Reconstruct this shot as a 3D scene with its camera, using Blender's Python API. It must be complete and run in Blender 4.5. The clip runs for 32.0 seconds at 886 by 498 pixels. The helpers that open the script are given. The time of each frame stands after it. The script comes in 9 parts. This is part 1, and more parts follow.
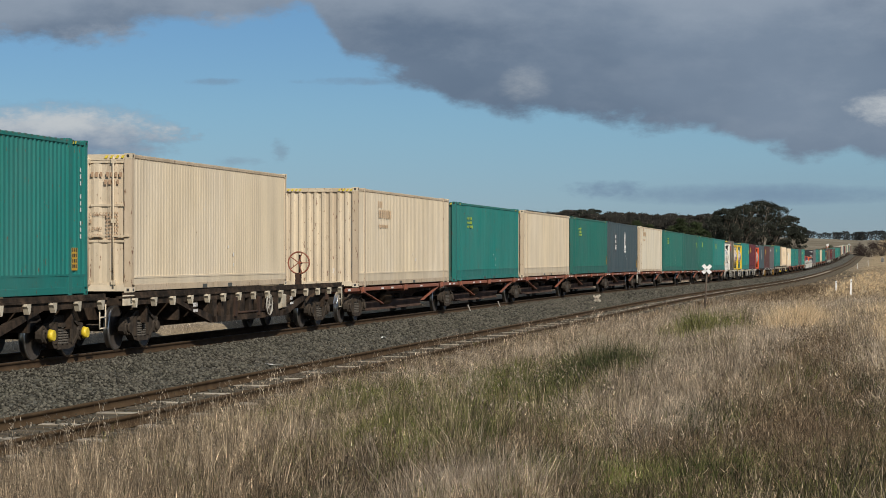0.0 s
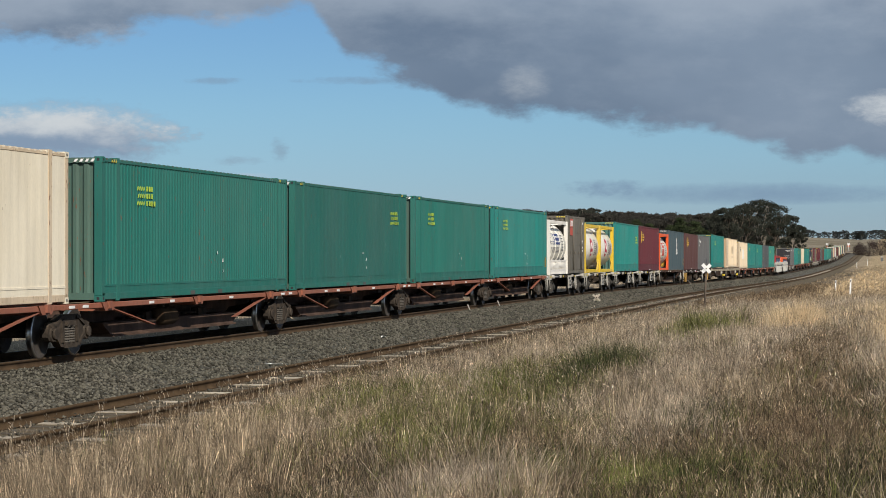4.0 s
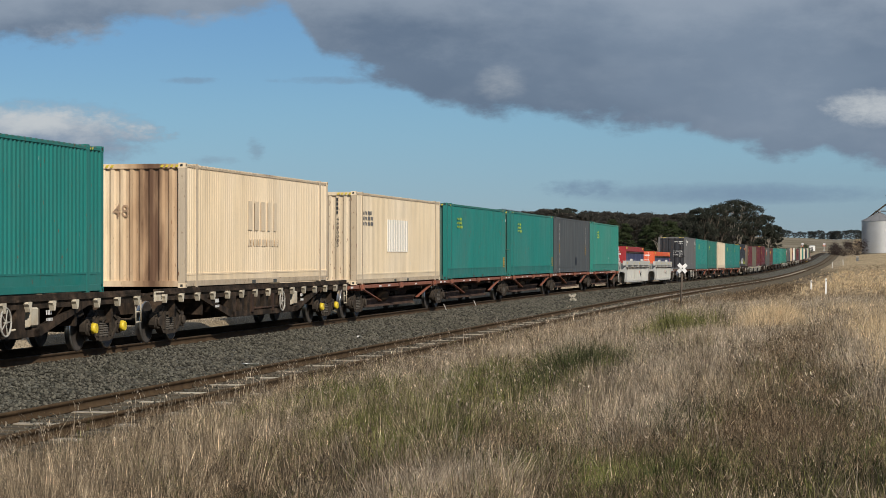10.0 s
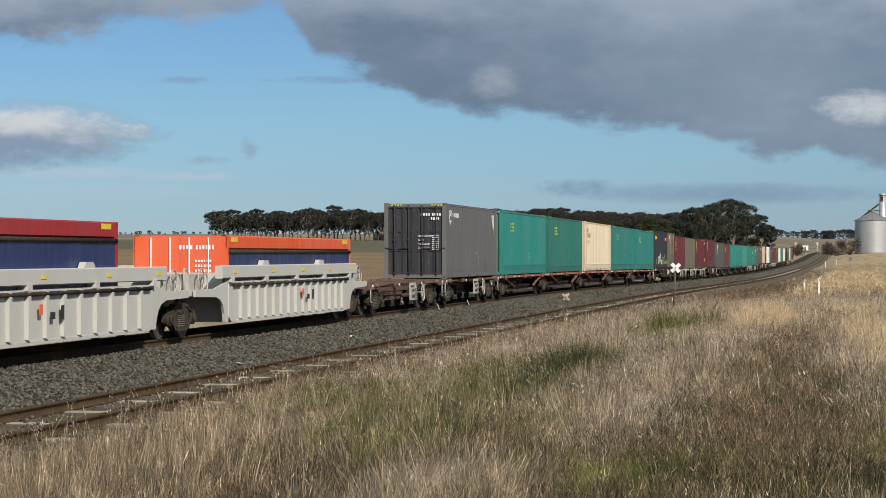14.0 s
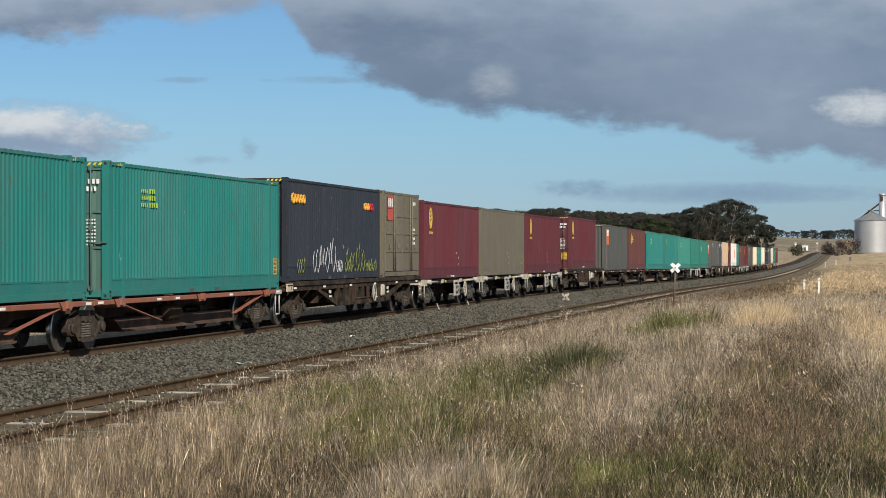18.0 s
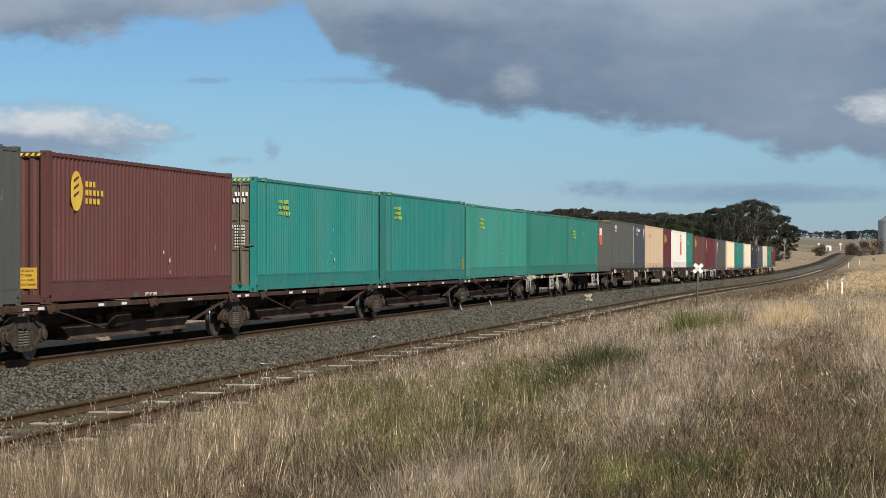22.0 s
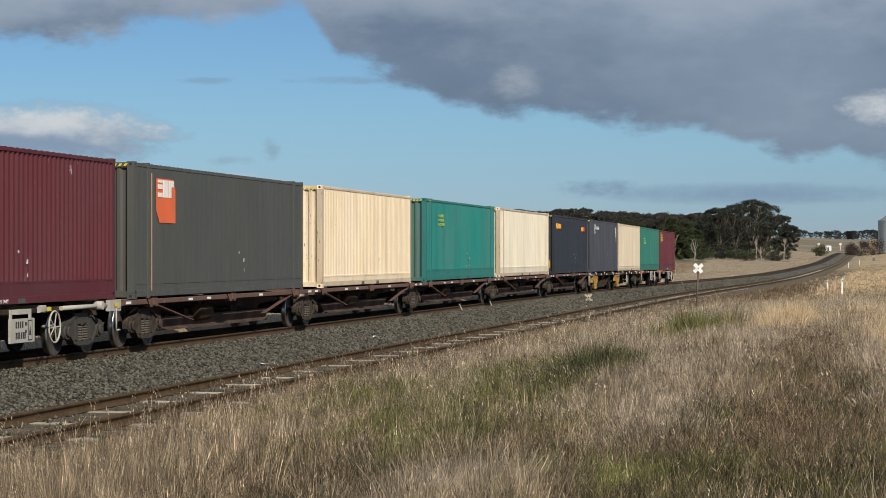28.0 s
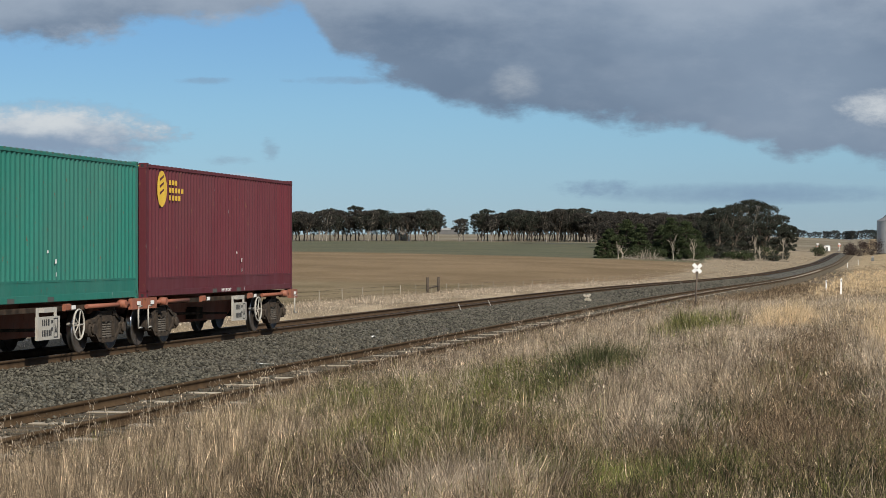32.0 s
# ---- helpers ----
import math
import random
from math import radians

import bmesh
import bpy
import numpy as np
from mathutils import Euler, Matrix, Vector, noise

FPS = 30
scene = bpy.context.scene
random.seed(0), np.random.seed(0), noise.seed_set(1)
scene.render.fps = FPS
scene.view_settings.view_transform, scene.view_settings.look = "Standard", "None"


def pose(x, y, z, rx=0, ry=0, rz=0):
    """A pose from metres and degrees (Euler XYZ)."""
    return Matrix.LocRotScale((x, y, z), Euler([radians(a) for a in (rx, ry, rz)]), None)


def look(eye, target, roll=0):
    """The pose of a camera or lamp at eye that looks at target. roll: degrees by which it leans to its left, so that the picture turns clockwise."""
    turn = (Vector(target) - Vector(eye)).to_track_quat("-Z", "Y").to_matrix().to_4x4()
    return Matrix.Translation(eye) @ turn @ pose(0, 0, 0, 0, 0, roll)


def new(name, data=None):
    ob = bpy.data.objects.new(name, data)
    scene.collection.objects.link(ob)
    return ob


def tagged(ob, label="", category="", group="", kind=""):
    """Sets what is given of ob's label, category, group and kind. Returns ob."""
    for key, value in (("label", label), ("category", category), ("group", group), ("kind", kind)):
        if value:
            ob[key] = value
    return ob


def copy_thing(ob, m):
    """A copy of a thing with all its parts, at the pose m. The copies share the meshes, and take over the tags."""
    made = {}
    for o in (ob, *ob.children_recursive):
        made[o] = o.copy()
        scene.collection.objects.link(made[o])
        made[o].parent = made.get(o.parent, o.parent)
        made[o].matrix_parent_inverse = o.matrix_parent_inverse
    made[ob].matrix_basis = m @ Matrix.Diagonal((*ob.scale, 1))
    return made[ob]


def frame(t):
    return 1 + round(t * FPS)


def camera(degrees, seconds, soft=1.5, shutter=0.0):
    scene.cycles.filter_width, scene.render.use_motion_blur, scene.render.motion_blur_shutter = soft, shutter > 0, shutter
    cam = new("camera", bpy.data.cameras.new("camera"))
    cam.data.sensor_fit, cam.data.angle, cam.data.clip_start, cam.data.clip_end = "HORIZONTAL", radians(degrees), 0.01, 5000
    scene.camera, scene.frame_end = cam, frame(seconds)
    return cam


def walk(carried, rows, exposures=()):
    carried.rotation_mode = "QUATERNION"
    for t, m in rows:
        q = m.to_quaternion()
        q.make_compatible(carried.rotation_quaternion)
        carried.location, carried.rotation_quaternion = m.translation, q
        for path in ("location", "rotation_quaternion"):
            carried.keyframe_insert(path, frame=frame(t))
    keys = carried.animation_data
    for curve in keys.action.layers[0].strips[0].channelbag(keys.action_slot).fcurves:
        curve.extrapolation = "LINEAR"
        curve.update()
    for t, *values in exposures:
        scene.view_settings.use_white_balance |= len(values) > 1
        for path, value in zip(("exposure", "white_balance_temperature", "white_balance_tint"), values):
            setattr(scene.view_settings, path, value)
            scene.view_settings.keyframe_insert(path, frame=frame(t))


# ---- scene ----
SECONDS = 32.0
EYE = (16.69, 0.0, 1.97)
HEADING = 11.06          # degrees that the view is turned left of the rails
FOCAL = 3928.6           # focal length, for laying out the clouds

cam = camera(22.57, SECONDS, soft=0.5)

# slow hand-held pan: seconds, sideways drift and downward drift, both in thousandths of the focal length
PAN = [(0, 4.3, .4), (.5, 5.1, .4), (1, 6.3, .4), (1.5, 7.0, .3), (2, 7.2, .1), (2.5, 6.9, .1), (3, 5.1, .3), (3.5, 4.8, .1),
       (4.5, 3.2, .1), (5.5, 1.8, 0), (6, .1, 0), (6.5, -1.0, -.1), (7, -1.8, 0), (7.5, -2.6, 0), (8, -3.7, 0), (8.5, -4.6, -.1),
       (9, -5.3, 0), (9.5, -5.9, 0), (10, -6.6, 0), (11, -7.6, -.2), (12, -8.4, -.2), (13, -9.1, -.2), (14, -9.6, -.2),
       (15.5, -9.7, -.1), (17, -9.7, -.2), (18, -9.7, -.2), (19, -9.3, -.1), (20, -9.1, -.1), (20.5, -7.6, 0), (21, -3.1, 0),
       (21.5, .1, 0), (22, .5, 0), (23, .5, 0), (25, .5, 0), (27.5, .5, 0), (28.5, .5, 0), (29, 1.2, 0), (30, .8, 0),
       (31, .4, 0), (32, 0, 0)]
EXPOSURES = [(0, -.18), (1, -.18),  (2, -.05), (3, .05), (5, .02), (6, 0), (7, .06), (8, .1), (9, .05), (10, -.14), (11, -.12), (12, .04), (13, .06), (14, .06), (16, .05), (17, .02), (18, .16), (20, .2), (22, .14), (24, .16), (26, .12), (28, .03), (29, -.08), (30, -.08), (31, .03), (32, .1)]
walk(cam, [(t, pose(*EYE, 90.156 + math.degrees(dn / 1000), 0, HEADING + math.degrees(dx / 1000))) for t, dx, dn in PAN], EXPOSURES)

# ---------------------------------------------------------------- light
SUN_TO = Vector((0.50, -0.64, 0.58)).normalized()
sun_data = bpy.data.lights.new("sun", "SUN")
sun_data.energy, sun_data.angle, sun_data.color = 5.0, radians(0.6), (1.0, 0.93, 0.83)
sun = new("sun", sun_data)
sun.matrix_world = look(SUN_TO * 50, (0, 0, 0))


def make_world():
    """Blue winter sky with a bank of grey cloud."""
    w = bpy.data.worlds.new("sky")
    scene.world = w
    w.use_nodes = True
    nt = w.node_tree
    nt.nodes.clear()
    N, Lk = nt.nodes.new, nt.links.new

    def math_node(op, a, b=0.0, c=None, clamp=False):
        n = N("ShaderNodeMath")
        n.operation, n.use_clamp = op, clamp
        for i, v in enumerate((a, b) if c is None else (a, b, c)):
            if isinstance(v, (int, float)):
                n.inputs[i].default_value = v
            else:
                Lk(v, n.inputs[i])
        return n.outputs[0]

    def mix(f, a, b):
        n = N("ShaderNodeMix")
        n.data_type = "RGBA"
        for i, v in ((0, f), (6, a), (7, b)):
            if isinstance(v, (tuple, float, int)):
                n.inputs[i].default_value = v
            else:
                Lk(v, n.inputs[i])
        return n.outputs[2]

    def step(v, lo, hi):
        n = N("ShaderNodeMapRange")
        n.interpolation_type = "SMOOTHSTEP"
        n.inputs[1].default_value, n.inputs[2].default_value = lo, hi
        Lk(v, n.inputs[0])
        return n.outputs[0]

    tc = N("ShaderNodeTexCoord")
    rot = N("ShaderNodeVectorRotate")
    rot.rotation_type = "Z_AXIS"
    rot.inputs["Angle"].default_value = radians(-HEADING)
    Lk(tc.outputs["Generated"], rot.inputs["Vector"])
    sep = N("ShaderNodeSeparateXYZ")
    Lk(rot.outputs[0], sep.inputs[0])
    ahead = math_node("MAXIMUM", math_node("ABSOLUTE", sep.outputs[1]), 0.08)
    u = math_node("MULTIPLY", math_node("DIVIDE", sep.outputs[0], ahead), FOCAL / 1000)   # sideways, 0 in the middle
    v = math_node("MULTIPLY", math_node("DIVIDE", sep.outputs[2], ahead), FOCAL / 1000)   # height over the horizon
    com = N("ShaderNodeCombineXYZ")
    Lk(u, com.inputs[0])
    Lk(math_node("MULTIPLY", v, 2.0), com.inputs[1])

    def noise_at(scale, detail, rough=0.55, shift=0.0):
        n = N("ShaderNodeTexNoise")
        n.inputs["Scale"].default_value, n.inputs["Detail"].default_value, n.inputs["Roughness"].default_value = scale, detail, rough
        m = N("ShaderNodeMapping")
        m.inputs["Location"].default_value = (shift, shift * 0.7, 0)
        Lk(com.outputs[0], m.inputs[0])
        Lk(m.outputs[0], n.inputs["Vector"])
        return n.outputs[0]

    big, small = noise_at(3.2, 6, 0.6, 3.1), noise_at(11, 5, 0.6, 7.7)
    ragged = math_node("ADD", math_node("MULTIPLY", math_node("SUBTRACT", big, 0.5), 0.10),
                       math_node("MULTIPLY", math_node("SUBTRACT", small, 0.5), 0.075))
    # lower edge of the cloud bank, as height over the horizon along the view
    ramp = N("ShaderNodeValToRGB")
    edge_stops = [(-.80, .395), (-.68, .372), (-.58, .392), (-.48, .412), (-.34, .418), (-.25, .437), (-.19, .355), (-.08, .302),
                  (0, .268), (.1, .25), (.22, .245), (.36, .228), (.47, .213), (.535, .187), (.62, .168), (.70, .178), (.82, .15)]
    ramp.color_ramp.elements[0].position, ramp.color_ramp.elements[1].position = 0, 1
    for i, (a, h) in enumerate(edge_stops):
        p = (a + 0.85) / 1.7
        e = ramp.color_ramp.elements[0] if i == 0 else ramp.color_ramp.elements[-1] if i == len(edge_stops) - 1 else ramp.color_ramp.elements.new(p)
        e.position, e.color = p, (h, h, h, 1)
    Lk(math_node("DIVIDE", math_node("ADD", u, 0.85), 1.7, clamp=True), ramp.inputs[0])
    bank = step(math_node("ADD", math_node("SUBTRACT", v, ramp.outputs[0]), ragged), -0.008, 0.024)

    tiny = math_node("MULTIPLY", math_node("SUBTRACT", noise_at(34, 5, 0.65, 5.5), 0.5), 2.6)

    def puff(cx, cy, rx, ry, soft=0.5, rag=1.0):
        a = math_node("POWER", math_node("ABSOLUTE", math_node("DIVIDE", math_node("SUBTRACT", u, cx), rx)), 2.0)
        b = math_node("POWER", math_node("ABSOLUTE", math_node("DIVIDE", math_node("SUBTRACT", v, cy), ry)), 2.0)
        r = math_node("ADD", math_node("SUBTRACT", math_node("SUBTRACT", 1.0, math_node("ADD", a, b)), math_node("MULTIPLY", ragged, -9.0 * rag)), math_node("MULTIPLY", tiny, rag * (.9 if rx < .2 else .35)))
        return step(r, 0.0, soft)

    left = math_node("MAXIMUM", puff(-.72, .212, .26, .074, 0.9, 1.0), math_node("MULTIPLY", puff(-.56, .213, .13, .024, 1.1, .9), .9))
    left_top = puff(-.74, .238, .20, .035, 1.4, 1.0)
    streak = math_node("MAXIMUM", puff(-.42, .309, .06, .008, 1.2, .8), math_node("MAXIMUM", puff(-.14, .309, .16, .009, 1.4, .8), math_node("MAXIMUM", puff(-.305, .188, .020, .026, 1.4, 1.1), puff(-.38, .168, .055, .010, 1.5, 1.0))))
    veil = math_node("MULTIPLY", math_node("MAXIMUM", puff(.55, .108, .36, .026, 1.2, .6), puff(.28, .118, .1, .02, 1.5, .8)), 0.6)
    veil = math_node("MAXIMUM", veil, math_node("MULTIPLY", puff(.66, .07, .52, .12, 2.5, .5), 0.32))
    mist = math_node("MAXIMUM", puff(-.61, .145, .20, .014, 1.3, .8), math_node("MAXIMUM", puff(-.42, .138, .13, .010, 1.5, .8), math_node("MULTIPLY", puff(-.58, .112, .27, .020, 1.8, .6), 0.6)))
    # beyond the view the broken cloud goes on
    high = step(math_node("ADD", v, math_node("MULTIPLY", big, 0.8)), 0.95, 1.5)
    over = math_node("MULTIPLY", high, step(noise_at(0.9, 5, 0.55, 1.3), 0.42, 0.6))
    cover = math_node("MAXIMUM", math_node("MAXIMUM", bank, left), math_node("MULTIPLY", streak, 0.45))
    cover = math_node("MINIMUM", math_node("MULTIPLY", cover, 0.96), math_node("SUBTRACT", 1.0, math_node("MULTIPLY", high, math_node("SUBTRACT", 1.0, step(noise_at(0.9, 5, 0.55, 1.3), 0.36, 0.56)))))

    lit = math_node("MAXIMUM", math_node("MULTIPLY", puff(.128, .305, .055, .04, 2.0, .5), .62), math_node("MAXIMUM", puff(.79, .262, .105, .040, 1.3, .55), math_node("MULTIPLY", left_top, 0.9)))
    rim = step(math_node("ADD", math_node("ADD", v, math_node("MULTIPLY", big, 0.25)), math_node("MULTIPLY", u, 0.02)), 0.50, 0.60)
    wisps = noise_at(5.5, 7, 0.68, 12.3)
    swell = noise_at(1.9, 4, 0.45, 4.4)
    body = mix(step(swell, 0.32, 0.66), CLOUD[0], CLOUD[1])
    body = mix(math_node("MULTIPLY", step(noise_at(6.5, 4, 0.5, 9.1), 0.46, 0.72), 0.16), body, CLOUD[2])
    body = mix(math_node("MULTIPLY", step(wisps, 0.48, 0.80), 0.20), body, CLOUD[2])
    body = mix(math_node("MULTIPLY", rim, 0.55), body, CLOUD[2])
    # pale ragged fringe hanging below the dark bank
    fringe = math_node("MAXIMUM", puff(-.57, .388, .19, .030, 1.6, .9), puff(-.36, .412, .12, .022, 1.6, .9))
    body = mix(math_node("MULTIPLY", fringe, 0.5), body, CLOUD[2])
    # the low cloud: sunlit crown, blue-grey underside with a tail
    crown = step(math_node("ADD", math_node("SUBTRACT", v, math_node("MULTIPLY", math_node("ADD", u, .78), -.10)), math_node("MULTIPLY", math_node("SUBTRACT", small, .5), 0.10)), 0.200, 0.272)
    body = mix(left, body, mix(crown, CLOUD[6], CLOUD[3]))
    body = mix(math_node("MULTIPLY", lit, 0.85), body, CLOUD[3])

    sky = N("ShaderNodeTexSky")
    sky.sky_type, sky.sun_disc = "NISHITA", False
    sky.sun_elevation = math.asin(SUN_TO.z)
    sky.sun_rotation = math.atan2(SUN_TO.x, SUN_TO.y)
    sky.air_density, sky.dust_density, sky.ozone_density = 1.0, 0.0, 3.5
    tint = N("ShaderNodeMix")
    tint.data_type, tint.blend_type = "RGBA", "MULTIPLY"
    tint.inputs[0].default_value = 1.0
    Lk(mix(step(v, 0.0, 0.28), (.68, .93, 1.45, 1), (.82, 1.13, 1.48, 1)), tint.inputs[7])
    Lk(sky.outputs[0], tint.inputs[6])
    clear = N("ShaderNodeVectorMath")
    clear.operation = "SCALE"
    clear.inputs["Scale"].default_value = SKY_STRENGTH
    Lk(tint.outputs[2], clear.inputs[0])
    bg = N("ShaderNodeBackground")
    Lk(mix(cover, mix(math_node("MULTIPLY", veil, 1.25, clamp=True), mix(math_node("MULTIPLY", mist, 0.65), clear.outputs[0], CLOUD[5]), CLOUD[4]), body), bg.inputs[0])
    bg.inputs[1].default_value = 1.0
    Lk(bg.outputs[0], N("ShaderNodeOutputWorld").inputs[0])


SKY_STRENGTH = 0.05
CLOUD = ((.142, .192, .272, 1), (.212, .272, .360, 1), (.38, .44, .52, 1), (.60, .63, .65, 1), (.180, .268, .392, 1), (.46, .52, .60, 1), (.225, .30, .41, 1))
make_world()

# ---------------------------------------------------------------- materials


def mat(name, base, rough=0.8, metal=0.0, spread=0.18, scale=1.5, fine=40.0, bump=0.15, bump_dist=0.01, second=None, amount=0.5,
        stretch=(1, 1, 1), island=0.0, per_object=0.0, spots=None, coords="Object"):
    """A paint, metal or mineral surface: base colour with a broad and a fine variation, a second colour in stains, optional rust spots and relief."""
    m = bpy.data.materials.new(name)
    m.use_nodes = True
    nt = m.node_tree
    b = nt.nodes["Principled BSDF"]
    N, Lk = nt.nodes.new, nt.links.new
    b.inputs["Roughness"].default_value, b.inputs["Metallic"].default_value = rough, metal
    if rough >= 0.8:
        b.inputs["Specular IOR Level"].default_value = 0.15
    tc = N("ShaderNodeTexCoord")
    mp = N("ShaderNodeMapping")
    mp.inputs["Scale"].default_value = stretch
    Lk(tc.outputs[coords], mp.inputs[0])

    def tex(sc, det=4):
        n = N("ShaderNodeTexNoise")
        n.inputs["Scale"].default_value, n.inputs["Detail"].default_value, n.inputs["Roughness"].default_value = sc, det, 0.62
        Lk(mp.outputs[0], n.inputs["Vector"])
        return n.outputs[0]

    def mapped(v, lo, hi, a, c):
        n = N("ShaderNodeMapRange")
        n.inputs[1].default_value, n.inputs[2].default_value, n.inputs[3].default_value, n.inputs[4].default_value = lo, hi, a, c
        Lk(v, n.inputs[0])
        return n.outputs[0]

    def mix(f, a, c, kind="MIX"):
        n = N("ShaderNodeMix")
        n.data_type, n.blend_type = "RGBA", kind
        for i, v in ((0, f), (6, a), (7, c)):
            if isinstance(v, (tuple, float, int)):
                n.inputs[i].default_value = v
            else:
                Lk(v, n.inputs[i])
        return n.outputs[2]

    broad, grain = tex(scale), tex(fine, 3)
    col = (*base, 1)
    if second:
        col = mix(mapped(broad, 0.42, 0.68, 0, amount), col, (*second, 1))
    val = mapped(broad, 0.25, 0.75, 1 - spread, 1 + spread)
    val2 = mapped(grain, 0.25, 0.75, 1 - spread * 0.6, 1 + spread * 0.6)
    prod = N("ShaderNodeMath")
    prod.operation = "MULTIPLY"
    Lk(val, prod.inputs[0])
    Lk(val2, prod.inputs[1])
    factor = prod.outputs[0]
    for on, source in ((island, ("ShaderNodeNewGeometry", "Random Per Island")), (per_object, ("ShaderNodeObjectInfo", "Random"))):
        if on:
            g = N(source[0])
            p2 = N("ShaderNodeMath")
            p2.operation = "MULTIPLY"
            Lk(factor, p2.inputs[0])
            Lk(mapped(g.outputs[source[1]], 0, 1, 1 - on, 1 + on), p2.inputs[1])
            factor = p2.outputs[0]
    hsv = N("ShaderNodeHueSaturation")
    Lk(factor, hsv.inputs["Value"])
    if isinstance(col, tuple):
        hsv.inputs["Color"].default_value = col
    else:
        Lk(col, hsv.inputs["Color"])
    out = hsv.outputs[0]
    if spots:
        dots = tex(spots[1], 6)
        out = mix(mapped(dots, spots[2], spots[2] + 0.05, 0, 0.9), out, (*spots[0], 1))
    Lk(out, b.inputs["Base Color"])
    if bump:
        bn = N("ShaderNodeBump")
        bn.inputs["Strength"].default_value, bn.inputs["Distance"].default_value = bump, bump_dist
        Lk(grain, bn.inputs["Height"])
        Lk(bn.outputs[0], b.inputs["Normal"])
    return m


RUST = (0.13, 0.055, 0.028)
BASE = {}


def paint(name, base, dirt=0.35, rough=0.62, rust=0.645, dirt_col=(0.16, 0.12, 0.085)):
    """Weathered container paint: sun-faded in broad patches, dirt washed down the sheet in streaks, rust coming through in specks and runs."""
    BASE[name] = base
    m = bpy.data.materials.new(name)
    m.use_nodes = True
    nt = m.node_tree
    b = nt.nodes["Principled BSDF"]
    N, Lk = nt.nodes.new, nt.links.new
    tc, info = N("ShaderNodeTexCoord"), N("ShaderNodeObjectInfo")
    # every panel weathers in its own way
    far = N("ShaderNodeVectorMath")
    far.operation = "SCALE"
    far.inputs[0].default_value = (3.0, 90.0, 7.0)
    Lk(info.outputs["Random"], far.inputs["Scale"])
    at = N("ShaderNodeVectorMath")
    Lk(tc.outputs["Object"], at.inputs[0])
    Lk(far.outputs[0], at.inputs[1])

    def tex(scale, detail, stretch, rough_=0.6):
        mp = N("ShaderNodeMapping")
        mp.inputs["Scale"].default_value = stretch
        Lk(at.outputs[0], mp.inputs[0])
        n = N("ShaderNodeTexNoise")
        n.inputs["Scale"].default_value, n.inputs["Detail"].default_value, n.inputs["Roughness"].default_value = scale, detail, rough_
        Lk(mp.outputs[0], n.inputs["Vector"])
        return n.outputs[0]

    def rng(v, lo, hi, p=0.0, q=1.0):
        n = N("ShaderNodeMapRange")
        for i, k in enumerate((lo, hi, p, q)):
            n.inputs[i + 1].default_value = k
        Lk(v, n.inputs[0])
        return n.outputs[0]

    def mix(f, p, q):
        n = N("ShaderNodeMix")
        n.data_type = "RGBA"
        for i, v in ((0, f), (6, p), (7, q)):
            if isinstance(v, (tuple, float)):
                n.inputs[i].default_value = v
            else:
                Lk(v, n.inputs[i])
        return n.outputs[2]

    def times(p, q):
        n = N("ShaderNodeMath")
        n.operation = "MULTIPLY"
        Lk(p, n.inputs[0])
        Lk(q, n.inputs[1])
        return n.outputs[0]

    dirty = tuple(0.66 * a + 0.34 * d * (0.5 + a / 0.5 if a < 0.25 else 1) for a, d in zip(base, dirt_col))
    faded = tuple(0.86 * a + 0.14 * g for a, g in zip(base, [sum(base) / 3 * 1.25 + .02] * 3))
    col = mix(rng(tex(.33, 3, (1, 1, .8)), .40, .66), (*base, 1), (*faded, 1))
    col = mix(rng(tex(1.0, 5, (1, 2.2, .22)), .46, .70, 0, min(1.0, 1.5 * dirt)), col, (*dirty, 1))
    runs = times(rng(tex(1.0, 4, (1, 9.0, .20), .65), .60, .76), rng(tex(.5, 2, (1, 1, 1)), .42, .58))
    col = mix(times(runs, rng(info.outputs["Random"], 0, 1, .35, .9)), col, tuple(.45 * c + .55 * r for c, r in zip(base, (.10, .052, .030))) + (1,))
    col = mix(rng(tex(9.0, 6, (1, 2.0, .55)), rust, rust + .05, 0, .9), col, (*RUST, 1))
    chips = times(rng(tex(5.0, 3, (1, 1, .5)), .705, .73), rng(tex(.6, 2, (1, 1, 1)), .52, .6))
    col = mix(chips, col, tuple(min(.75, .5 * c + .26) for c in base) + (1,))
    val = times(times(rng(tex(.9, 4, (1, 1.5, .5)), .25, .75, .90, 1.10), rng(tex(26, 3, (1, 1, .5)), .25, .75, .95, 1.05)), rng(info.outputs["Random"], 0, 1, .93, 1.07))
    hsv = N("ShaderNodeHueSaturation")
    Lk(val, hsv.inputs["Value"])
    Lk(col, hsv.inputs["Color"])
    Lk(hsv.outputs[0], b.inputs["Base Color"])
    Lk(rng(tex(1.4, 4, (1, 2, .3)), .3, .7, rough - .08, min(.95, rough + .18)), b.inputs["Roughness"])
    # slight dents over the sheet, fine orange peel on top
    bn = N("ShaderNodeBump")
    bn.inputs["Strength"].default_value, bn.inputs["Distance"].default_value = .35, .03
    Lk(tex(1.6, 3, (1, 1, .7)), bn.inputs["Height"])
    Lk(bn.outputs[0], b.inputs["Normal"])
    return m


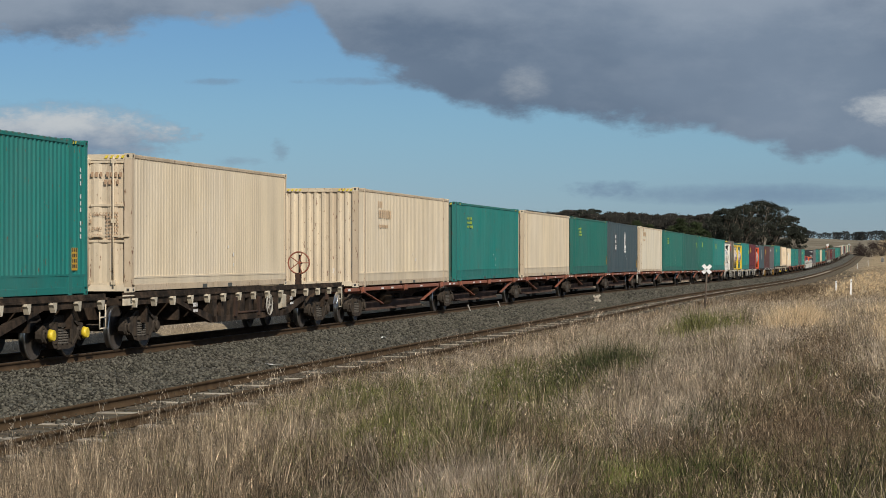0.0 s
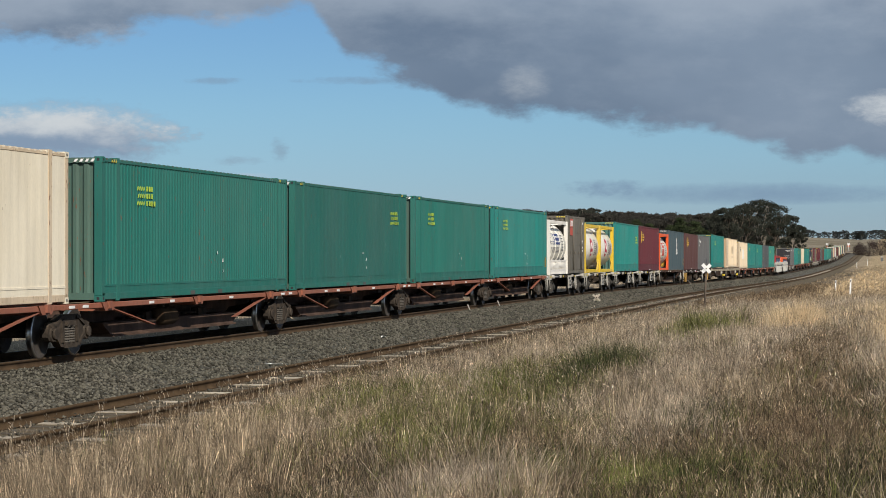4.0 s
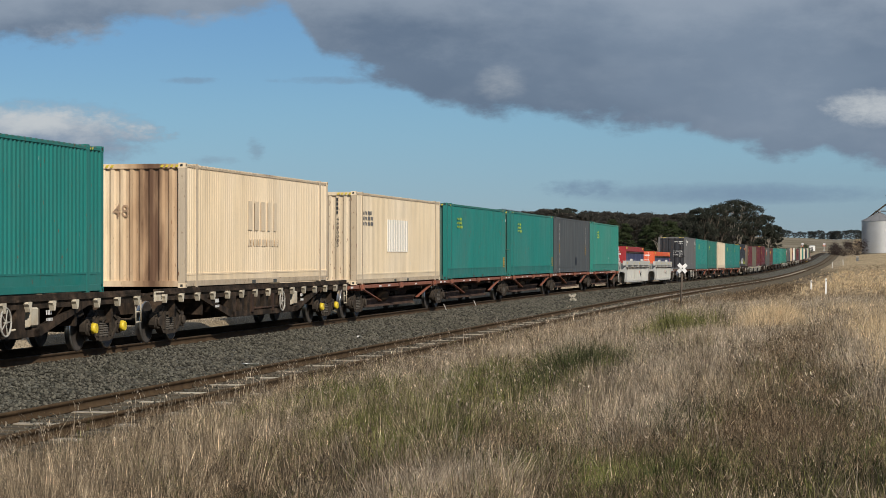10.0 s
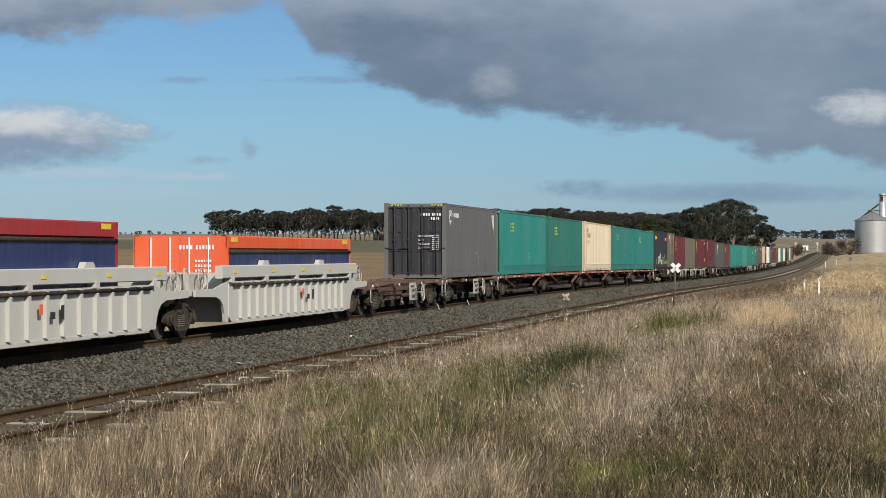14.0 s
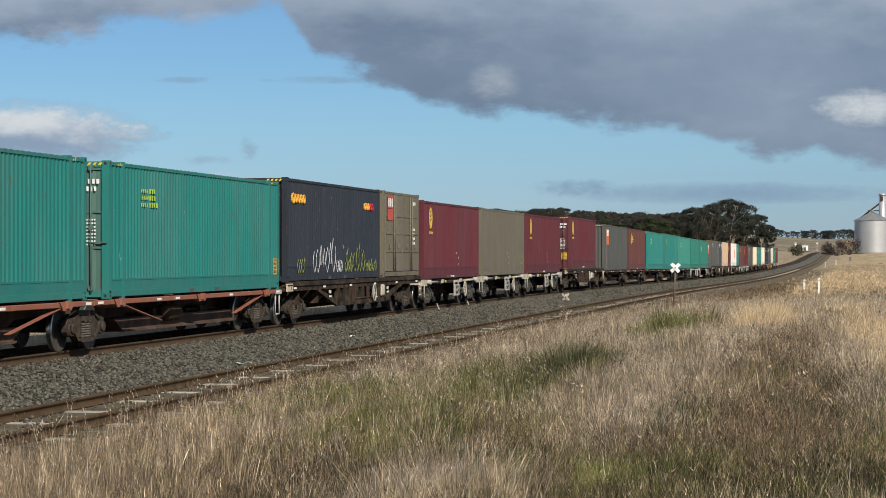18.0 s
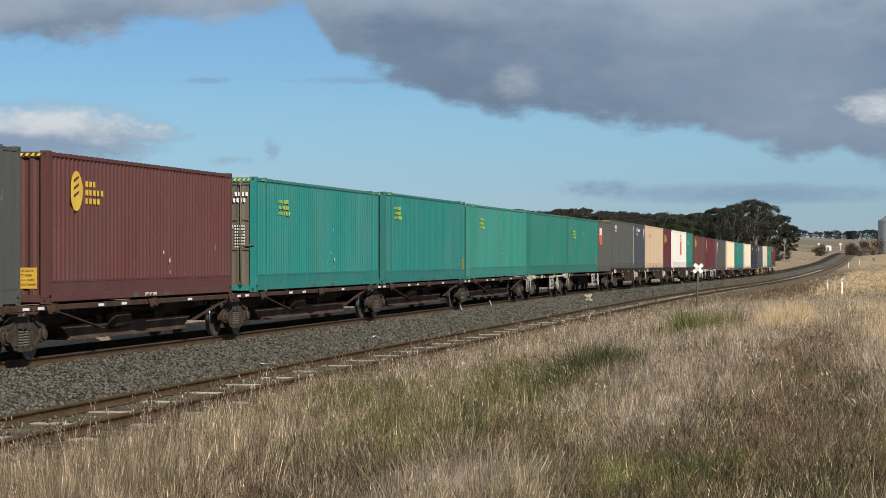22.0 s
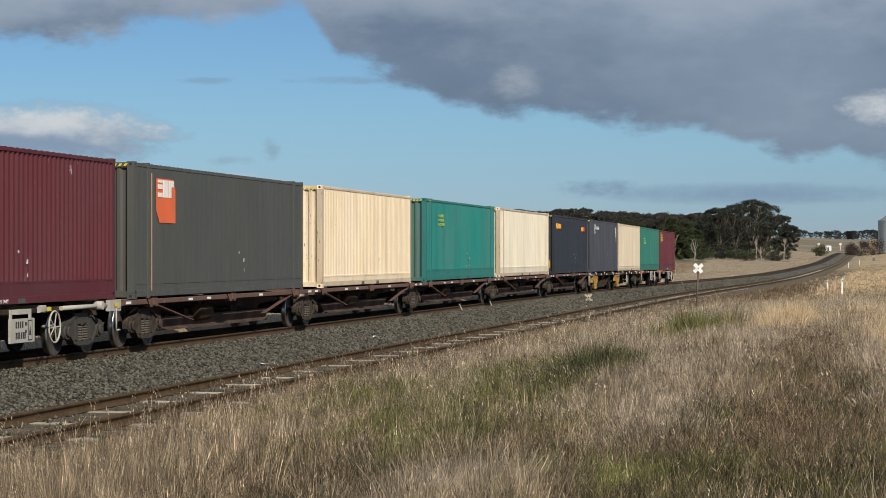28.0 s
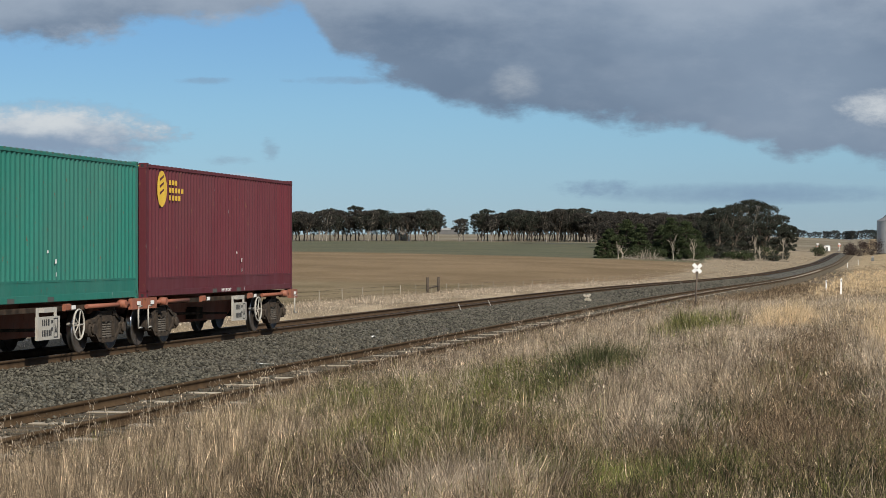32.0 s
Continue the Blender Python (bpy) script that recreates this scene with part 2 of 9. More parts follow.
M = {
    "green": paint("green paint", (0.005, 0.160, 0.138), 0.15),
    "green_dark": paint("dark green paint", (0.007, 0.124, 0.098), 0.2),
    "green_teal": paint("teal paint", (0.005, 0.182, 0.158), 0.12),
    "green_light": paint("faded green paint", (0.016, 0.205, 0.160), 0.2),
    "green_bright": paint("bright green paint", (0.008, 0.150, 0.112), 0.15),
    "cream": paint("cream paint", (0.63, 0.53, 0.375), 0.34, rust=0.695),
    "cream_pale": paint("pale cream paint", (0.72, 0.645, 0.49), 0.30, rust=0.70),
    "cream_rust": paint("rust-stained cream paint", (0.79, 0.625, 0.41), 0.35, rust=0.70),
    "cream_warm": paint("warm cream paint", (0.79, 0.64, 0.43), 0.32, rust=0.695),
    "tan": paint("tan paint", (0.56, 0.405, 0.255), 0.35),
    "bluegrey": paint("blue-grey paint", (0.042, 0.078, 0.092), 0.45),
    "grey": paint("grey paint", (0.115, 0.115, 0.114), 0.3),
    "grey_dark": paint("dark grey paint", (0.066, 0.071, 0.064), 0.35),
    "slate": paint("slate paint", (0.042, 0.052, 0.070), 0.4),
    "cream_frame": paint("rusting cream frame paint", (0.53, 0.42, 0.285), 0.6, rust=0.61),
    "charcoal": paint("charcoal paint", (0.064, 0.077, 0.083), 0.45),
    "navy": paint("navy paint", (0.009, 0.016, 0.027), 0.10),
    "maroon": paint("maroon paint", (0.088, 0.009, 0.016), 0.12),
    "maroon_brown": paint("brown-red paint", (0.088, 0.025, 0.021), 0.3),
    "olive": paint("olive-grey paint", (0.135, 0.118, 0.078), 0.3),
    "olive_dark": paint("dark olive paint", (0.125, 0.113, 0.088), 0.3),
    "white": paint("white paint", (0.74, 0.71, 0.64), 0.2, rust=0.72),
    "red": paint("red paint", (0.32, 0.012, 0.016), 0.08),
    "orange": paint("orange paint", (0.66, 0.085, 0.012), 0.08, rust=0.74),
    "yellow": paint("yellow paint", (0.62, 0.42, 0.015), 0.2, rust=0.72),
    "blue": paint("deep blue tarpaulin", (0.009, 0.020, 0.092), 0.1, rough=0.45, rust=0.9),
    "sill": paint("orange-brown sill paint", (0.26, 0.085, 0.045), 0.5, rust=0.6),
    "frame_dark": mat("sooty wagon steel", (0.024, 0.018, 0.013), 0.85, spread=0.4, second=(0.075, 0.050, 0.034), scale=3.2, amount=.8),
    "frame_brown": mat("brown wagon steel", (0.050, 0.032, 0.024), 0.85, spread=0.35, second=(0.09, 0.045, 0.028), scale=2.2),
    "bogie": mat("grimy cast steel", (0.040, 0.032, 0.025), 0.85, spread=0.4, second=(0.070, 0.053, 0.038), scale=5),
    "bogie_grey": mat("grey cast steel", (0.055, 0.052, 0.046), 0.8, spread=0.4, second=(0.034, 0.029, 0.024), scale=5),
    "belly_brown": mat("dusty brown sill steel", (0.078, 0.050, 0.038), 0.85, spread=0.35, second=(0.12, 0.075, 0.052), scale=2.2),
    "spring": mat("dusty spring steel", (0.066, 0.056, 0.044), 0.7, spread=0.3, scale=6),
    "stub": mat("cream bracket paint", (0.58, 0.52, 0.40), 0.7, spread=0.2, second=(0.30, 0.22, 0.14), amount=0.7, scale=5, per_object=0.2),
    "bogie_yellow": mat("dirty yellow cast steel", (0.46, 0.27, 0.065), 0.8, spread=0.4, second=(0.16, 0.10, 0.045), amount=0.85, scale=5),
    "cap_yellow": mat("yellow bearing paint", (0.65, 0.48, 0.03), 0.5),
    "wheel": mat("wheel steel", (0.056, 0.046, 0.038), 0.65, metal=0.15, spread=0.25, scale=5),
    "tread": mat("polished wheel tread", (0.55, 0.54, 0.52), 0.28, metal=0.95, spread=0.1),
    "light_grey": mat("weathered light grey paint", (0.40, 0.385, 0.34), 0.7, spread=0.16, second=(0.24, 0.20, 0.15), amount=0.6, scale=3),
    "well_grey": mat("pale grey well paint", (0.47, 0.465, 0.43), 0.62, spread=0.08, second=(0.36, 0.34, 0.29), amount=0.5, scale=1.2, stretch=(1, 1, 0.4)),
    "tank": mat("off-white tank enamel", (0.74, 0.71, 0.62), 0.38, spread=0.07, second=(0.42, 0.36, 0.27), amount=0.45, scale=1.2, bump=0.02),
    "mark_white": mat("white lettering", (0.72, 0.71, 0.68), 0.6, spread=0.12),
    "mark_yellow": mat("yellow lettering", (0.62, 0.48, 0.04), 0.6, spread=0.12),
    "mark_amber": mat("amber lettering", (0.72, 0.33, 0.03), 0.6, spread=0.12),
    "mark_grey": mat("grey lettering", (0.13, 0.13, 0.135), 0.6, spread=0.15),
    "mark_red_dull": mat("faded red panel", (0.46, 0.075, 0.05), 0.6, spread=0.15),
    "mark_gold": mat("dull gold lettering", (0.68, 0.44, 0.045), 0.6, spread=0.15),
    "mark_label": mat("orange-yellow label", (0.52, 0.31, 0.03), 0.6, spread=0.15),
    "spray_white": mat("thin white spray", (0.40, 0.41, 0.42), 0.7, spread=0.3, scale=3),
    "spray_lime": mat("thin olive-green spray", (0.17, 0.20, 0.05), 0.7, spread=0.3, scale=3),
    "mark_rust": mat("faded rust-orange lettering", (0.60, 0.44, 0.28), 0.7, spread=0.25, scale=4),
    "mark_ghost": mat("ghost of old lettering", (0.68, 0.55, 0.385), 0.7, spread=0.15),
    "sill_dull": paint("dull brown sill paint", (0.115, 0.058, 0.040), 0.5, rust=0.62),
    "mark_lime": mat("lime lettering", (0.40, 0.55, 0.06), 0.6, spread=0.15),
    "mark_orange": mat("orange panel", (0.70, 0.13, 0.04), 0.6, spread=0.1),
    "mark_red": mat("crimson panel", (0.42, 0.012, 0.045), 0.5, spread=0.1),
    "mark_black": mat("black lettering", (0.02, 0.02, 0.022), 0.6, spread=0.1),
    "mark_blue": mat("blue lettering", (0.02, 0.035, 0.14), 0.6, spread=0.1),
    "mark_faint": mat("faded brown lettering", (0.38, 0.25, 0.155), 0.7, spread=0.2),
    "rail": mat("rusty rail web", (0.060, 0.038, 0.021), 0.9, spread=0.25, second=(0.074, 0.048, 0.028), scale=3),
    "rail_top": mat("worn rail head", (0.052, 0.042, 0.034), 0.5, metal=0.5, spread=0.12, stretch=(6, 0.3, 1)),
    "rail_old": mat("brown unused rail", (0.062, 0.039, 0.020), 0.92, spread=0.3, second=(0.080, 0.053, 0.029), scale=3),
    "concrete": mat("weathered concrete", (0.15, 0.135, 0.11), 0.9, spread=0.2, second=(0.10, 0.085, 0.065), scale=2.5, per_object=0.15),
    "timber": mat("grey sleeper timber", (0.095, 0.079, 0.058), 0.92, spread=0.3, stretch=(1, 6, 1), fine=30, scale=2, per_object=0.25),
    "pale_sleeper": mat("bleached pale sleeper", (0.46, 0.41, 0.33), 0.9, spread=0.28, second=(0.19, 0.155, 0.115), amount=0.8, scale=5, per_object=0.2),
    "post_grey": mat("bleached timber post", (0.46, 0.41, 0.33), 0.9, spread=0.2, scale=4, per_object=0.15),
    "post_dark": mat("dark timber post", (0.07, 0.055, 0.042), 0.9, spread=0.25, scale=4),
    "white_post": mat("white post paint", (0.80, 0.79, 0.76), 0.6, spread=0.06, scale=3),
    "silo": mat("galvanised sheet", (0.50, 0.505, 0.50), 0.42, metal=0.55, spread=0.07, scale=0.4, fine=6, bump=0.03),
    "silo_roof": mat("dull galvanised roof", (0.20, 0.20, 0.20), 0.6, metal=0.2, spread=0.1, scale=0.4, fine=6, bump=0.03),
    "bark": mat("grey-brown bark", (0.12, 0.095, 0.075), 0.9, spread=0.3, stretch=(1, 1, 0.25), scale=1.5, fine=12),
    "bark_mid": mat("grey gum bark", (0.30, 0.265, 0.225), 0.9, spread=0.3, second=(0.11, 0.09, 0.07), stretch=(1, 1, 0.25), scale=1.2, fine=10),
    "main_sleeper": mat("rust-stained sleeper", (0.032, 0.024, 0.017), 0.92, spread=0.3, second=(0.046, 0.034, 0.024), scale=3, per_object=0.2),
    "post_fence": mat("weathered fence post", (0.27, 0.24, 0.19), 0.9, spread=0.2, scale=4, per_object=0.25),
    "bark_pale": mat("pale gum bark", (0.31, 0.27, 0.215), 0.85, spread=0.25, second=(0.22, 0.17, 0.13), stretch=(1, 1, 0.25), scale=1.2, fine=10),
    "leaf_gum": mat("grey-green gum leaves", (0.032, 0.036, 0.027), 0.9, spread=0.25, second=(0.045, 0.046, 0.035), scale=0.25, island=0.35, bump=0),
    "leaf_wood": mat("brown-grey wood leaves", (0.040, 0.037, 0.031), 0.9, spread=0.25, scale=0.25, island=0.35, bump=0),
    # distance haze is greyed into this leaf colour
    "leaf_haze": mat("blue-grey far leaves", (0.040, 0.047, 0.045), 0.9, spread=0.25, scale=0.25, island=0.35, bump=0),
    "leaf_cypress": mat("dark cypress foliage", (0.031, 0.043, 0.018), 0.9, spread=0.3, second=(0.060, 0.070, 0.032), scale=0.35, island=0.4, bump=0),
    "leaf_shrub": mat("brown-purple shrub twigs", (0.044, 0.031, 0.027), 0.9, spread=0.2, scale=0.3, island=0.12, bump=0),
}

# ---------------------------------------------------------------- building blocks


class Shape:
    """Collects boxes, prisms and tubes into one mesh; each piece may have its own material slot."""

    def __init__(self):
        self.v, self.f, self.s, self.smooth = [], [], [], []

    def add(self, verts, faces, slot=0, smooth=False):
        n = len(self.v)
        self.v += [tuple(p) for p in verts]
        self.f += [tuple(n + i for i in f) for f in faces]
        self.s += [slot] * len(faces)
        self.smooth += [smooth] * len(faces)
        return self

    def box(self, x0, y0, z0, x1, y1, z1, slot=0, c=0.0):
        """A box; c chamfers its four long edges along y."""
        if c <= 0:
            v = [(x, y, z) for x in (x0, x1) for y in (y0, y1) for z in (z0, z1)]
            return self.add(v, [(0, 1, 3, 2), (4, 6, 7, 5), (0, 4, 5, 1), (2, 3, 7, 6), (0, 2, 6, 4), (1, 5, 7, 3)], slot)
        ring = [(x0 + c, z0), (x1 - c, z0), (x1, z0 + c), (x1, z1 - c), (x1 - c, z1), (x0 + c, z1), (x0, z1 - c), (x0, z0 + c)]
        return self.prism_y(ring, y0, y1, slot)

    def prism_y(self, ring, y0, y1, slot=0):
        n = len(ring)
        v = [(x, y0, z) for x, z in ring] + [(x, y1, z) for x, z in ring]
        f = [tuple(range(n)), tuple(reversed(range(n, 2 * n)))] + [(i + n, (i + 1) % n + n, (i + 1) % n, i) for i in range(n)]
        return self.add(v, f, slot)

    def prism_x(self, ring, x0, x1, slot=0):
        """ring of (y, z), pushed out along x."""
        n = len(ring)
        v = [(x0, y, z) for y, z in ring] + [(x1, y, z) for y, z in ring]
        f = [tuple(reversed(range(n))), tuple(range(n, 2 * n))] + [(i, (i + 1) % n, (i + 1) % n + n, i + n) for i in range(n)]
        return self.add(v, f, slot)

    def tube(self, a, b, r0, r1=None, n=8, slot=0, caps=True, smooth=True):
        a, b = Vector(a), Vector(b)
        r1 = r0 if r1 is None else r1
        d = (b - a).normalized()
        p = d.orthogonal().normalized()
        q = d.cross(p)
        v = []
        for c, r in ((a, r0), (b, r1)):
            v += [c + r * (math.cos(2 * math.pi * i / n) * p + math.sin(2 * math.pi * i / n) * q) for i in range(n)]
        self.add(v, [(i, (i + 1) % n, (i + 1) % n + n, i + n) for i in range(n)], slot, smooth)
        if caps:
            k = len(self.v) - 2 * n
            self.f += [tuple(k + i for i in reversed(range(n))), tuple(k + n + i for i in range(n))]
            self.s += [slot, slot]
            self.smooth += [False, False]
        return self

    def ring_x(self, x, y, z, R, r, n=18, slot=0):
        """A hoop of thick wire standing across x."""
        for i in range(n):
            a, b = 2 * math.pi * i / n, 2 * math.pi * (i + 1) / n
            self.tube((x, y + R * math.cos(a), z + R * math.sin(a)), (x, y + R * math.cos(b), z + R * math.sin(b)), r, n=5, slot=slot, caps=False)
        return self

    def lathe_y(self, prof, n=28, slot=0, cz=0.0, cx=0.0):
        """prof of (y, r) turned about an axis along y."""
        v = [(cx + r * math.cos(2 * math.pi * i / n), y, cz + r * math.sin(2 * math.pi * i / n)) for y, r in prof for i in range(n)]
        f = [(j * n + i, (j + 1) * n + i, (j + 1) * n + (i + 1) % n, j * n + (i + 1) % n) for j in range(len(prof) - 1) for i in range(n)]
        return self.add(v, f, slot, True)

    def lathe_x(self, prof, n=20, slot=0, cy=0.0, cz=0.0):
        v = [(x, cy + r * math.cos(2 * math.pi * i / n), cz + r * math.sin(2 * math.pi * i / n)) for x, r in prof for i in range(n)]
        f = [(j * n + i, j * n + (i + 1) % n, (j + 1) * n + (i + 1) % n, (j + 1) * n + i) for j in range(len(prof) - 1) for i in range(n)]
        return self.add(v, f, slot, True)

    def mesh(self, name, *mats):
        me = bpy.data.meshes.new(name)
        me.from_pydata(self.v, [], self.f)
        for m in mats:
            me.materials.append(M[m] if isinstance(m, str) else m)
        me.polygons.foreach_set("material_index", self.s)
        me.polygons.foreach_set("use_smooth", self.smooth)
        me.update()
        return me


CACHE = {}


def cached(key, make):
    if key not in CACHE:
        CACHE[key] = make()
    return CACHE[key]


def part(name, me, parent, label="", at=None):
    """Links a mesh as one part under a thing or part."""
    ob = new(name, me)
    ob.parent = parent
    if at is not None:
        ob.matrix_basis = at
    if label:
        ob["label"] = label
    if name.endswith(("lettering", "brushwood", "stems")):
        ob["kind"] = "stuff"          # strokes too small to pick apart
    return ob


def raw_mesh(name, verts, faces, material, smooth=False):
    """A mesh from arrays: verts (n, 3), faces (m, k) with k = 3 or 4."""
    me = bpy.data.meshes.new(name)
    me.vertices.add(len(verts))
    me.vertices.foreach_set("co", np.ascontiguousarray(verts, dtype=np.float32).ravel())
    k = faces.shape[1]
    me.loops.add(faces.size)
    me.loops.foreach_set("vertex_index", np.ascontiguousarray(faces, dtype=np.int32).ravel())
    me.polygons.add(len(faces))
    me.polygons.foreach_set("loop_start", np.arange(0, faces.size, k, dtype=np.int32))
    if smooth:
        me.polygons.foreach_set("use_smooth", np.ones(len(faces), dtype=bool))
    me.materials.append(M[material] if isinstance(material, str) else material)
    me.update(calc_edges=True)
    return me


def structure(name, me, label, category):
    return tagged(new(name, me), label, category, kind="structure")


# ---------------------------------------------------------------- lie of the land
# rails run along y at x = 0; heights of the railhead along the line
LINE_Y = [-400, 100, 119, 145, 169, 200, 229, 260, 289, 325, 359, 400, 439, 480, 519, 570, 619, 690, 760, 850, 980, 1010, 6000]
LINE_Z = [0, 0, 0, -.08, -.21, -.36, -.49, -.62, -.70, -.76, -.775, -.76, -.70, -.62, -.51, -.38, -.22, .2, .85, 1.85, 3.0, 3.1, 3.1]
LAND_Y, LAND_Z = [990, 1100, 1300, 1600, 2000, 2400, 6000], [0, 1.5, 4.3, 8.9, 13.9, 15.9, 15.9]      # the land goes on rising beyond the crossing


def rail_z(y):
    """Height of the main line's railhead, softened over about 40 m."""
    y = np.asarray(y, dtype=float)
    return sum(w * np.interp(y + d, LINE_Y, LINE_Z) for d, w in ((-24, .15), (-12, .22), (0, .26), (12, .22), (24, .15)))


def smooth01(v, lo, hi):
    k = np.clip((np.asarray(v, dtype=float) - lo) / (hi - lo), 0, 1)
    return k * k * (3 - 2 * k)


def ground_z(x, y):
    """Height of the ground sheet."""
    x, y = np.asarray(x, dtype=float), np.asarray(y, dtype=float)
    base = rail_z(y) + np.interp(y, LAND_Y, LAND_Z)
    bank = np.interp(-x, [3.0, 4.0, 7.0, 9.0, 12, 14], [-.22, -.18, -.20, -.36, -.95, -1.15])
    low = -1.05 - 0.15 * smooth01(-x, 5, 14)
    left = low + (bank - low) * (1 - smooth01(y, 200, 320)) + 5.6 * (1 - np.exp(-np.maximum(-x - 8, 0) / 90)) * smooth01(y, 120, 420)
    near = np.interp(x, [6.8, 8.5, 12, 15, 18, 30, 60], [-.55, -.50, -.16, .02, .10, .2, .2])
    far = np.interp(x, [6.8, 8.5, 12, 18, 30, 80, 200], [-.75, -.85, -.85, -.65, -.4, .3, 1.2])
    k = smooth01(y, 35, 150)
    right = near * (1 - k) + far * k + 0.6 * smooth01(y, 450, 800) * smooth01(x, 8, 25)
    bed = -0.78
    z = np.where(x > 6.8, right, np.where(x < -4.2, left, bed))
    # ease the bed into both sides
    z = np.where((x > 5.6) & (x <= 6.8), bed + (right - bed) * smooth01(x, 5.6, 6.8), z)
    z = np.where((x >= -4.2) & (x < -3.0), bed + (left - bed) * smooth01(-x, 3.0, 4.2), z)
    bumps = 0.05 * np.sin(x * 1.3 + 1.7 * np.sin(y * 0.21)) * np.sin(y * 0.37 + x * 0.4) * smooth01(np.abs(x - 1.3), 5.7, 8)
    return base + z + bumps


def axis(stops):
    """Grid lines: (from, to, step) runs joined."""
    out = []
    for a, b, s in stops:
        out += list(np.arange(a, b, s))
    return np.array(out + [stops[-1][1]])


def make_ground():
    xs = axis([(-4000, -1000, 300), (-1000, -300, 50), (-300, -60, 8), (-60, -14, 2), (-14, -5, .6), (-5, -2.6, .3), (-2.6, 5.4, 1.6), (5.4, 7.2, .2), (7.2, 24, .4), (24, 60, 3), (60, 300, 20), (300, 4000, 300)])
    ys = axis([(-600, -60, 60), (-60, 8, 4), (8, 60, .6), (60, 200, 1.5), (200, 700, 6), (700, 1500, 20), (1500, 5000, 200)])
    X, Y = np.meshgrid(xs, ys)
    V = np.stack([X, Y, ground_z(X, Y)], -1).reshape(-1, 3)
    n, m = len(xs), len(ys)
    i = (np.arange(m - 1)[:, None] * n + np.arange(n - 1)[None]).ravel()
    return structure("ground", raw_mesh("ground", V, np.stack([i, i + 1, i + n + 1, i + n], -1), ground_material(), True),
                     "farmland of dry grass, brown stubble and green crop", "ground")


def ground_material():
    """Field colours by their place on the plan: straw verge, brown fallow, green crop, pale far paddocks."""
    m = bpy.data.materials.new("farmland")
    m.use_nodes = True
    nt = m.node_tree
    b = nt.nodes["Principled BSDF"]
    b.inputs["Roughness"].default_value = 0.95
    b.inputs["Specular IOR Level"].default_value = 0.1
    N, Lk = nt.nodes.new, nt.links.new
    geo = N("ShaderNodeNewGeometry")
    sep = N("ShaderNodeSeparateXYZ")
    Lk(geo.outputs["Position"], sep.inputs[0])

    def noise_tex(scale, det, stretch=(1, 1, 1)):
        mp = N("ShaderNodeMapping")
        mp.inputs["Scale"].default_value = stretch
        Lk(geo.outputs["Position"], mp.inputs[0])
        n = N("ShaderNodeTexNoise")
        n.inputs["Scale"].default_value, n.inputs["Detail"].default_value = scale, det
        Lk(mp.outputs[0], n.inputs["Vector"])
        return n.outputs[0]

    def rng(v, lo, hi, a=0.0, c=1.0):
        n = N("ShaderNodeMapRange")
        n.interpolation_type = "SMOOTHSTEP"
        for i, q in enumerate((lo, hi, a, c)):
            n.inputs[i + 1].default_value = q
        Lk(v, n.inputs[0])
        return n.outputs[0]

    def op(kind, a, c):
        n = N("ShaderNodeMath")
        n.operation = kind
        for i, q in enumerate((a, c)):
            if isinstance(q, (int, float)):
                n.inputs[i].default_value = q
            else:
                Lk(q, n.inputs[i])
        return n.outputs[0]

    def mix(f, a, c):
        n = N("ShaderNodeMix")
        n.data_type = "RGBA"
        for i, q in ((0, f), (6, a), (7, c)):
            if isinstance(q, (tuple, float, int)):
                n.inputs[i].default_value = q
            else:
                Lk(q, n.inputs[i])
        return n.outputs[2]

    x, y = sep.outputs[0], sep.outputs[1]
    wob = op("MULTIPLY", op("SUBTRACT", noise_tex(0.02, 3), 0.5), 30.0)
    yy = op("ADD", y, op("MULTIPLY", wob, FIELD_WOBBLE))
    col = mix(rng(noise_tex(0.35, 5), 0.35, 0.65), (.050, .040, .026, 1), (.085, .068, .044, 1))       # dry verge
    bleached = mix(rng(noise_tex(0.18, 5), 0.35, 0.65), (.21, .165, .107, 1), (.33, .268, .183, 1))
    col = mix(op("MAXIMUM", rng(y, 220, 330), rng(x, -3.0, -3.8)), col, bleached)
    stubble = mix(rng(noise_tex(0.05, 5, (1, .35, 1)), 0.35, 0.65), (.160, .112, .060, 1), (.212, .150, .085, 1))
    drill = rng(noise_tex(0.55, 3, (.04, 1, 1)), .56, .68, 0, .55)        # pale stubble lines left by the drill
    stubble = mix(drill, stubble, (.29, .215, .130, 1))
    straw = mix(rng(noise_tex(0.09, 4, (1, .4, 1)), 0.4, 0.6), (.150, .115, .062, 1), (.205, .158, .092, 1))
    crop = mix(rng(noise_tex(0.03, 4), 0.35, 0.65), (.088, .092, .056, 1), (.115, .108, .066, 1))
    tan = mix(rng(noise_tex(0.012, 4), 0.4, 0.6), (.16, .135, .092, 1), (.22, .19, .135, 1))
    field = mix(rng(yy, FIELDS[0] - 12, FIELDS[0] + 12), straw, stubble)
    field = mix(rng(yy, FIELDS[1] - 25, FIELDS[1] + 25), field, crop)
    field = mix(rng(yy, FIELDS[2] - 10, FIELDS[2] + 10), field, tan)
    # the paddock lies beyond the fence; a pale verge runs beside the line
    far_verge = op("ADD", x, op("MULTIPLY", wob, 0.12))
    in_field = op("MULTIPLY", rng(far_verge, -15.0, -17.0), rng(op("ADD", op("ADD", x, op("MULTIPLY", y, 0.052)), op("MULTIPLY", wob, 0.22)), 2.5, .5))
    wide = rng(yy, FIELDS[2] - 60, FIELDS[2] + 60)
    in_field = op("MAXIMUM", in_field, wide)
    col = mix(in_field, col, field)
    rise = op("MULTIPLY", rng(x, 9.5, 12.5), rng(y, 95, 160))
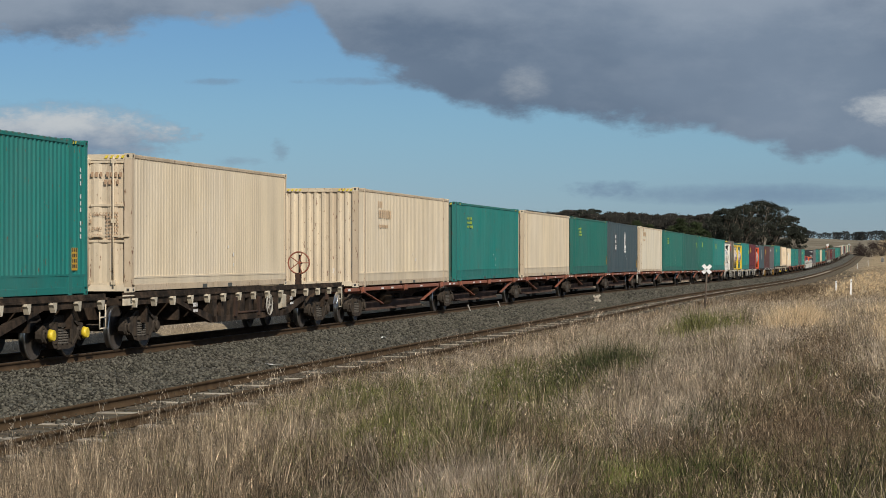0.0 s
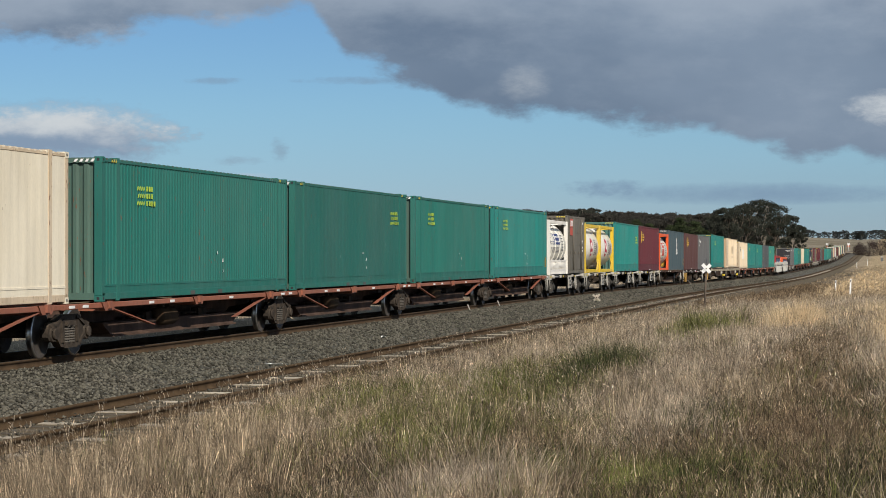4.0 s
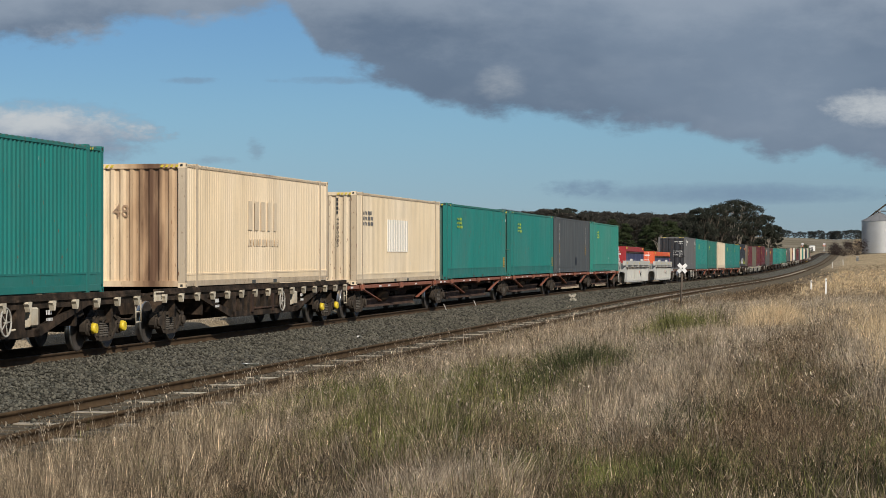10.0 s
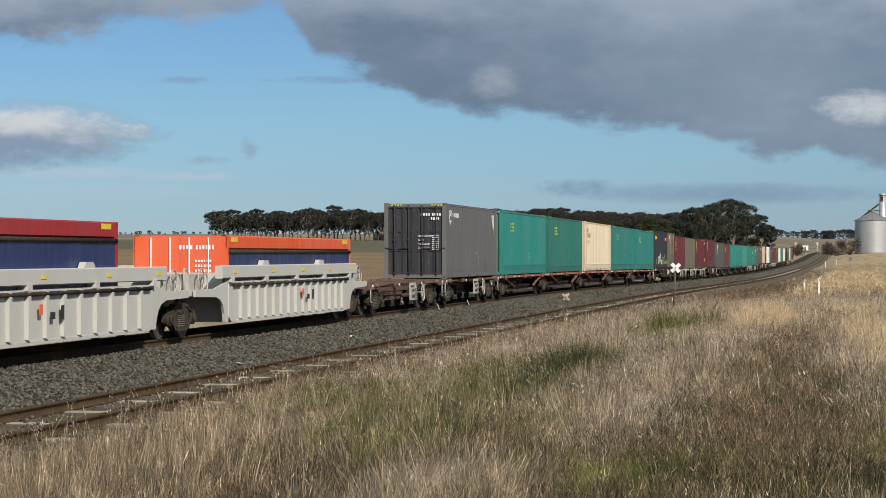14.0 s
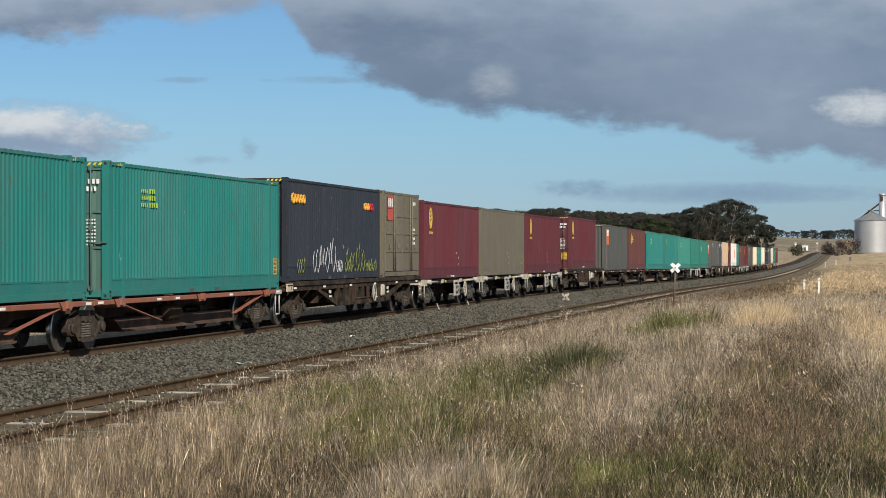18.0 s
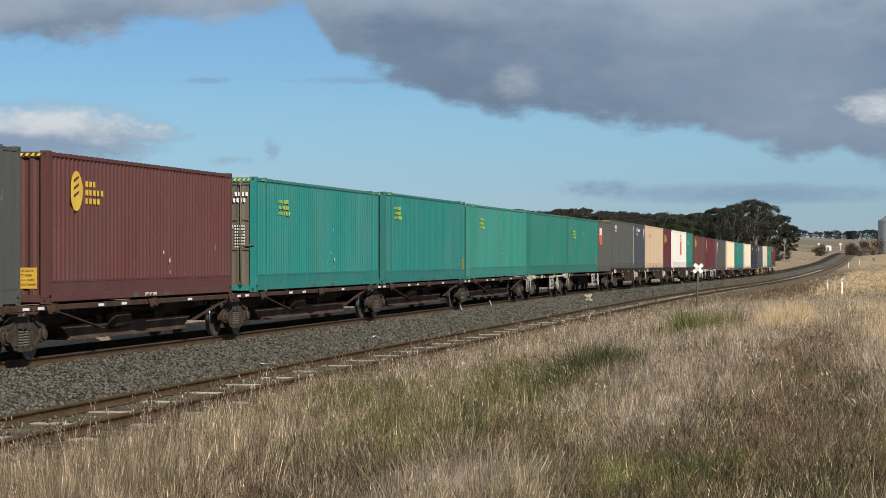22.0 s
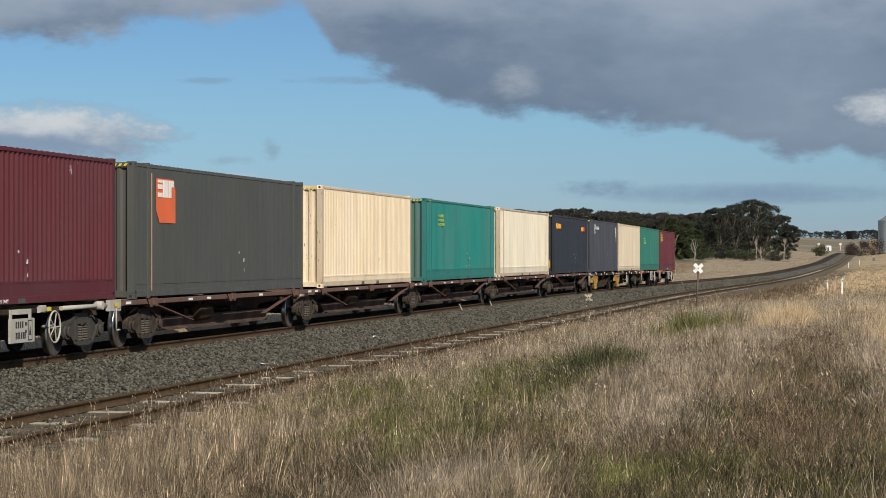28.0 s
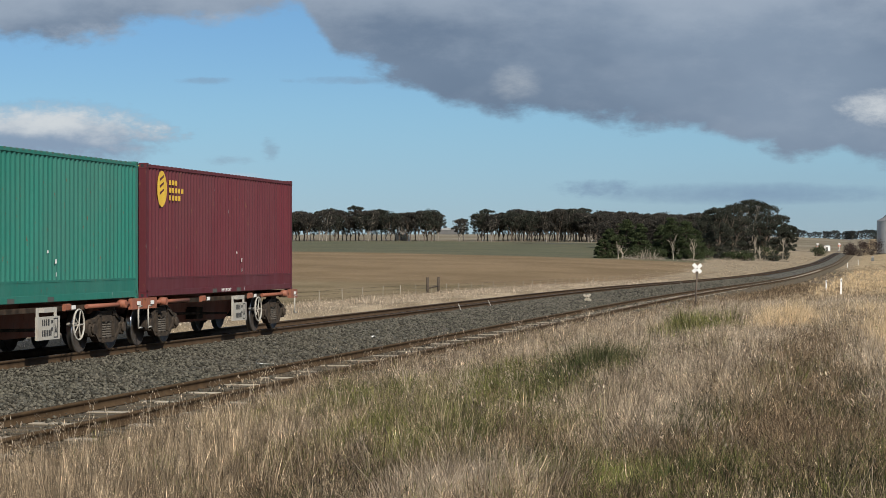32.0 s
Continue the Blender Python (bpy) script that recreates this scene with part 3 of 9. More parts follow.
    col = mix(rise, col, mix(rng(noise_tex(0.15, 4), .4, .6), (.30, .225, .130, 1), (.42, .325, .20, 1)))
    ditch = op("MULTIPLY", op("MULTIPLY", rng(x, 6.9, 7.5), rng(op("SUBTRACT", x, op("MULTIPLY", y, .006)), 9.4, 8.0)), op("MULTIPLY", rng(y, 80, 130), rng(y, 560, 420)))
    col = mix(op("MULTIPLY", ditch, .85), col, (.070, .052, .034, 1))
    green = op("MULTIPLY", rng(noise_tex(0.22, 3), 0.56, 0.66), rng(x, 6, 8))
    col = mix(op("MULTIPLY", green, 0.6), col, (.062, .072, .024, 1))
    grain = noise_tex(7.0, 6)
    hsv = N("ShaderNodeHueSaturation")
    Lk(col, hsv.inputs["Color"])
    Lk(rng(grain, 0.3, 0.7, 0.72, 1.28), hsv.inputs["Value"])
    Lk(hsv.outputs[0], b.inputs["Base Color"])
    bn = N("ShaderNodeBump")
    bn.inputs["Strength"].default_value, bn.inputs["Distance"].default_value = 0.6, 0.06
    Lk(grain, bn.inputs["Height"])
    Lk(bn.outputs[0], b.inputs["Normal"])
    return m


FIELDS = (245, 610, 1160)
FIELD_WOBBLE = 0.3
make_ground()

# ---------------------------------------------------------------- track
SIDING_X, SIDING_DROP = 5.34, 0.30


def strip(points, ys, lift):
    """A long strip: cross-section points (x, z below or above the railhead) swept along the line."""
    n = len(points)
    V = np.array([(x, y, float(r) + z + lift) for y, r in zip(ys, rail_z(ys)) for x, z in points])
    i = (np.arange(len(ys) - 1)[:, None] * n + np.arange(n - 1)[None]).ravel()
    return V, np.stack([i, i + 1, i + n + 1, i + n], -1)


def stone_material():
    """Crushed basalt: cells of grey stone with dark joints."""
    m = bpy.data.materials.new("crushed basalt")
    m.use_nodes = True
    nt = m.node_tree
    b = nt.nodes["Principled BSDF"]
    b.inputs["Roughness"].default_value = 0.9
    b.inputs["Specular IOR Level"].default_value = 0.2
    N, Lk = nt.nodes.new, nt.links.new
    geo = N("ShaderNodeNewGeometry")
    vor = N("ShaderNodeTexVoronoi")
    vor.inputs["Scale"].default_value = 12.0
    Lk(geo.outputs["Position"], vor.inputs["Vector"])
    edge = N("ShaderNodeTexVoronoi")
    edge.feature = "DISTANCE_TO_EDGE"
    edge.inputs["Scale"].default_value = 12.0
    Lk(geo.outputs["Position"], edge.inputs["Vector"])
    noi = N("ShaderNodeTexNoise")
    noi.inputs["Scale"].default_value, noi.inputs["Detail"].default_value = 0.8, 5
    Lk(geo.outputs["Position"], noi.inputs["Vector"])
    ramp = N("ShaderNodeValToRGB")
    ramp.color_ramp.elements[0].color, ramp.color_ramp.elements[1].color = (.010, .0095, .007, 1), (.185, .178, .148, 1)
    Lk(vor.outputs["Color"], ramp.inputs[0])
    mx = N("ShaderNodeMix")
    mx.data_type, mx.blend_type = "RGBA", "MULTIPLY"
    mx.inputs[0].default_value = 0.6
    Lk(ramp.outputs[0], mx.inputs[6])
    r2 = N("ShaderNodeValToRGB")
    r2.color_ramp.elements[0].position, r2.color_ramp.elements[1].position = 0.3, 0.7
    r2.color_ramp.elements[0].color, r2.color_ramp.elements[1].color = (.62, .58, .52, 1), (1.1, 1.05, 1, 1)
    Lk(noi.outputs[0], r2.inputs[0])
    Lk(r2.outputs[0], mx.inputs[7])
    # rust and brake dust between and beside the rails
    sep = N("ShaderNodeSeparateXYZ")
    Lk(geo.outputs["Position"], sep.inputs[0])
    off = N("ShaderNodeMath")
    off.operation = "ABSOLUTE"
    Lk(sep.outputs[0], off.inputs[0])
    rusty = N("ShaderNodeMapRange")
    for i, v in enumerate((1.75, 1.15, 0, .95)):
        rusty.inputs[i + 1].default_value = v
    Lk(off.outputs[0], rusty.inputs[0])
    stain = N("ShaderNodeMix")
    stain.data_type, stain.blend_type = "RGBA", "MULTIPLY"
    Lk(rusty.outputs[0], stain.inputs[0])
    # coarser patches of light and dark stone
    blot = N("ShaderNodeTexVoronoi")
    blot.inputs["Scale"].default_value = 3.1
    Lk(geo.outputs["Position"], blot.inputs["Vector"])
    tone = N("ShaderNodeMapRange")
    for i, v in enumerate((0, 1, .55, 1.5)):
        tone.inputs[i + 1].default_value = v
    Lk(blot.outputs["Color"], tone.inputs[0])
    coarse = N("ShaderNodeHueSaturation")
    Lk(tone.outputs[0], coarse.inputs["Value"])
    Lk(mx.outputs[2], coarse.inputs["Color"])
    Lk(coarse.outputs[0], stain.inputs[6])
    stain.inputs[7].default_value = (.26, .18, .125, 1)
    Lk(stain.outputs[2], b.inputs["Base Color"])
    bn = N("ShaderNodeBump")
    bn.inputs["Strength"].default_value, bn.inputs["Distance"].default_value = 1.0, 0.05
    Lk(edge.outputs["Distance"], bn.inputs["Height"])
    Lk(bn.outputs[0], b.inputs["Normal"])
    return m


M["ballast"] = stone_material()
M["stone"] = mat("loose basalt stones", (.082, .077, .060), 0.9, spread=0.12, island=0.68, scale=0.6, bump=0.1, coords="Object", second=(.075, .066, .054))
M["siding_dirt"] = mat("dusty siding ballast", (.125, .100, .066), 0.95, spread=0.5, second=(.066, .050, .031), scale=0.7, fine=9, bump=1.0, bump_dist=0.05, amount=.9)

M["siding_sand"] = mat("pale sand", (.30, .245, .185), 0.95, spread=0.35, second=(.15, .115, .08), scale=0.25, fine=7, bump=.6, bump_dist=0.03, amount=.7)


def make_track():
    ys = axis([(-40, 10, 5), (10, 200, 1.0), (200, 1500, 8)])
    V, Fc = strip([(-4.0, -1.15), (-1.9, -.24), (-1.5, -.17), (1.55, -.17), (2.0, -.22), (3.9, -.50), (4.3, -.56)], ys, 0)
    V[:, 2] += 0.015 * np.sin(V[:, 1] * 2.1 + V[:, 0] * 3) * (np.abs(V[:, 0]) < 4)
    structure("ballast_bed", raw_mesh("ballast_bed", V, Fc, "ballast"), "grey crushed-stone ballast shoulder of the main line", "ballast")
    V, Fc = strip([(3.5, -.62), (4.1, -.50), (4.6, -.475), (6.1, -.475), (6.7, -.52), (7.6, -.72)], ys, 0)
    structure("siding_bed", raw_mesh("siding_bed", V, Fc, "siding_dirt"), "dusty weed-grown ballast under the old siding", "ballast")
    sand = axis([(100, 470, 5)])
    V, Fc = strip([(4.75, -.468), (5.0, -.455), (5.9, -.455), (6.15, -.468)], sand, 0)
    structure("siding_sand", raw_mesh("siding_sand", V, Fc, "siding_sand"), "pale wind-blown sand between the siding rails", "sand")
    head = [(-.037, 0), (.037, 0), (.037, -.035), (.010, -.05), (.010, -.135), (.072, -.15), (.072, -.165), (-.072, -.165), (-.072, -.15), (-.010, -.135), (-.010, -.05), (-.037, -.035), (-.037, 0)]
    for name, cx, drop, m_side, m_top, label in (("main_rail", -.755, 0, "rail", "rail_top", "worn steel running rail of the main line"), ("main_rail", .755, 0, "rail", "rail_top", "worn steel running rail of the main line"),
                                                 ("siding_rail", SIDING_X - .755, SIDING_DROP, "rail_old", "rail_old", "rust-brown rail of the disused siding"), ("siding_rail", SIDING_X + .755, SIDING_DROP, "rail_old", "rail_old", "rust-brown rail of the disused siding")):
        V, Fc = strip([(cx + x, z) for x, z in head], ys, -drop)
        me = raw_mesh(name, V, Fc[:, ::-1], m_side)
        me.materials.append(M[m_top])
        top = np.zeros(len(Fc), dtype=np.int32)
        top[0::12] = 1
        me.polygons.foreach_set("material_index", top)
        tagged(new(name, me), label, "rail", group="rails", kind="structure")


make_track()


def bars(rows, m):
    """Lettering that cannot be read: upright strokes in rows (y, z, height, count, pitch)."""
    s = Shape()
    rnd = random.Random(len(rows) * 7 + int(rows[0][3]))
    for y, z, hh, n, p in rows:
        for i in range(n):
            a = y + i * p
            w = p * rnd.uniform(.48, .70)
            s.box(0, a, z, .004, a + w, z + hh)
    return s.mesh("lettering", m)


# ---------------------------------------------------------------- wagons


def bogie_meshes(style):
    frame_m = {"yellow": "bogie_yellow", "grey": "bogie_grey"}.get(style, "bogie")

    def side():
        s = Shape()
        # cast side frame: two solid horns joined over and under the spring nest
        horn = [(.30, .82), (.46, .82), (.74, .69), (1.02, .66), (1.12, .56), (1.12, .40), (1.05, .33), (.98, .36), (.80, .40), (.52, .20), (.30, .18)]
        for sg in (1, -1):
            ring = [(sg * y, z) for y, z in horn]
            s.prism_x(ring[::-1] if sg > 0 else ring, -.06, .06)
            # raised ribs round the horn and the recess between them
            rib = [(.34, .80), (.47, .80), (.74, .67), (1.02, .64), (1.02, .59), (.73, .61), (.45, .73), (.34, .73)]
            low = [(.34, .25), (.50, .26), (.76, .46), (.95, .44), (.95, .39), (.79, .41), (.52, .20), (.34, .19)]
            for part_ring in (rib, low):
                r2 = [(sg * y, z) for y, z in part_ring]
                s.prism_x(r2[::-1] if sg > 0 else r2, .06, .095)
            s.tube((-.04, sg * .90, .46), (.10, sg * .90, .46), .165, .155, n=14)
            s.tube((.10, sg * .90, .46), (.15, sg * .90, .46), .115, .10, n=12)
            for k in range(3):
                q = 2 * math.pi * k / 3 + .5
                s.tube((.10, sg * .90 + .125 * math.cos(q), .46 + .125 * math.sin(q)), (.125, sg * .90 + .125 * math.cos(q), .46 + .125 * math.sin(q)), .022, n=6)
            s.box(.06, sg * .40 - .05, .28, .10, sg * .40 + .05, .70)
        s.box(-.06, -.31, .66, .075, .31, .82)
        s.box(-.08, -.33, .17, .105, .33, .27)
        s.box(.0, -.24, .60, .12, .24, .68)
        return s.mesh("side_frame", frame_m)

    def slim_side():
        """Open cast frame: top chord, pedestal legs, and struts down to the spring seat."""
        s = Shape()
        s.prism_x([(-1.0, .80), (-1.06, .74), (-1.06, .46), (-.94, .46), (-.92, .66), (-.40, .68), (.40, .68), (.92, .66), (.94, .46), (1.06, .46), (1.06, .74), (1.0, .80), (.5, .82), (-.5, .82)], -.07, .07)
        for sg in (1, -1):
            for ring in ([(.74, .68), (.84, .66), (.44, .16), (.30, .16)], [(.28, .70), (.40, .70), (.36, .30), (.28, .30)]):
                r2 = [(sg * y, z) for y, z in ring]
                s.prism_x(r2[::-1] if sg > 0 else r2, -.06, .08)
        s.box(-.09, -.40, .12, .12, .40, .20)
        s.box(-.04, -.26, .58, .13, .26, .68)
        s.box(.07, -1.0, .74, .10, 1.0, .79)
        return s.mesh("side_frame", frame_m)

    def housing():
        return Shape().lathe_x([(-.06, .0), (-.06, .15), (.06, .16), (.14, .13), (.17, .06), (.17, 0)], cz=0).mesh("bearing_housing", "frame_dark")

    def spring():
        prof = [(.27, .06)]
        for i in range(7):
            z = .27 + i * .05
            prof += [(z, .095), (z + .03, .095), (z + .036, .07), (z + .048, .07)]
        n = 7
        v = [(.035 + r * math.cos(2 * math.pi * i / n), r * math.sin(2 * math.pi * i / n), z) for z, r in prof for i in range(n)]
        return Shape().add(v, [(j * n + i, j * n + (i + 1) % n, (j + 1) * n + (i + 1) % n, (j + 1) * n + i) for j in range(len(prof) - 1) for i in range(n)], 0, True).mesh("spring", "bogie_yellow" if style == "yellow" else "spring")

    def wheel():
        s = Shape()
        s.lathe_x([(-.065, .0), (-.06, .10), (-.02, .12), (-.02, .36), (-.05, .40), (-.055, .455)], cz=0)
        s.lathe_x([(-.055, .455), (-.045, .485), (-.02, .485), (-.012, .462), (.075, .458)], slot=1)
        s.lathe_x([(.075, .458), (.07, .40), (.03, .365), (.03, .13), (.08, .11), (.08, 0)])
        return s.mesh("wheel", "wheel", "tread")

    bolster = Shape().box(-.95, -.17, .52, .95, .17, .74, c=.04)
    return dict(bolster=bolster.mesh("bogie", "bogie"), side=slim_side() if style == "yellow" else side(), housing=housing(), spring=spring(), wheel=wheel(),
                axle=Shape().tube((-.95, 0, 0), (.95, 0, 0), .08, n=10).mesh("axle", "bogie"),
                cap=Shape().tube((0, 0, 0), (.09, 0, 0), .125, .10, n=12).mesh("bearing_cap", "cap_yellow"))


def add_bogie(wagon, y, style="plain"):
    b = cached(("bogie", style), lambda: bogie_meshes(style))
    bg = part("bogie", b["bolster"], wagon, at=pose(0, y, 0))
    for sx in (-1, 1):
        part("side_frame", b["side"], bg, "dirty yellow cast side frame" if style == "yellow" else "", pose((1.08 if style == "yellow" else .98) * sx, 0, 0, 0, 0, 0 if sx > 0 else 180))
        for sy in (-.13, .13):
            part("spring", b["spring"], bg, "", pose((1.08 if style == "yellow" else .98) * sx, sy, 0))
        for sy in (-.9, .9):
            part("wheel", b["wheel"], bg, "", pose(.755 * sx, sy, .46, 0, 0, 0 if sx < 0 else 180))
        if style == "yellow":
            for sy in (-.78, .78):
                part("bearing_housing", b["housing"], bg, "dark grey bell-shaped bearing housing", pose(.98 * sx, sy, .50, 0, 0, 0 if sx > 0 else 180))
    for sy in (-.9, .9):
        part("axle", b["axle"], bg, "", pose(0, sy, .46))
        if style == "caps":
            part("bearing_cap", b["cap"], bg, "bright yellow bearing cap", pose(1.13, sy, .46))
    return bg


def hand_wheel(wagon, y, z=.62, x=1.30, m="light_grey", R=.26, turn=0):
    def make():
        s = Shape().ring_x(0, 0, 0, R, .022)
        for i in range(5):
            a = 2 * math.pi * i / 5
            s.tube((0, 0, 0), (0, R * math.cos(a), R * math.sin(a)), .014, n=5, caps=False)
        return s.tube((-.25, 0, 0), (.02, 0, 0), .04, n=8).mesh("hand_wheel", m)
    part("hand_wheel", cached(("hand_wheel", m, R), make), wagon, "pale hand-brake wheel" if m == "light_grey" else "rusty hand-brake wheel", pose(x, y, z, 0, 0, turn))


WAGONS = []      # (object, place along the line at 0 s)


def wagon_base(name, label, s0, s1, group):
    ob = new(name)
    tagged(ob, label, "freight wagon", group)
    WAGONS.append((ob, 0.5 * (s0 + s1) + 59.31))
    return ob, s1 - s0


def reflectors(wagon, ys, x, z, m="mark_white", w=.32, h=.055):
    me = cached(("reflector", m, w, h), lambda: Shape().box(0, -w / 2, -h / 2, .006, w / 2, h / 2).mesh("reflector", m))
    for y in ys:
        part("reflector", me, wagon, "", pose(x, y, z))


def pack_platform(s0, s1, first, last, finish="sill"):
    """One platform of an articulated skeletal wagon, sharing its bogies with its neighbours."""
    w, ln = wagon_base("skeletal_wagon", {"sill": "orange-brown", "sill_dull": "dull brown", "frame_brown": "sooty brown"}[finish] + " skeletal container wagon with dark centre sill", s0, s1, "articulated skeletal wagons")
    h = ln / 2

    def sill():
        s = Shape()
        s.prism_x([(-h + .1, .95), (h - .1, .95), (h - .1, .72), (h - 1.9, .66), (h - 3.0, .30), (-h + 3.0, .30), (-h + 1.9, .66), (-h + .1, .72)], -.24, .24)
        s.prism_x([(-h + 2.7, .56), (-h + 3.3, .28), (h - 3.3, .28), (h - 2.7, .56)], -.74, .74)
        s.box(-.80, -h + 3.2, .26, .80, h - 3.2, .31)
        for y in (-h + 5.2, -1.2, 1.3, h - 5.0):
            s.prism_x([(y - .5, .42), (y + .5, .42), (y + .25, .62), (y - .25, .62)], -.4, .4)
        return s.mesh("centre_sill", "belly_brown")

    tank = cached("air_tank", lambda: Shape().lathe_y([(-.62, 0), (-.58, .14), (-.48, .20), (.48, .20), (.58, .14), (.62, 0)], n=14).box(-.05, -.3, .15, .05, -.22, .4).box(-.05, .22, .15, .05, .3, .4).mesh("air_tank", "rail"))
    part("air_tank", tank, w, "rust-brown air reservoir", pose(.72, -.9, .60))
    part("centre_sill", cached(("sill", round(ln, 1)), sill), w, "dusty dark brown centre sill")
    beam = cached(("side_beam", round(ln, 1), finish), lambda: Shape().box(-.035, -h + .05, -.055, .035, h - .05, .055, c=.012).mesh("side_beam", finish))
    strut = cached(("strut", finish), lambda: Shape().add([(-.05, 0, 0), (.05, 0, 0), (.05, .14, 0), (-.05, .14, 0), (-.05, 2.9, -.45), (.05, 2.9, -.45), (.05, 3.06, -.45), (-.05, 3.06, -.45)],
                                                [(0, 1, 2, 3), (7, 6, 5, 4), (0, 4, 5, 1), (1, 5, 6, 2), (2, 6, 7, 3), (3, 7, 4, 0)]).mesh("strut", finish))
    bracket = cached(("bracket", finish), lambda: Shape().prism_x([(-.42, .07), (-.24, -.10), (.24, -.10), (.42, .07)], -.08, .05).box(.03, -.09, -.06, .10, .09, .09).mesh("casting_bracket", finish))
    bearer = cached(("bearer", finish), lambda: Shape().box(-1.22, -.13, .84, 1.22, .13, .99, c=.02).mesh("cross_bearer", finish))
    for sx in (-1, 1):
        part("side_beam", beam, w, "", pose(1.21 * sx, 0, .965))
        for sy in (-1, 1):
            part("strut", strut, w, "", pose(1.18 * sx, -6.0 * sy, .93, 0, 0, 0 if sy > 0 else 180))
            part("casting_bracket", bracket, w, "", pose(1.22 * sx, 6.0 * sy, .955, 0, 0, 0 if sx > 0 else 180))
        part("casting_bracket", bracket, w, "", pose(1.22 * sx, 0, .955, 0, 0, 0 if sx > 0 else 180))
    for y in (-6.0, 0, 6.0):
        part("cross_bearer", bearer, w, "", pose(0, y, 0))
    reflectors(w, (-h + .35, -3.3, -1.9, 2.6, h - .4), 1.248, .965)
    for sx in (-1, 1):
        for y in (-1.6, 2.2):
            part("brake_pipe", cached("brake_pipe", lambda: Shape().tube((0, -1.3, 0), (0, 1.3, 0), .035).box(-.09, -.3, -.14, .09, .3, .1).mesh("brake_pipe", "frame_dark")), w, "", pose(.55 * sx, y, .62))
    add_bogie(w, -h + (2.0 if first else 0.0))
    if last:
        add_bogie(w, h - 1.9)
        step = cached("end_step", lambda: Shape().tube((0, 0, .95), (0, 0, .35), .022).tube((0, 0, .35), (0, .4, .35), .022).tube((0, .4, .35), (0, .4, .95), .022).box(-.05, -.1, .9, .05, .5, 1.0).mesh("end_step", "light_grey"))
        part("end_step", step, w, "white end step", pose(1.2, h - .5, 0))
    return w


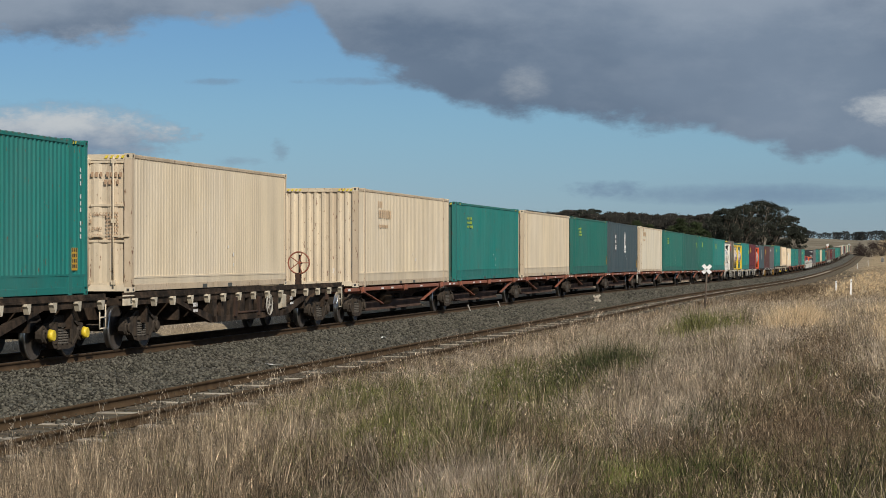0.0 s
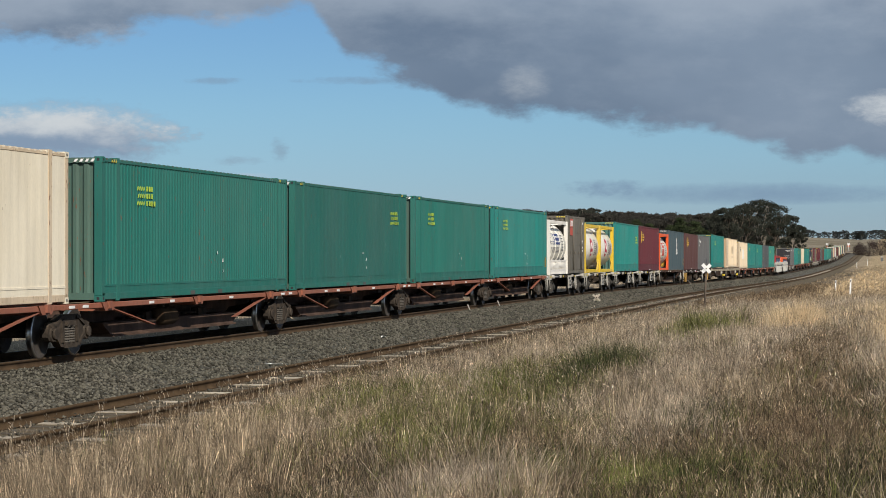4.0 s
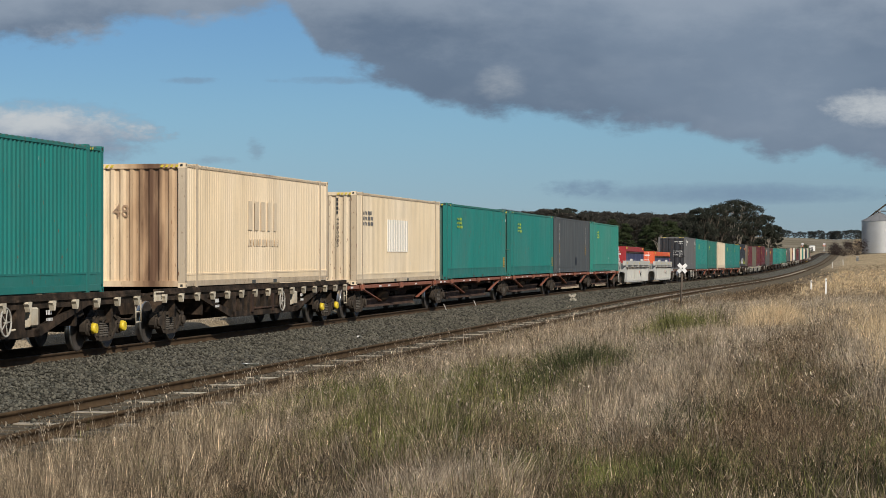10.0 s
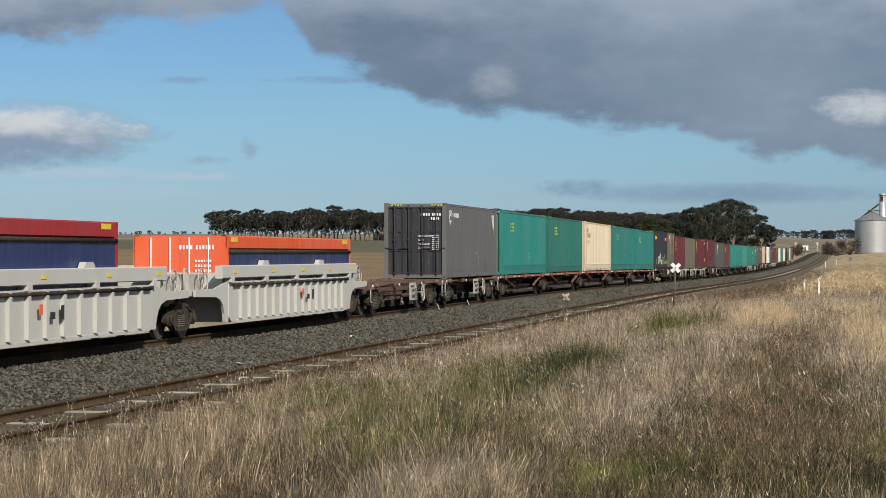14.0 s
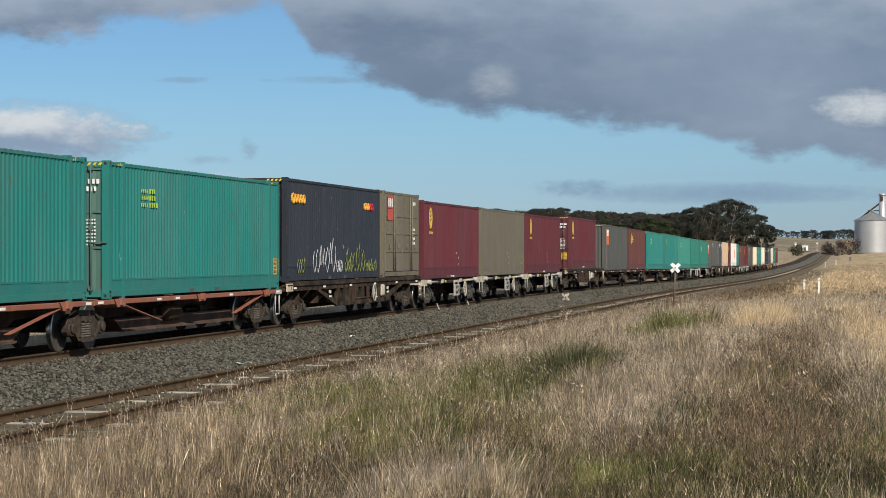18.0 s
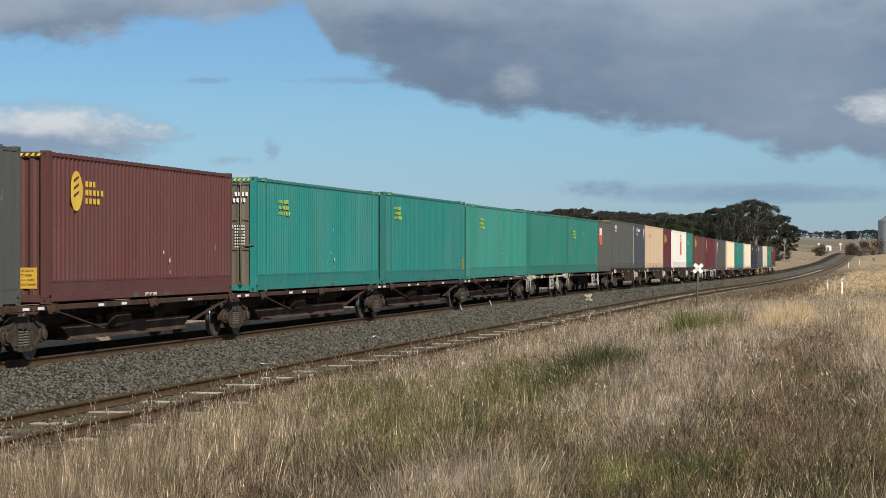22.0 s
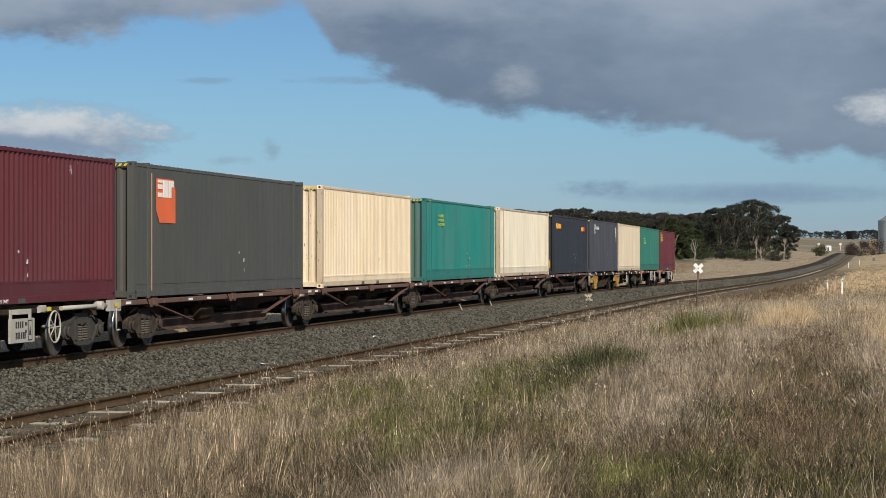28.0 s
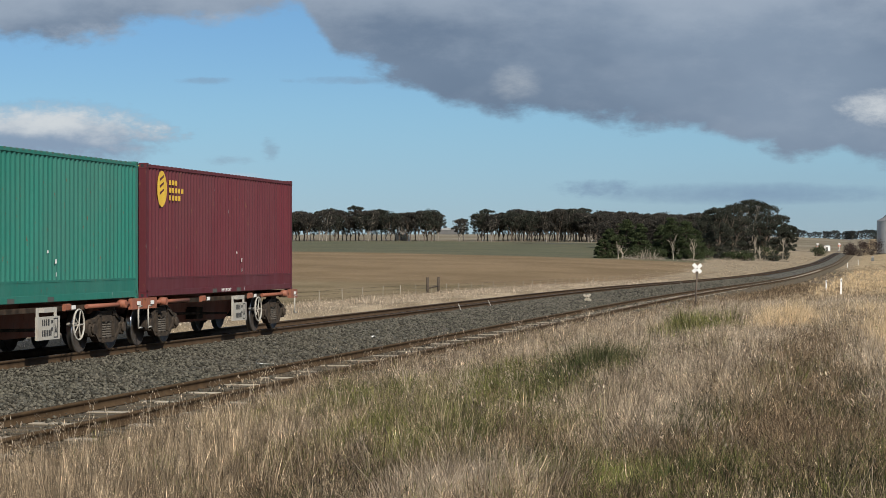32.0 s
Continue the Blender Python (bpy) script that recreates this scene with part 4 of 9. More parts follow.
def deep_flat(s0, s1, bogies=("plain", "plain"), stubs=True):
    """Dark flat wagon with fish-bellied, pierced side girders and pale stub brackets."""
    w, ln = wagon_base("flat_wagon", "sooty dark flat wagon with fish-bellied pierced side girders", s0, s1, "deep-sided flat wagons")
    h = ln / 2

    def girder():
        s = Shape()
        z1, zt, zb = 1.10, .95, .42
        taper0, taper1 = h - 3.7, h - 6.4
        s.box(-.05, -h + .3, zt, .05, h - .3, z1)                                    # top chord
        s.prism_x([(-taper1, zb), (taper1, zb), (taper1, zb + .14), (-taper1, zb + .14)], -.05, .05)   # bottom chord
        for sy in (-1, 1):
            ring = [(sy * taper1, zb), (sy * taper0, zt), (sy * taper0 - sy * .5, zt), (sy * (taper1 - .3), zb + .14), (sy * (taper1 - .3), zb)]
            s.prism_x(ring if sy > 0 else ring[::-1], -.05, .05)
        n = 9
        for i in range(n):
            y = -taper1 + .2 + (2 * taper1 - .4) * i / (n - 1)
            wd = .42 if i not in (2, 6) else .62
            s.box(-.045, y - wd / 2, zb + .1, .045, y + wd / 2, zt + .02)
        return s.mesh("side_girder", "frame_dark")

    g = cached(("girder", round(ln, 1)), girder)
    flange = cached(("flange", round(ln, 1)), lambda: Shape().box(-.09, -h + .25, 1.09, .09, h - .25, 1.135).box(-.02, -h + .4, 1.13, .06, h - .4, 1.212).mesh("flange", "frame_dark"))
    for sx in (-1, 1):
        part("side_girder", g, w, "", pose(1.24 * sx, 0, 0))
        part("flange", flange, w, "", pose(1.24 * sx, 0, 0))
    part("centre_sill", cached(("flat_sill", round(ln, 1)), lambda: Shape().box(-.25, -h + .05, .62, .25, h - .05, 1.05).box(-.28, -h + 4.2, .36, .28, h - 4.2, .66).box(-1.2, -h + .2, .95, 1.2, -h + .5, 1.1).box(-1.2, h - .5, .95, 1.2, h - .2, 1.1).mesh("centre_sill", "frame_dark")), w)
    me = cached(("cross", 1), lambda: Shape().box(-1.2, -.06, .55, 1.2, .06, 1.09).mesh("cross_bearer", "frame_dark"))
    for i in range(8):
        part("cross_bearer", me, w, "", pose(0, -h + 2.0 + (ln - 4) * i / 7, 0))
    if stubs:
        st = cached("stub", lambda: Shape().prism_x([(-.01, .90), (.04, .90), (.08, .98), (.10, 1.09), (-.10, 1.09), (-.11, 1.05), (-.06, 1.0)], 0, .10).mesh("stub_bracket", "stub"))
        n = 15
        for sx in (-1, 1):
            for i in range(n):
                part("stub_bracket", st, w, "pale stub bracket", pose(1.29 * sx, -h + .8 + (ln - 1.6) * i / (n - 1), 0, 0, 0, 0 if sx > 0 else 180))
    else:
        reflectors(w, [-h + 1.2 + (ln - 2.4) * i / 5 for i in range(6)], 1.295, 1.03, w=.3)
    hand_wheel(w, 1.4, .74, 1.36)
    # brake gear hung between the girders, grab irons, stencilled plates and the end board
    for y, z, me in ((-2.3, 0, cached("flat_cylinder", lambda: Shape().tube((1.05, -.5, .72), (1.05, .35, .72), .17, n=12).tube((1.05, .35, .72), (1.05, 1.1, .72), .03).box(.95, -.25, .85, 1.15, .15, 1.05).mesh("brake_cylinder", "frame_brown"))),
                     (2.9, 0, cached("flat_valve", lambda: Shape().box(1.20, -.20, .62, 1.34, .18, .98, c=.03).tube((1.25, .1, .62), (1.25, .9, .50), .022).tube((1.25, -.1, .62), (1.25, -1.2, .56), .022).mesh("brake_valve", "stub"))),
                     (.2, 0, cached("flat_gear", lambda: Shape().tube((1.29, -1.6, .60), (1.29, 1.2, .60), .028).box(1.27, -1.7, .52, 1.33, -1.5, .98).box(1.27, .35, .50, 1.32, .52, .96).box(1.26, 1.1, .52, 1.33, 1.3, .9).mesh("brake_rigging", "frame_brown")))):
        part(me.name.split(".")[0], me, w, "", pose(0, y, z))
    iron = cached("grab_iron", lambda: Shape().tube((0, 0, .50), (0, 0, 1.0), .016, n=6).tube((0, .34, .50), (0, .34, 1.0), .016, n=6).tube((0, 0, .52), (0, .34, .52), .016, n=6).tube((0, 0, .74), (0, .34, .74), .016, n=6).mesh("grab_iron", "stub"))
    for y in (h - .75,):
        part("grab_iron", iron, w, "pale grab iron", pose(1.30, y, 0))
    board = part("end_board", cached("end_board", lambda: Shape().box(0, -.30, .94, .05, .30, 1.16, c=.01).mesh("end_board", "stub")), w, "cream end board with a black letter", pose(1.28, -h + .55, 0))
    part("lettering", cached("end_letter", lambda: words("B", .19, "mark_black")), board, "", pose(.053, .04, .985, 90, 0, 90))
    plate = cached("flat_plate", lambda: bars([(-.30, .70, .09, 4, .085), (-.28, .58, .06, 5, .07)], "mark_white"))
    for y in (-4.4, 3.9):
        part("lettering", plate, w, "", pose(1.296, y, .12))
    if stubs and bogies == ("plain", "plain"):
        part("brake_mast", cached("brake_mast", lambda: Shape().tube((0, 0, 1.0), (0, 0, 2.0), .03).box(-.10, -.12, 1.08, .02, .12, 1.5).mesh("brake_mast", "frame_brown")), w, "rusty brake mast", pose(.80, h - 3.2, 0))
        hand_wheel(w, h - 3.3, 1.78, .80, "sill", .30, -90)
    add_bogie(w, -h + 2.1, bogies[0])
    add_bogie(w, h - 2.1, bogies[1])
    part("coupler", cached("coupler", lambda: Shape().box(-.12, -.35, .80, .12, .35, 1.02, c=.03).box(-.2, -.5, .76, .2, -.25, 1.06, c=.05).mesh("coupler", "bogie")), w, "", pose(0, -h - .05, 0))
    return w


def words(body, size, m):
    """A line of readable lettering as a thin mesh, written along +x with its foot on y = 0."""
    cu = bpy.data.curves.new("lettering", "FONT")
    cu.body, cu.size, cu.extrude, cu.resolution_u = body, size, .002, 2
    tmp = bpy.data.objects.new("lettering", cu)
    scene.collection.objects.link(tmp)
    bpy.context.view_layer.update()
    me = bpy.data.meshes.new_from_object(tmp)
    bpy.data.objects.remove(tmp)
    me.name = "lettering"
    me.materials.clear()
    me.materials.append(M[m])
    return me


def sign_lettering():
    """Two rows of strokes and a framed triangle on a wagon's white board."""
    me = bars([(-.40, .66, .12, 4, .10), (-.40, .46, .12, 6, .085), (.06, .70, .06, 2, .06), (.06, .56, .06, 2, .06)], "mark_black")
    sh = Shape()
    y, z, w, h = .20, .42, .21, .38
    for a, b, c, d in ((y, z, y + .02, z + h), (y + w - .02, z, y + w, z + h), (y, z, y + w, z + .02), (y, z + h - .02, y + w, z + h)):
        sh.box(0, a, b, .004, c, d)
    sh.prism_x([(y + .05, z + .10), (y + w - .05, z + .10), (y + w / 2, z + .27)], 0, .004)
    v, f = [tuple(p.co) for p in me.vertices], [tuple(p.vertices) for p in me.polygons]
    return sh.add(v, f).mesh("board_lettering", "mark_black")


def light_skeletal(s0, s1, finish="light_grey", bogies=("plain", "plain"), group="pale skeletal wagons"):
    """Short skeletal wagon with pale bolsters, plates and hand wheel."""
    what = {"light_grey": "pale grey skeletal container wagon with number plates", "sill": "rust-orange skeletal container wagon", "sill_dull": "dull brown skeletal container wagon", "frame_brown": "brown skeletal container wagon"}[finish]
    w, ln = wagon_base("short_wagon", what, s0, s1, group)
    h = ln / 2
    part("centre_sill", cached(("ls_sill", round(ln, 1), finish), lambda: Shape().box(-.25, -h + .05, .66, .25, h - .05, 1.02).prism_x([(-h + 2.6, .68), (h - 2.6, .68), (h - 3.4, .34), (-h + 3.4, .34)][::-1], -.22, .22).mesh("centre_sill", "frame_dark" if finish == "light_grey" else finish)), w)
    bolster = cached(("ls_bolster", finish), lambda: Shape().box(-1.25, -.30, .86, 1.25, .30, 1.03, c=.02).box(1.18, -.34, .82, 1.27, .34, 1.05).box(-1.27, -.34, .82, -1.18, .34, 1.05).mesh("bolster", finish))
    for y in (-h + .42, h - .42):
        part("bolster", bolster, w, "", pose(0, y, 0))
    mid = cached(("ls_mid", finish), lambda: Shape().box(-1.22, -.14, .88, 1.22, .14, 1.02, c=.02).mesh("cross_bearer", finish))
    for y in (-2.0, 2.0):
        part("cross_bearer", mid, w, "", pose(0, y, 0))
    pipe = cached(("ls_pipe", finish), lambda: Shape().tube((0, -1.5, 0), (0, 1.5, 0), .045).mesh("side_pipe", finish))
    side_rail = cached(("ls_rail_low", round(ln, 1)), lambda: Shape().box(-.04, -h + .3, -.05, .04, h - .3, .05).mesh("side_rail", "frame_dark"))
    lug = cached(("ls_lug", finish), lambda: Shape().tube((-.1, 0, 0), (.12, 0, 0), .10, .085, n=10).mesh("tie_lug", finish))
    plate = cached(("ls_plate", finish), lambda: Shape().box(0, -.58, .36, .05, .58, .80).box(-.02, -.50, .80, .02, -.44, .97).box(-.02, .44, .80, .02, .50, .97).box(-.06, -.30, .88, .07, .30, .97).mesh("number_board", "light_grey"))
    board_bars = cached("plate_bars", lambda: sign_lettering())
    rail = cached(("ls_rail", finish), lambda: Shape().tube((0, 0, .88), (0, 0, .42), .02).tube((0, 0, .42), (0, .22, .42), .02).tube((0, 0, .88), (0, .22, .88), .02).mesh("hand_rail", "light_grey"))
    for sx in (-1, 1):
        r = 0 if sx > 0 else 180
        part("side_rail", side_rail, w, "", pose(1.10 * sx, 0, .93))
        for y in (-h + 1.8, h - 1.8):
            part("side_pipe", pipe, w, "", pose(1.18 * sx, y, .94))
        for y in (-h + 1.3, h - 1.3):
            part("tie_lug", lug, w, "", pose(1.2 * sx, y, .95, 0, 0, r))
        board = part("number_board", plate, w, "white board with black lettering", pose(1.19 * sx, .9 * sx, 0, 0, 0, r))
        part("board_lettering", board_bars, board, "", pose(.052, .05, -.03))
        for y in (-h + .2, h - .35):
            part("hand_rail", rail, w, "white pipe hand rail", pose(1.26 * sx, y, 0, 0, 0, r))
    reflectors(w, (-h + .4, -1.9, 2.1, h - .4), 1.285, .95, "mark_yellow" if finish == "light_grey" else "mark_white", .22, .08)
    gear = cached("brake_gear", lambda: Shape().tube((-.3, -.5, .55), (-.3, .5, .55), .17, n=12).box(.1, -1.4, .6, .18, 1.4, .68).box(.2, -.3, .42, .5, .2, .7).tube((.5, -2.2, .6), (.5, 2.2, .5), .03).mesh("brake_gear", "frame_dark"))
    part("brake_gear", gear, w)
    hand_wheel(w, 2.4, .60, 1.28, R=.30)
    tone = {"light_grey": "grey"}.get(finish)
    add_bogie(w, -h + 1.75, tone or bogies[0])
    add_bogie(w, h - 1.75, tone or bogies[1])
    return w


def beam_unit(s0, s1, bogies, belly, group="dark short wagons"):
    """One unit of a coupled pair: low dark side beams; either a deep bellied girder or open brake gear and a hand wheel."""
    w, ln = wagon_base("short_wagon", "dark grimy low flat wagon with deep bellied girder" if belly else "dark grimy low flat wagon with white hand wheel", s0, s1, group)
    h = ln / 2
    part("centre_sill", cached(("bu_sill", round(ln, 1)), lambda: Shape().box(-.28, -h + .02, .50, .28, h - .02, .98).box(-.40, -h + 3.2, .22, .40, h - 3.2, .52).mesh("centre_sill", "frame_dark")), w)
    beam = cached(("bu_beam", round(ln, 1)), lambda: Shape().box(0, -h + .02, .83, .10, h - .02, .985, c=.012).box(-.03, -h + .02, .965, .13, h - .02, .99).box(.0, -h + .04, .70, .09, -h + .50, .83).mesh("side_beam", "frame_dark"))
    cross = cached("bu_cross", lambda: Shape().box(-1.12, -.07, .70, 1.12, .07, .96).mesh("cross_bearer", "frame_dark"))
    for k in range(5):
        part("cross_bearer", cross, w, "", pose(0, -h + .6 + k * (ln - 1.2) / 4, 0))
    lock = cached("bu_lock", lambda: Shape().tube((.12, -.14, .99), (.15, .02, 1.02), .022, n=6).tube((.15, .02, 1.02), (.15, .06, .90), .022, n=6).mesh("lock_handle", "mark_white"))
    plate = cached("bu_plate", lambda: Shape().box(0, -.55, -.055, .006, .55, .055).mesh("number_plate", "light_grey"))
    plate_text = cached("bu_plate_text", lambda: bars([(-.48, -.035, .07, 8, .12)], "mark_black"))
    red_text = cached("bu_red_text", lambda: bars([(-.30, -.035, .075, 6, .10)], "mark_red"))
    for sx in (-1, 1):
        r = 0 if sx > 0 else 180
        part("side_beam", beam, w, "", pose(1.08 * sx, 0, 0, 0, 0, r))
        for y in (-h + 2.3, -.3, h - 2.9):
            part("lock_handle", lock, w, "white twist-lock handle", pose(1.08 * sx, y * sx, 0, 0, 0, r))
        pl = part("number_plate", plate, w, "", pose(1.185 * sx, (-h + 1.35) * sx, .905, 0, 0, r))
        part("plate_lettering", plate_text, pl, "", pose(.008, 0, 0))
        part("red_lettering", red_text, w, "", pose(1.187 * sx, (h - 1.3) * sx, .905, 0, 0, r))
    reflectors(w, (-h + .45, -1.6, 1.1, h - 2.2, h - .4), 1.186, .905, "mark_white", .30, .10)
    if belly:
        ribs = cached(("bu_belly", round(ln, 1)), lambda: Shape().prism_x([(-h + 4.0, .58), (-h + 6.1, .24), (h - 3.1, .24), (h - 2.8, .74), (-h + 3.4, .74)], .80, .86).mesh("belly_girder", "bogie"))
        # dark solid slats draw the slanting shadows across the belly girder
        rib = cached("bu_shadow", lambda: Shape().prism_x([(-.05, .26), (.05, .26), (1.10, .73), (.96, .73)], 0, .16).mesh("slanted_rib", "frame_dark"))
        for sx in (-1, 1):
            part("belly_girder", ribs, w, "", pose(0 if sx > 0 else -1.66, 0, 0))
            for k in range(3):
                part("slanted_rib", rib, w, "", pose(.86 if sx > 0 else -1.02, -h + 6.1 + 1.3 * k, 0))
    else:
        gear = cached("bu_gear", lambda: Shape().tube((.55, -.4, .55), (.55, .5, .55), .16, n=12).box(.3, -1.9, .62, .38, 1.9, .72).box(.55, -1.3, .40, .85, -.75, .70).tube((.7, -2.2, .62), (.7, 2.4, .50), .028).tube((.8, -.9, .4), (.8, .6, .62), .022).tube((.62, .9, .7), (.62, 1.2, .34), .03).box(.5, 1.2, .36, .75, 1.5, .66).tube((-.5, -.4, .55), (-.5, .5, .55), .16, n=12).mesh("brake_gear", "bogie"))
        part("brake_gear", gear, w)
        hand_wheel(w, -1.3, .50, 1.16, R=.30)
    for side, inset, style in bogies:
        add_bogie(w, side * (h - inset), style)
    return w


def well_wagon(s0, s1, front_bogie, rear_bogie):
    """Pale grey well wagon: low ribbed sides with a deep top beam between high end platforms."""
    w, ln = wagon_base("well_wagon", "pale grey well wagon with ribbed low sides", s0, s1, "well wagons")
    h = ln / 2
    a = h - 3.1      # half length of the low side

    def side():
        s = Shape()
        ring = [(-a - .1, 1.3), (-a - .1, .42), (-a + .15, .28), (a - .15, .28), (a + .1, .42), (a + .1, 1.3)]
        s.prism_x(ring, -.03, .03)
        n = 15
        for i in range(n):
            y = -a + .9 + (2 * a - 1.8) * i / (n - 1)
            s.prism_x([(y - .07, .36), (y + .07, .36), (y + .07, 1.28), (y - .07, 1.28)], .02, .11)
        s.box(-.03, -a + .6, .26, .06, a - .6, .33)
        return s.mesh("side_plate", "well_grey")

    def beam():
        s = Shape()
        s.box(-.10, -a - .9, 1.38, .10, a + .9, 1.70, c=.02)
        for i in range(5):
            y = -a + (2 * a) * i / 4
            s.box(-.1, y - .12, 1.28, .12, y + .12, 1.42)
        for y in (-a * .5, a * .45):
            s.prism_x([(y - .35, 1.70), (y + .35, 1.70), (y + .22, 1.82), (y - .22, 1.82)], -.06, .08)
        return s.mesh("top_beam", "well_grey")

    def end():
        s = Shape()
        s.box(-1.2, -.2, .98, 1.2, 2.6, 1.12)
        # curved wing plates that sweep down behind the bogie
        wing = [(-.28, 1.34), (-.28, .30), (.02, .30), (.08, .52), (.22, .72), (.45, .86), (.80, .93), (2.5, .96), (2.5, 1.13), (.9, 1.13), (.3, 1.22)]
        for x0, x1 in ((-1.31, -1.24), (1.24, 1.31)):
            s.prism_x(wing[::-1], x0, x1)
        s.box(-1.2, -.4, 1.1, 1.2, -.1, 1.52)
        s.box(-1.22, -.42, .28, 1.22, -.30, 1.12)
        s.box(-.3, .3, .70, .3, 2.7, 1.0)
        s.tube((1.26, .6, 1.12), (1.26, .6, 1.62), .03).tube((1.26, .6, 1.62), (1.26, -.3, 1.68), .03)
        return s.mesh("end_platform", "well_grey")

    sm, bm, em = side(), beam(), end()
    tube = Shape().tube((0, -a + .2, 1.22), (0, a - .2, 1.22), .045).mesh("air_pipe", "bogie")
    bars = Shape().box(0, -.12, .82, .008, .06, 1.02).mesh("marking", "mark_orange")
    grey_bars = Shape().box(0, -.14, .72, .008, .12, .86).box(0, .45, .70, .008, .62, .98).mesh("marking", "mark_black")
    pad = Shape().box(0, -.14, 1.50, .008, .14, 1.58).mesh("marking", "mark_yellow")
    for sx in (-1, 1):
        r = 0 if sx > 0 else 180
        plate = part("side_plate", sm, w, "", pose(1.30 * sx, 0, 0, 0, 0, r))
        part("marking", bars, plate, "orange emblem", pose(.115, .6, 0))
        part("marking", grey_bars, plate, "black lettering", pose(.115, 1.2, 0))
        top = part("top_beam", bm, w, "", pose(1.30 * sx, 0, 0, 0, 0, r))
        for y in (-a + .2, -a * .4, a * .1, a * .6, a + .3):
            part("marking", pad, top, "yellow patch", pose(.102, y, 0))
        part("air_pipe", tube, w, "", pose(1.38 * sx, 0, 0))
    part("end_platform", em, w, "", pose(0, h - 2.75, 0))
    part("end_platform", em, w, "", pose(0, -h + 2.75, 0, 0, 0, 180))
    part("floor", Shape().box(-1.28, -a + .6, .26, 1.28, a - .6, .34).mesh("floor", "well_grey"), w)
    gear = Shape().ring_x(1.05, 0, 1.36, .26, .02).ring_x(.6, .2, 1.38, .24, .02).ring_x(1.0, .5, 1.3, .22, .02).box(.3, -.5, 1.12, .9, .6, 1.5).tube((.8, -.6, 1.1), (.8, -.6, 1.65), .02).mesh("hose_gear", "light_grey")
    part("hose_gear", gear, w, "white looped brake hoses", pose(.1, h - .9, 0))
    part("hose_gear", gear, w, "white looped brake hoses", pose(.1, -h + 1.2, 0))
    if front_bogie:
        add_bogie(w, -h + 1.5)
    add_bogie(w, h - (1.5 if rear_bogie else 0.0))
    return w

# ---------------------------------------------------------------- containers
LOADS = []       # (object, place along the line at 0 s, height of its underside over the railhead)


def corrugated(y0, y1, z0, z1, depth, pitch):
    """Trapezoid-ribbed sheet facing +x, spanning y0..y1."""
    n = max(1, round((y1 - y0) / pitch))
    p = (y1 - y0) / n
    prof = []
    for i in range(n):
        a = y0 + i * p
        prof += [(a, 0), (a + .30 * p, 0), (a + .50 * p, -depth), (a + .80 * p, -depth)]
    prof.append((y1, 0))
    v = [(x, y, z) for y, x in prof for z in (z0, z1)]
    f = [(2 * i, 2 * i + 2, 2 * i + 3, 2 * i + 1) for i in range(len(prof) - 1)]
    return v, f


def rust_stain(name, base):
    """Cream end sheet with one broad run of rust from the top edge: a dark core with a soft brown halo."""
    m = paint(name, base, .5, .75, .66, (.30, .17, .09))
    nt = m.node_tree
    N, Lk = nt.nodes.new, nt.links.new
    b = nt.nodes["Principled BSDF"]
    under = b.inputs["Base Color"].links[0].from_socket
    tc, sep = N("ShaderNodeTexCoord"), N("ShaderNodeSeparateXYZ")
    Lk(tc.outputs["Object"], sep.inputs[0])
    mp, noi = N("ShaderNodeMapping"), N("ShaderNodeTexNoise")
    mp.inputs["Scale"].default_value = (1, 3.0, .5)
    noi.inputs["Scale"].default_value, noi.inputs["Detail"].default_value = 1.6, 5
    Lk(tc.outputs["Object"], mp.inputs[0])
    Lk(mp.outputs[0], noi.inputs["Vector"])

    def op(kind, p, q):
        n = N("ShaderNodeMath")
        n.operation = kind
        for i, v in enumerate((p, q)):
            if isinstance(v, (int, float)):
                n.inputs[i].default_value = v
            else:
                Lk(v, n.inputs[i])
        return n.outputs[0]

    away = op("ADD", op("ABSOLUTE", op("SUBTRACT", sep.outputs[1], .42), 0), op("MULTIPLY", op("SUBTRACT", noi.outputs[0], .5), 0.75))
    for lo, hi, most, stain in ((1.25, .25, .80, (.33, .185, .092, 1)), (.42, .02, .88, (.085, .038, .020, 1))):
        r = N("ShaderNodeMapRange")
        r.interpolation_type = "SMOOTHSTEP"
        for i, k in enumerate((lo, hi, 0, most)):
            r.inputs[i + 1].default_value = k
        Lk(away, r.inputs[0])
        mx = N("ShaderNodeMix")
        mx.data_type = "RGBA"
        Lk(r.outputs[0], mx.inputs[0])
        Lk(under, mx.inputs[6])
        mx.inputs[7].default_value = stain
        under = mx.outputs[2]
    Lk(under, b.inputs["Base Color"])
    return m


def end_paint(colour):
    """The same paint on an end, grimed and streaked by the weather and the wagon ahead."""
    if colour + "_end" not in M:
        base = BASE[M[colour].name]
        if colour == "cream_rust":
            M[colour + "_end"] = rust_stain("rust-stained end paint", base)
        else:
            soot = (.055, .042, .031) if max(base) < .4 else (.20, .125, .075)
            k = .42 if colour.startswith("green") else .22 if max(base) < .4 else .12
            soot = (.125, .105, .078) if colour.startswith("green") else soot
            M[colour + "_end"] = paint("grimy " + M[colour].name, tuple((1 - k) * v + k * g for v, g in zip(base, soot)), .62, .72, .62, (.075, .050, .034) if max(base) < .4 else soot)
    return colour + "_end"


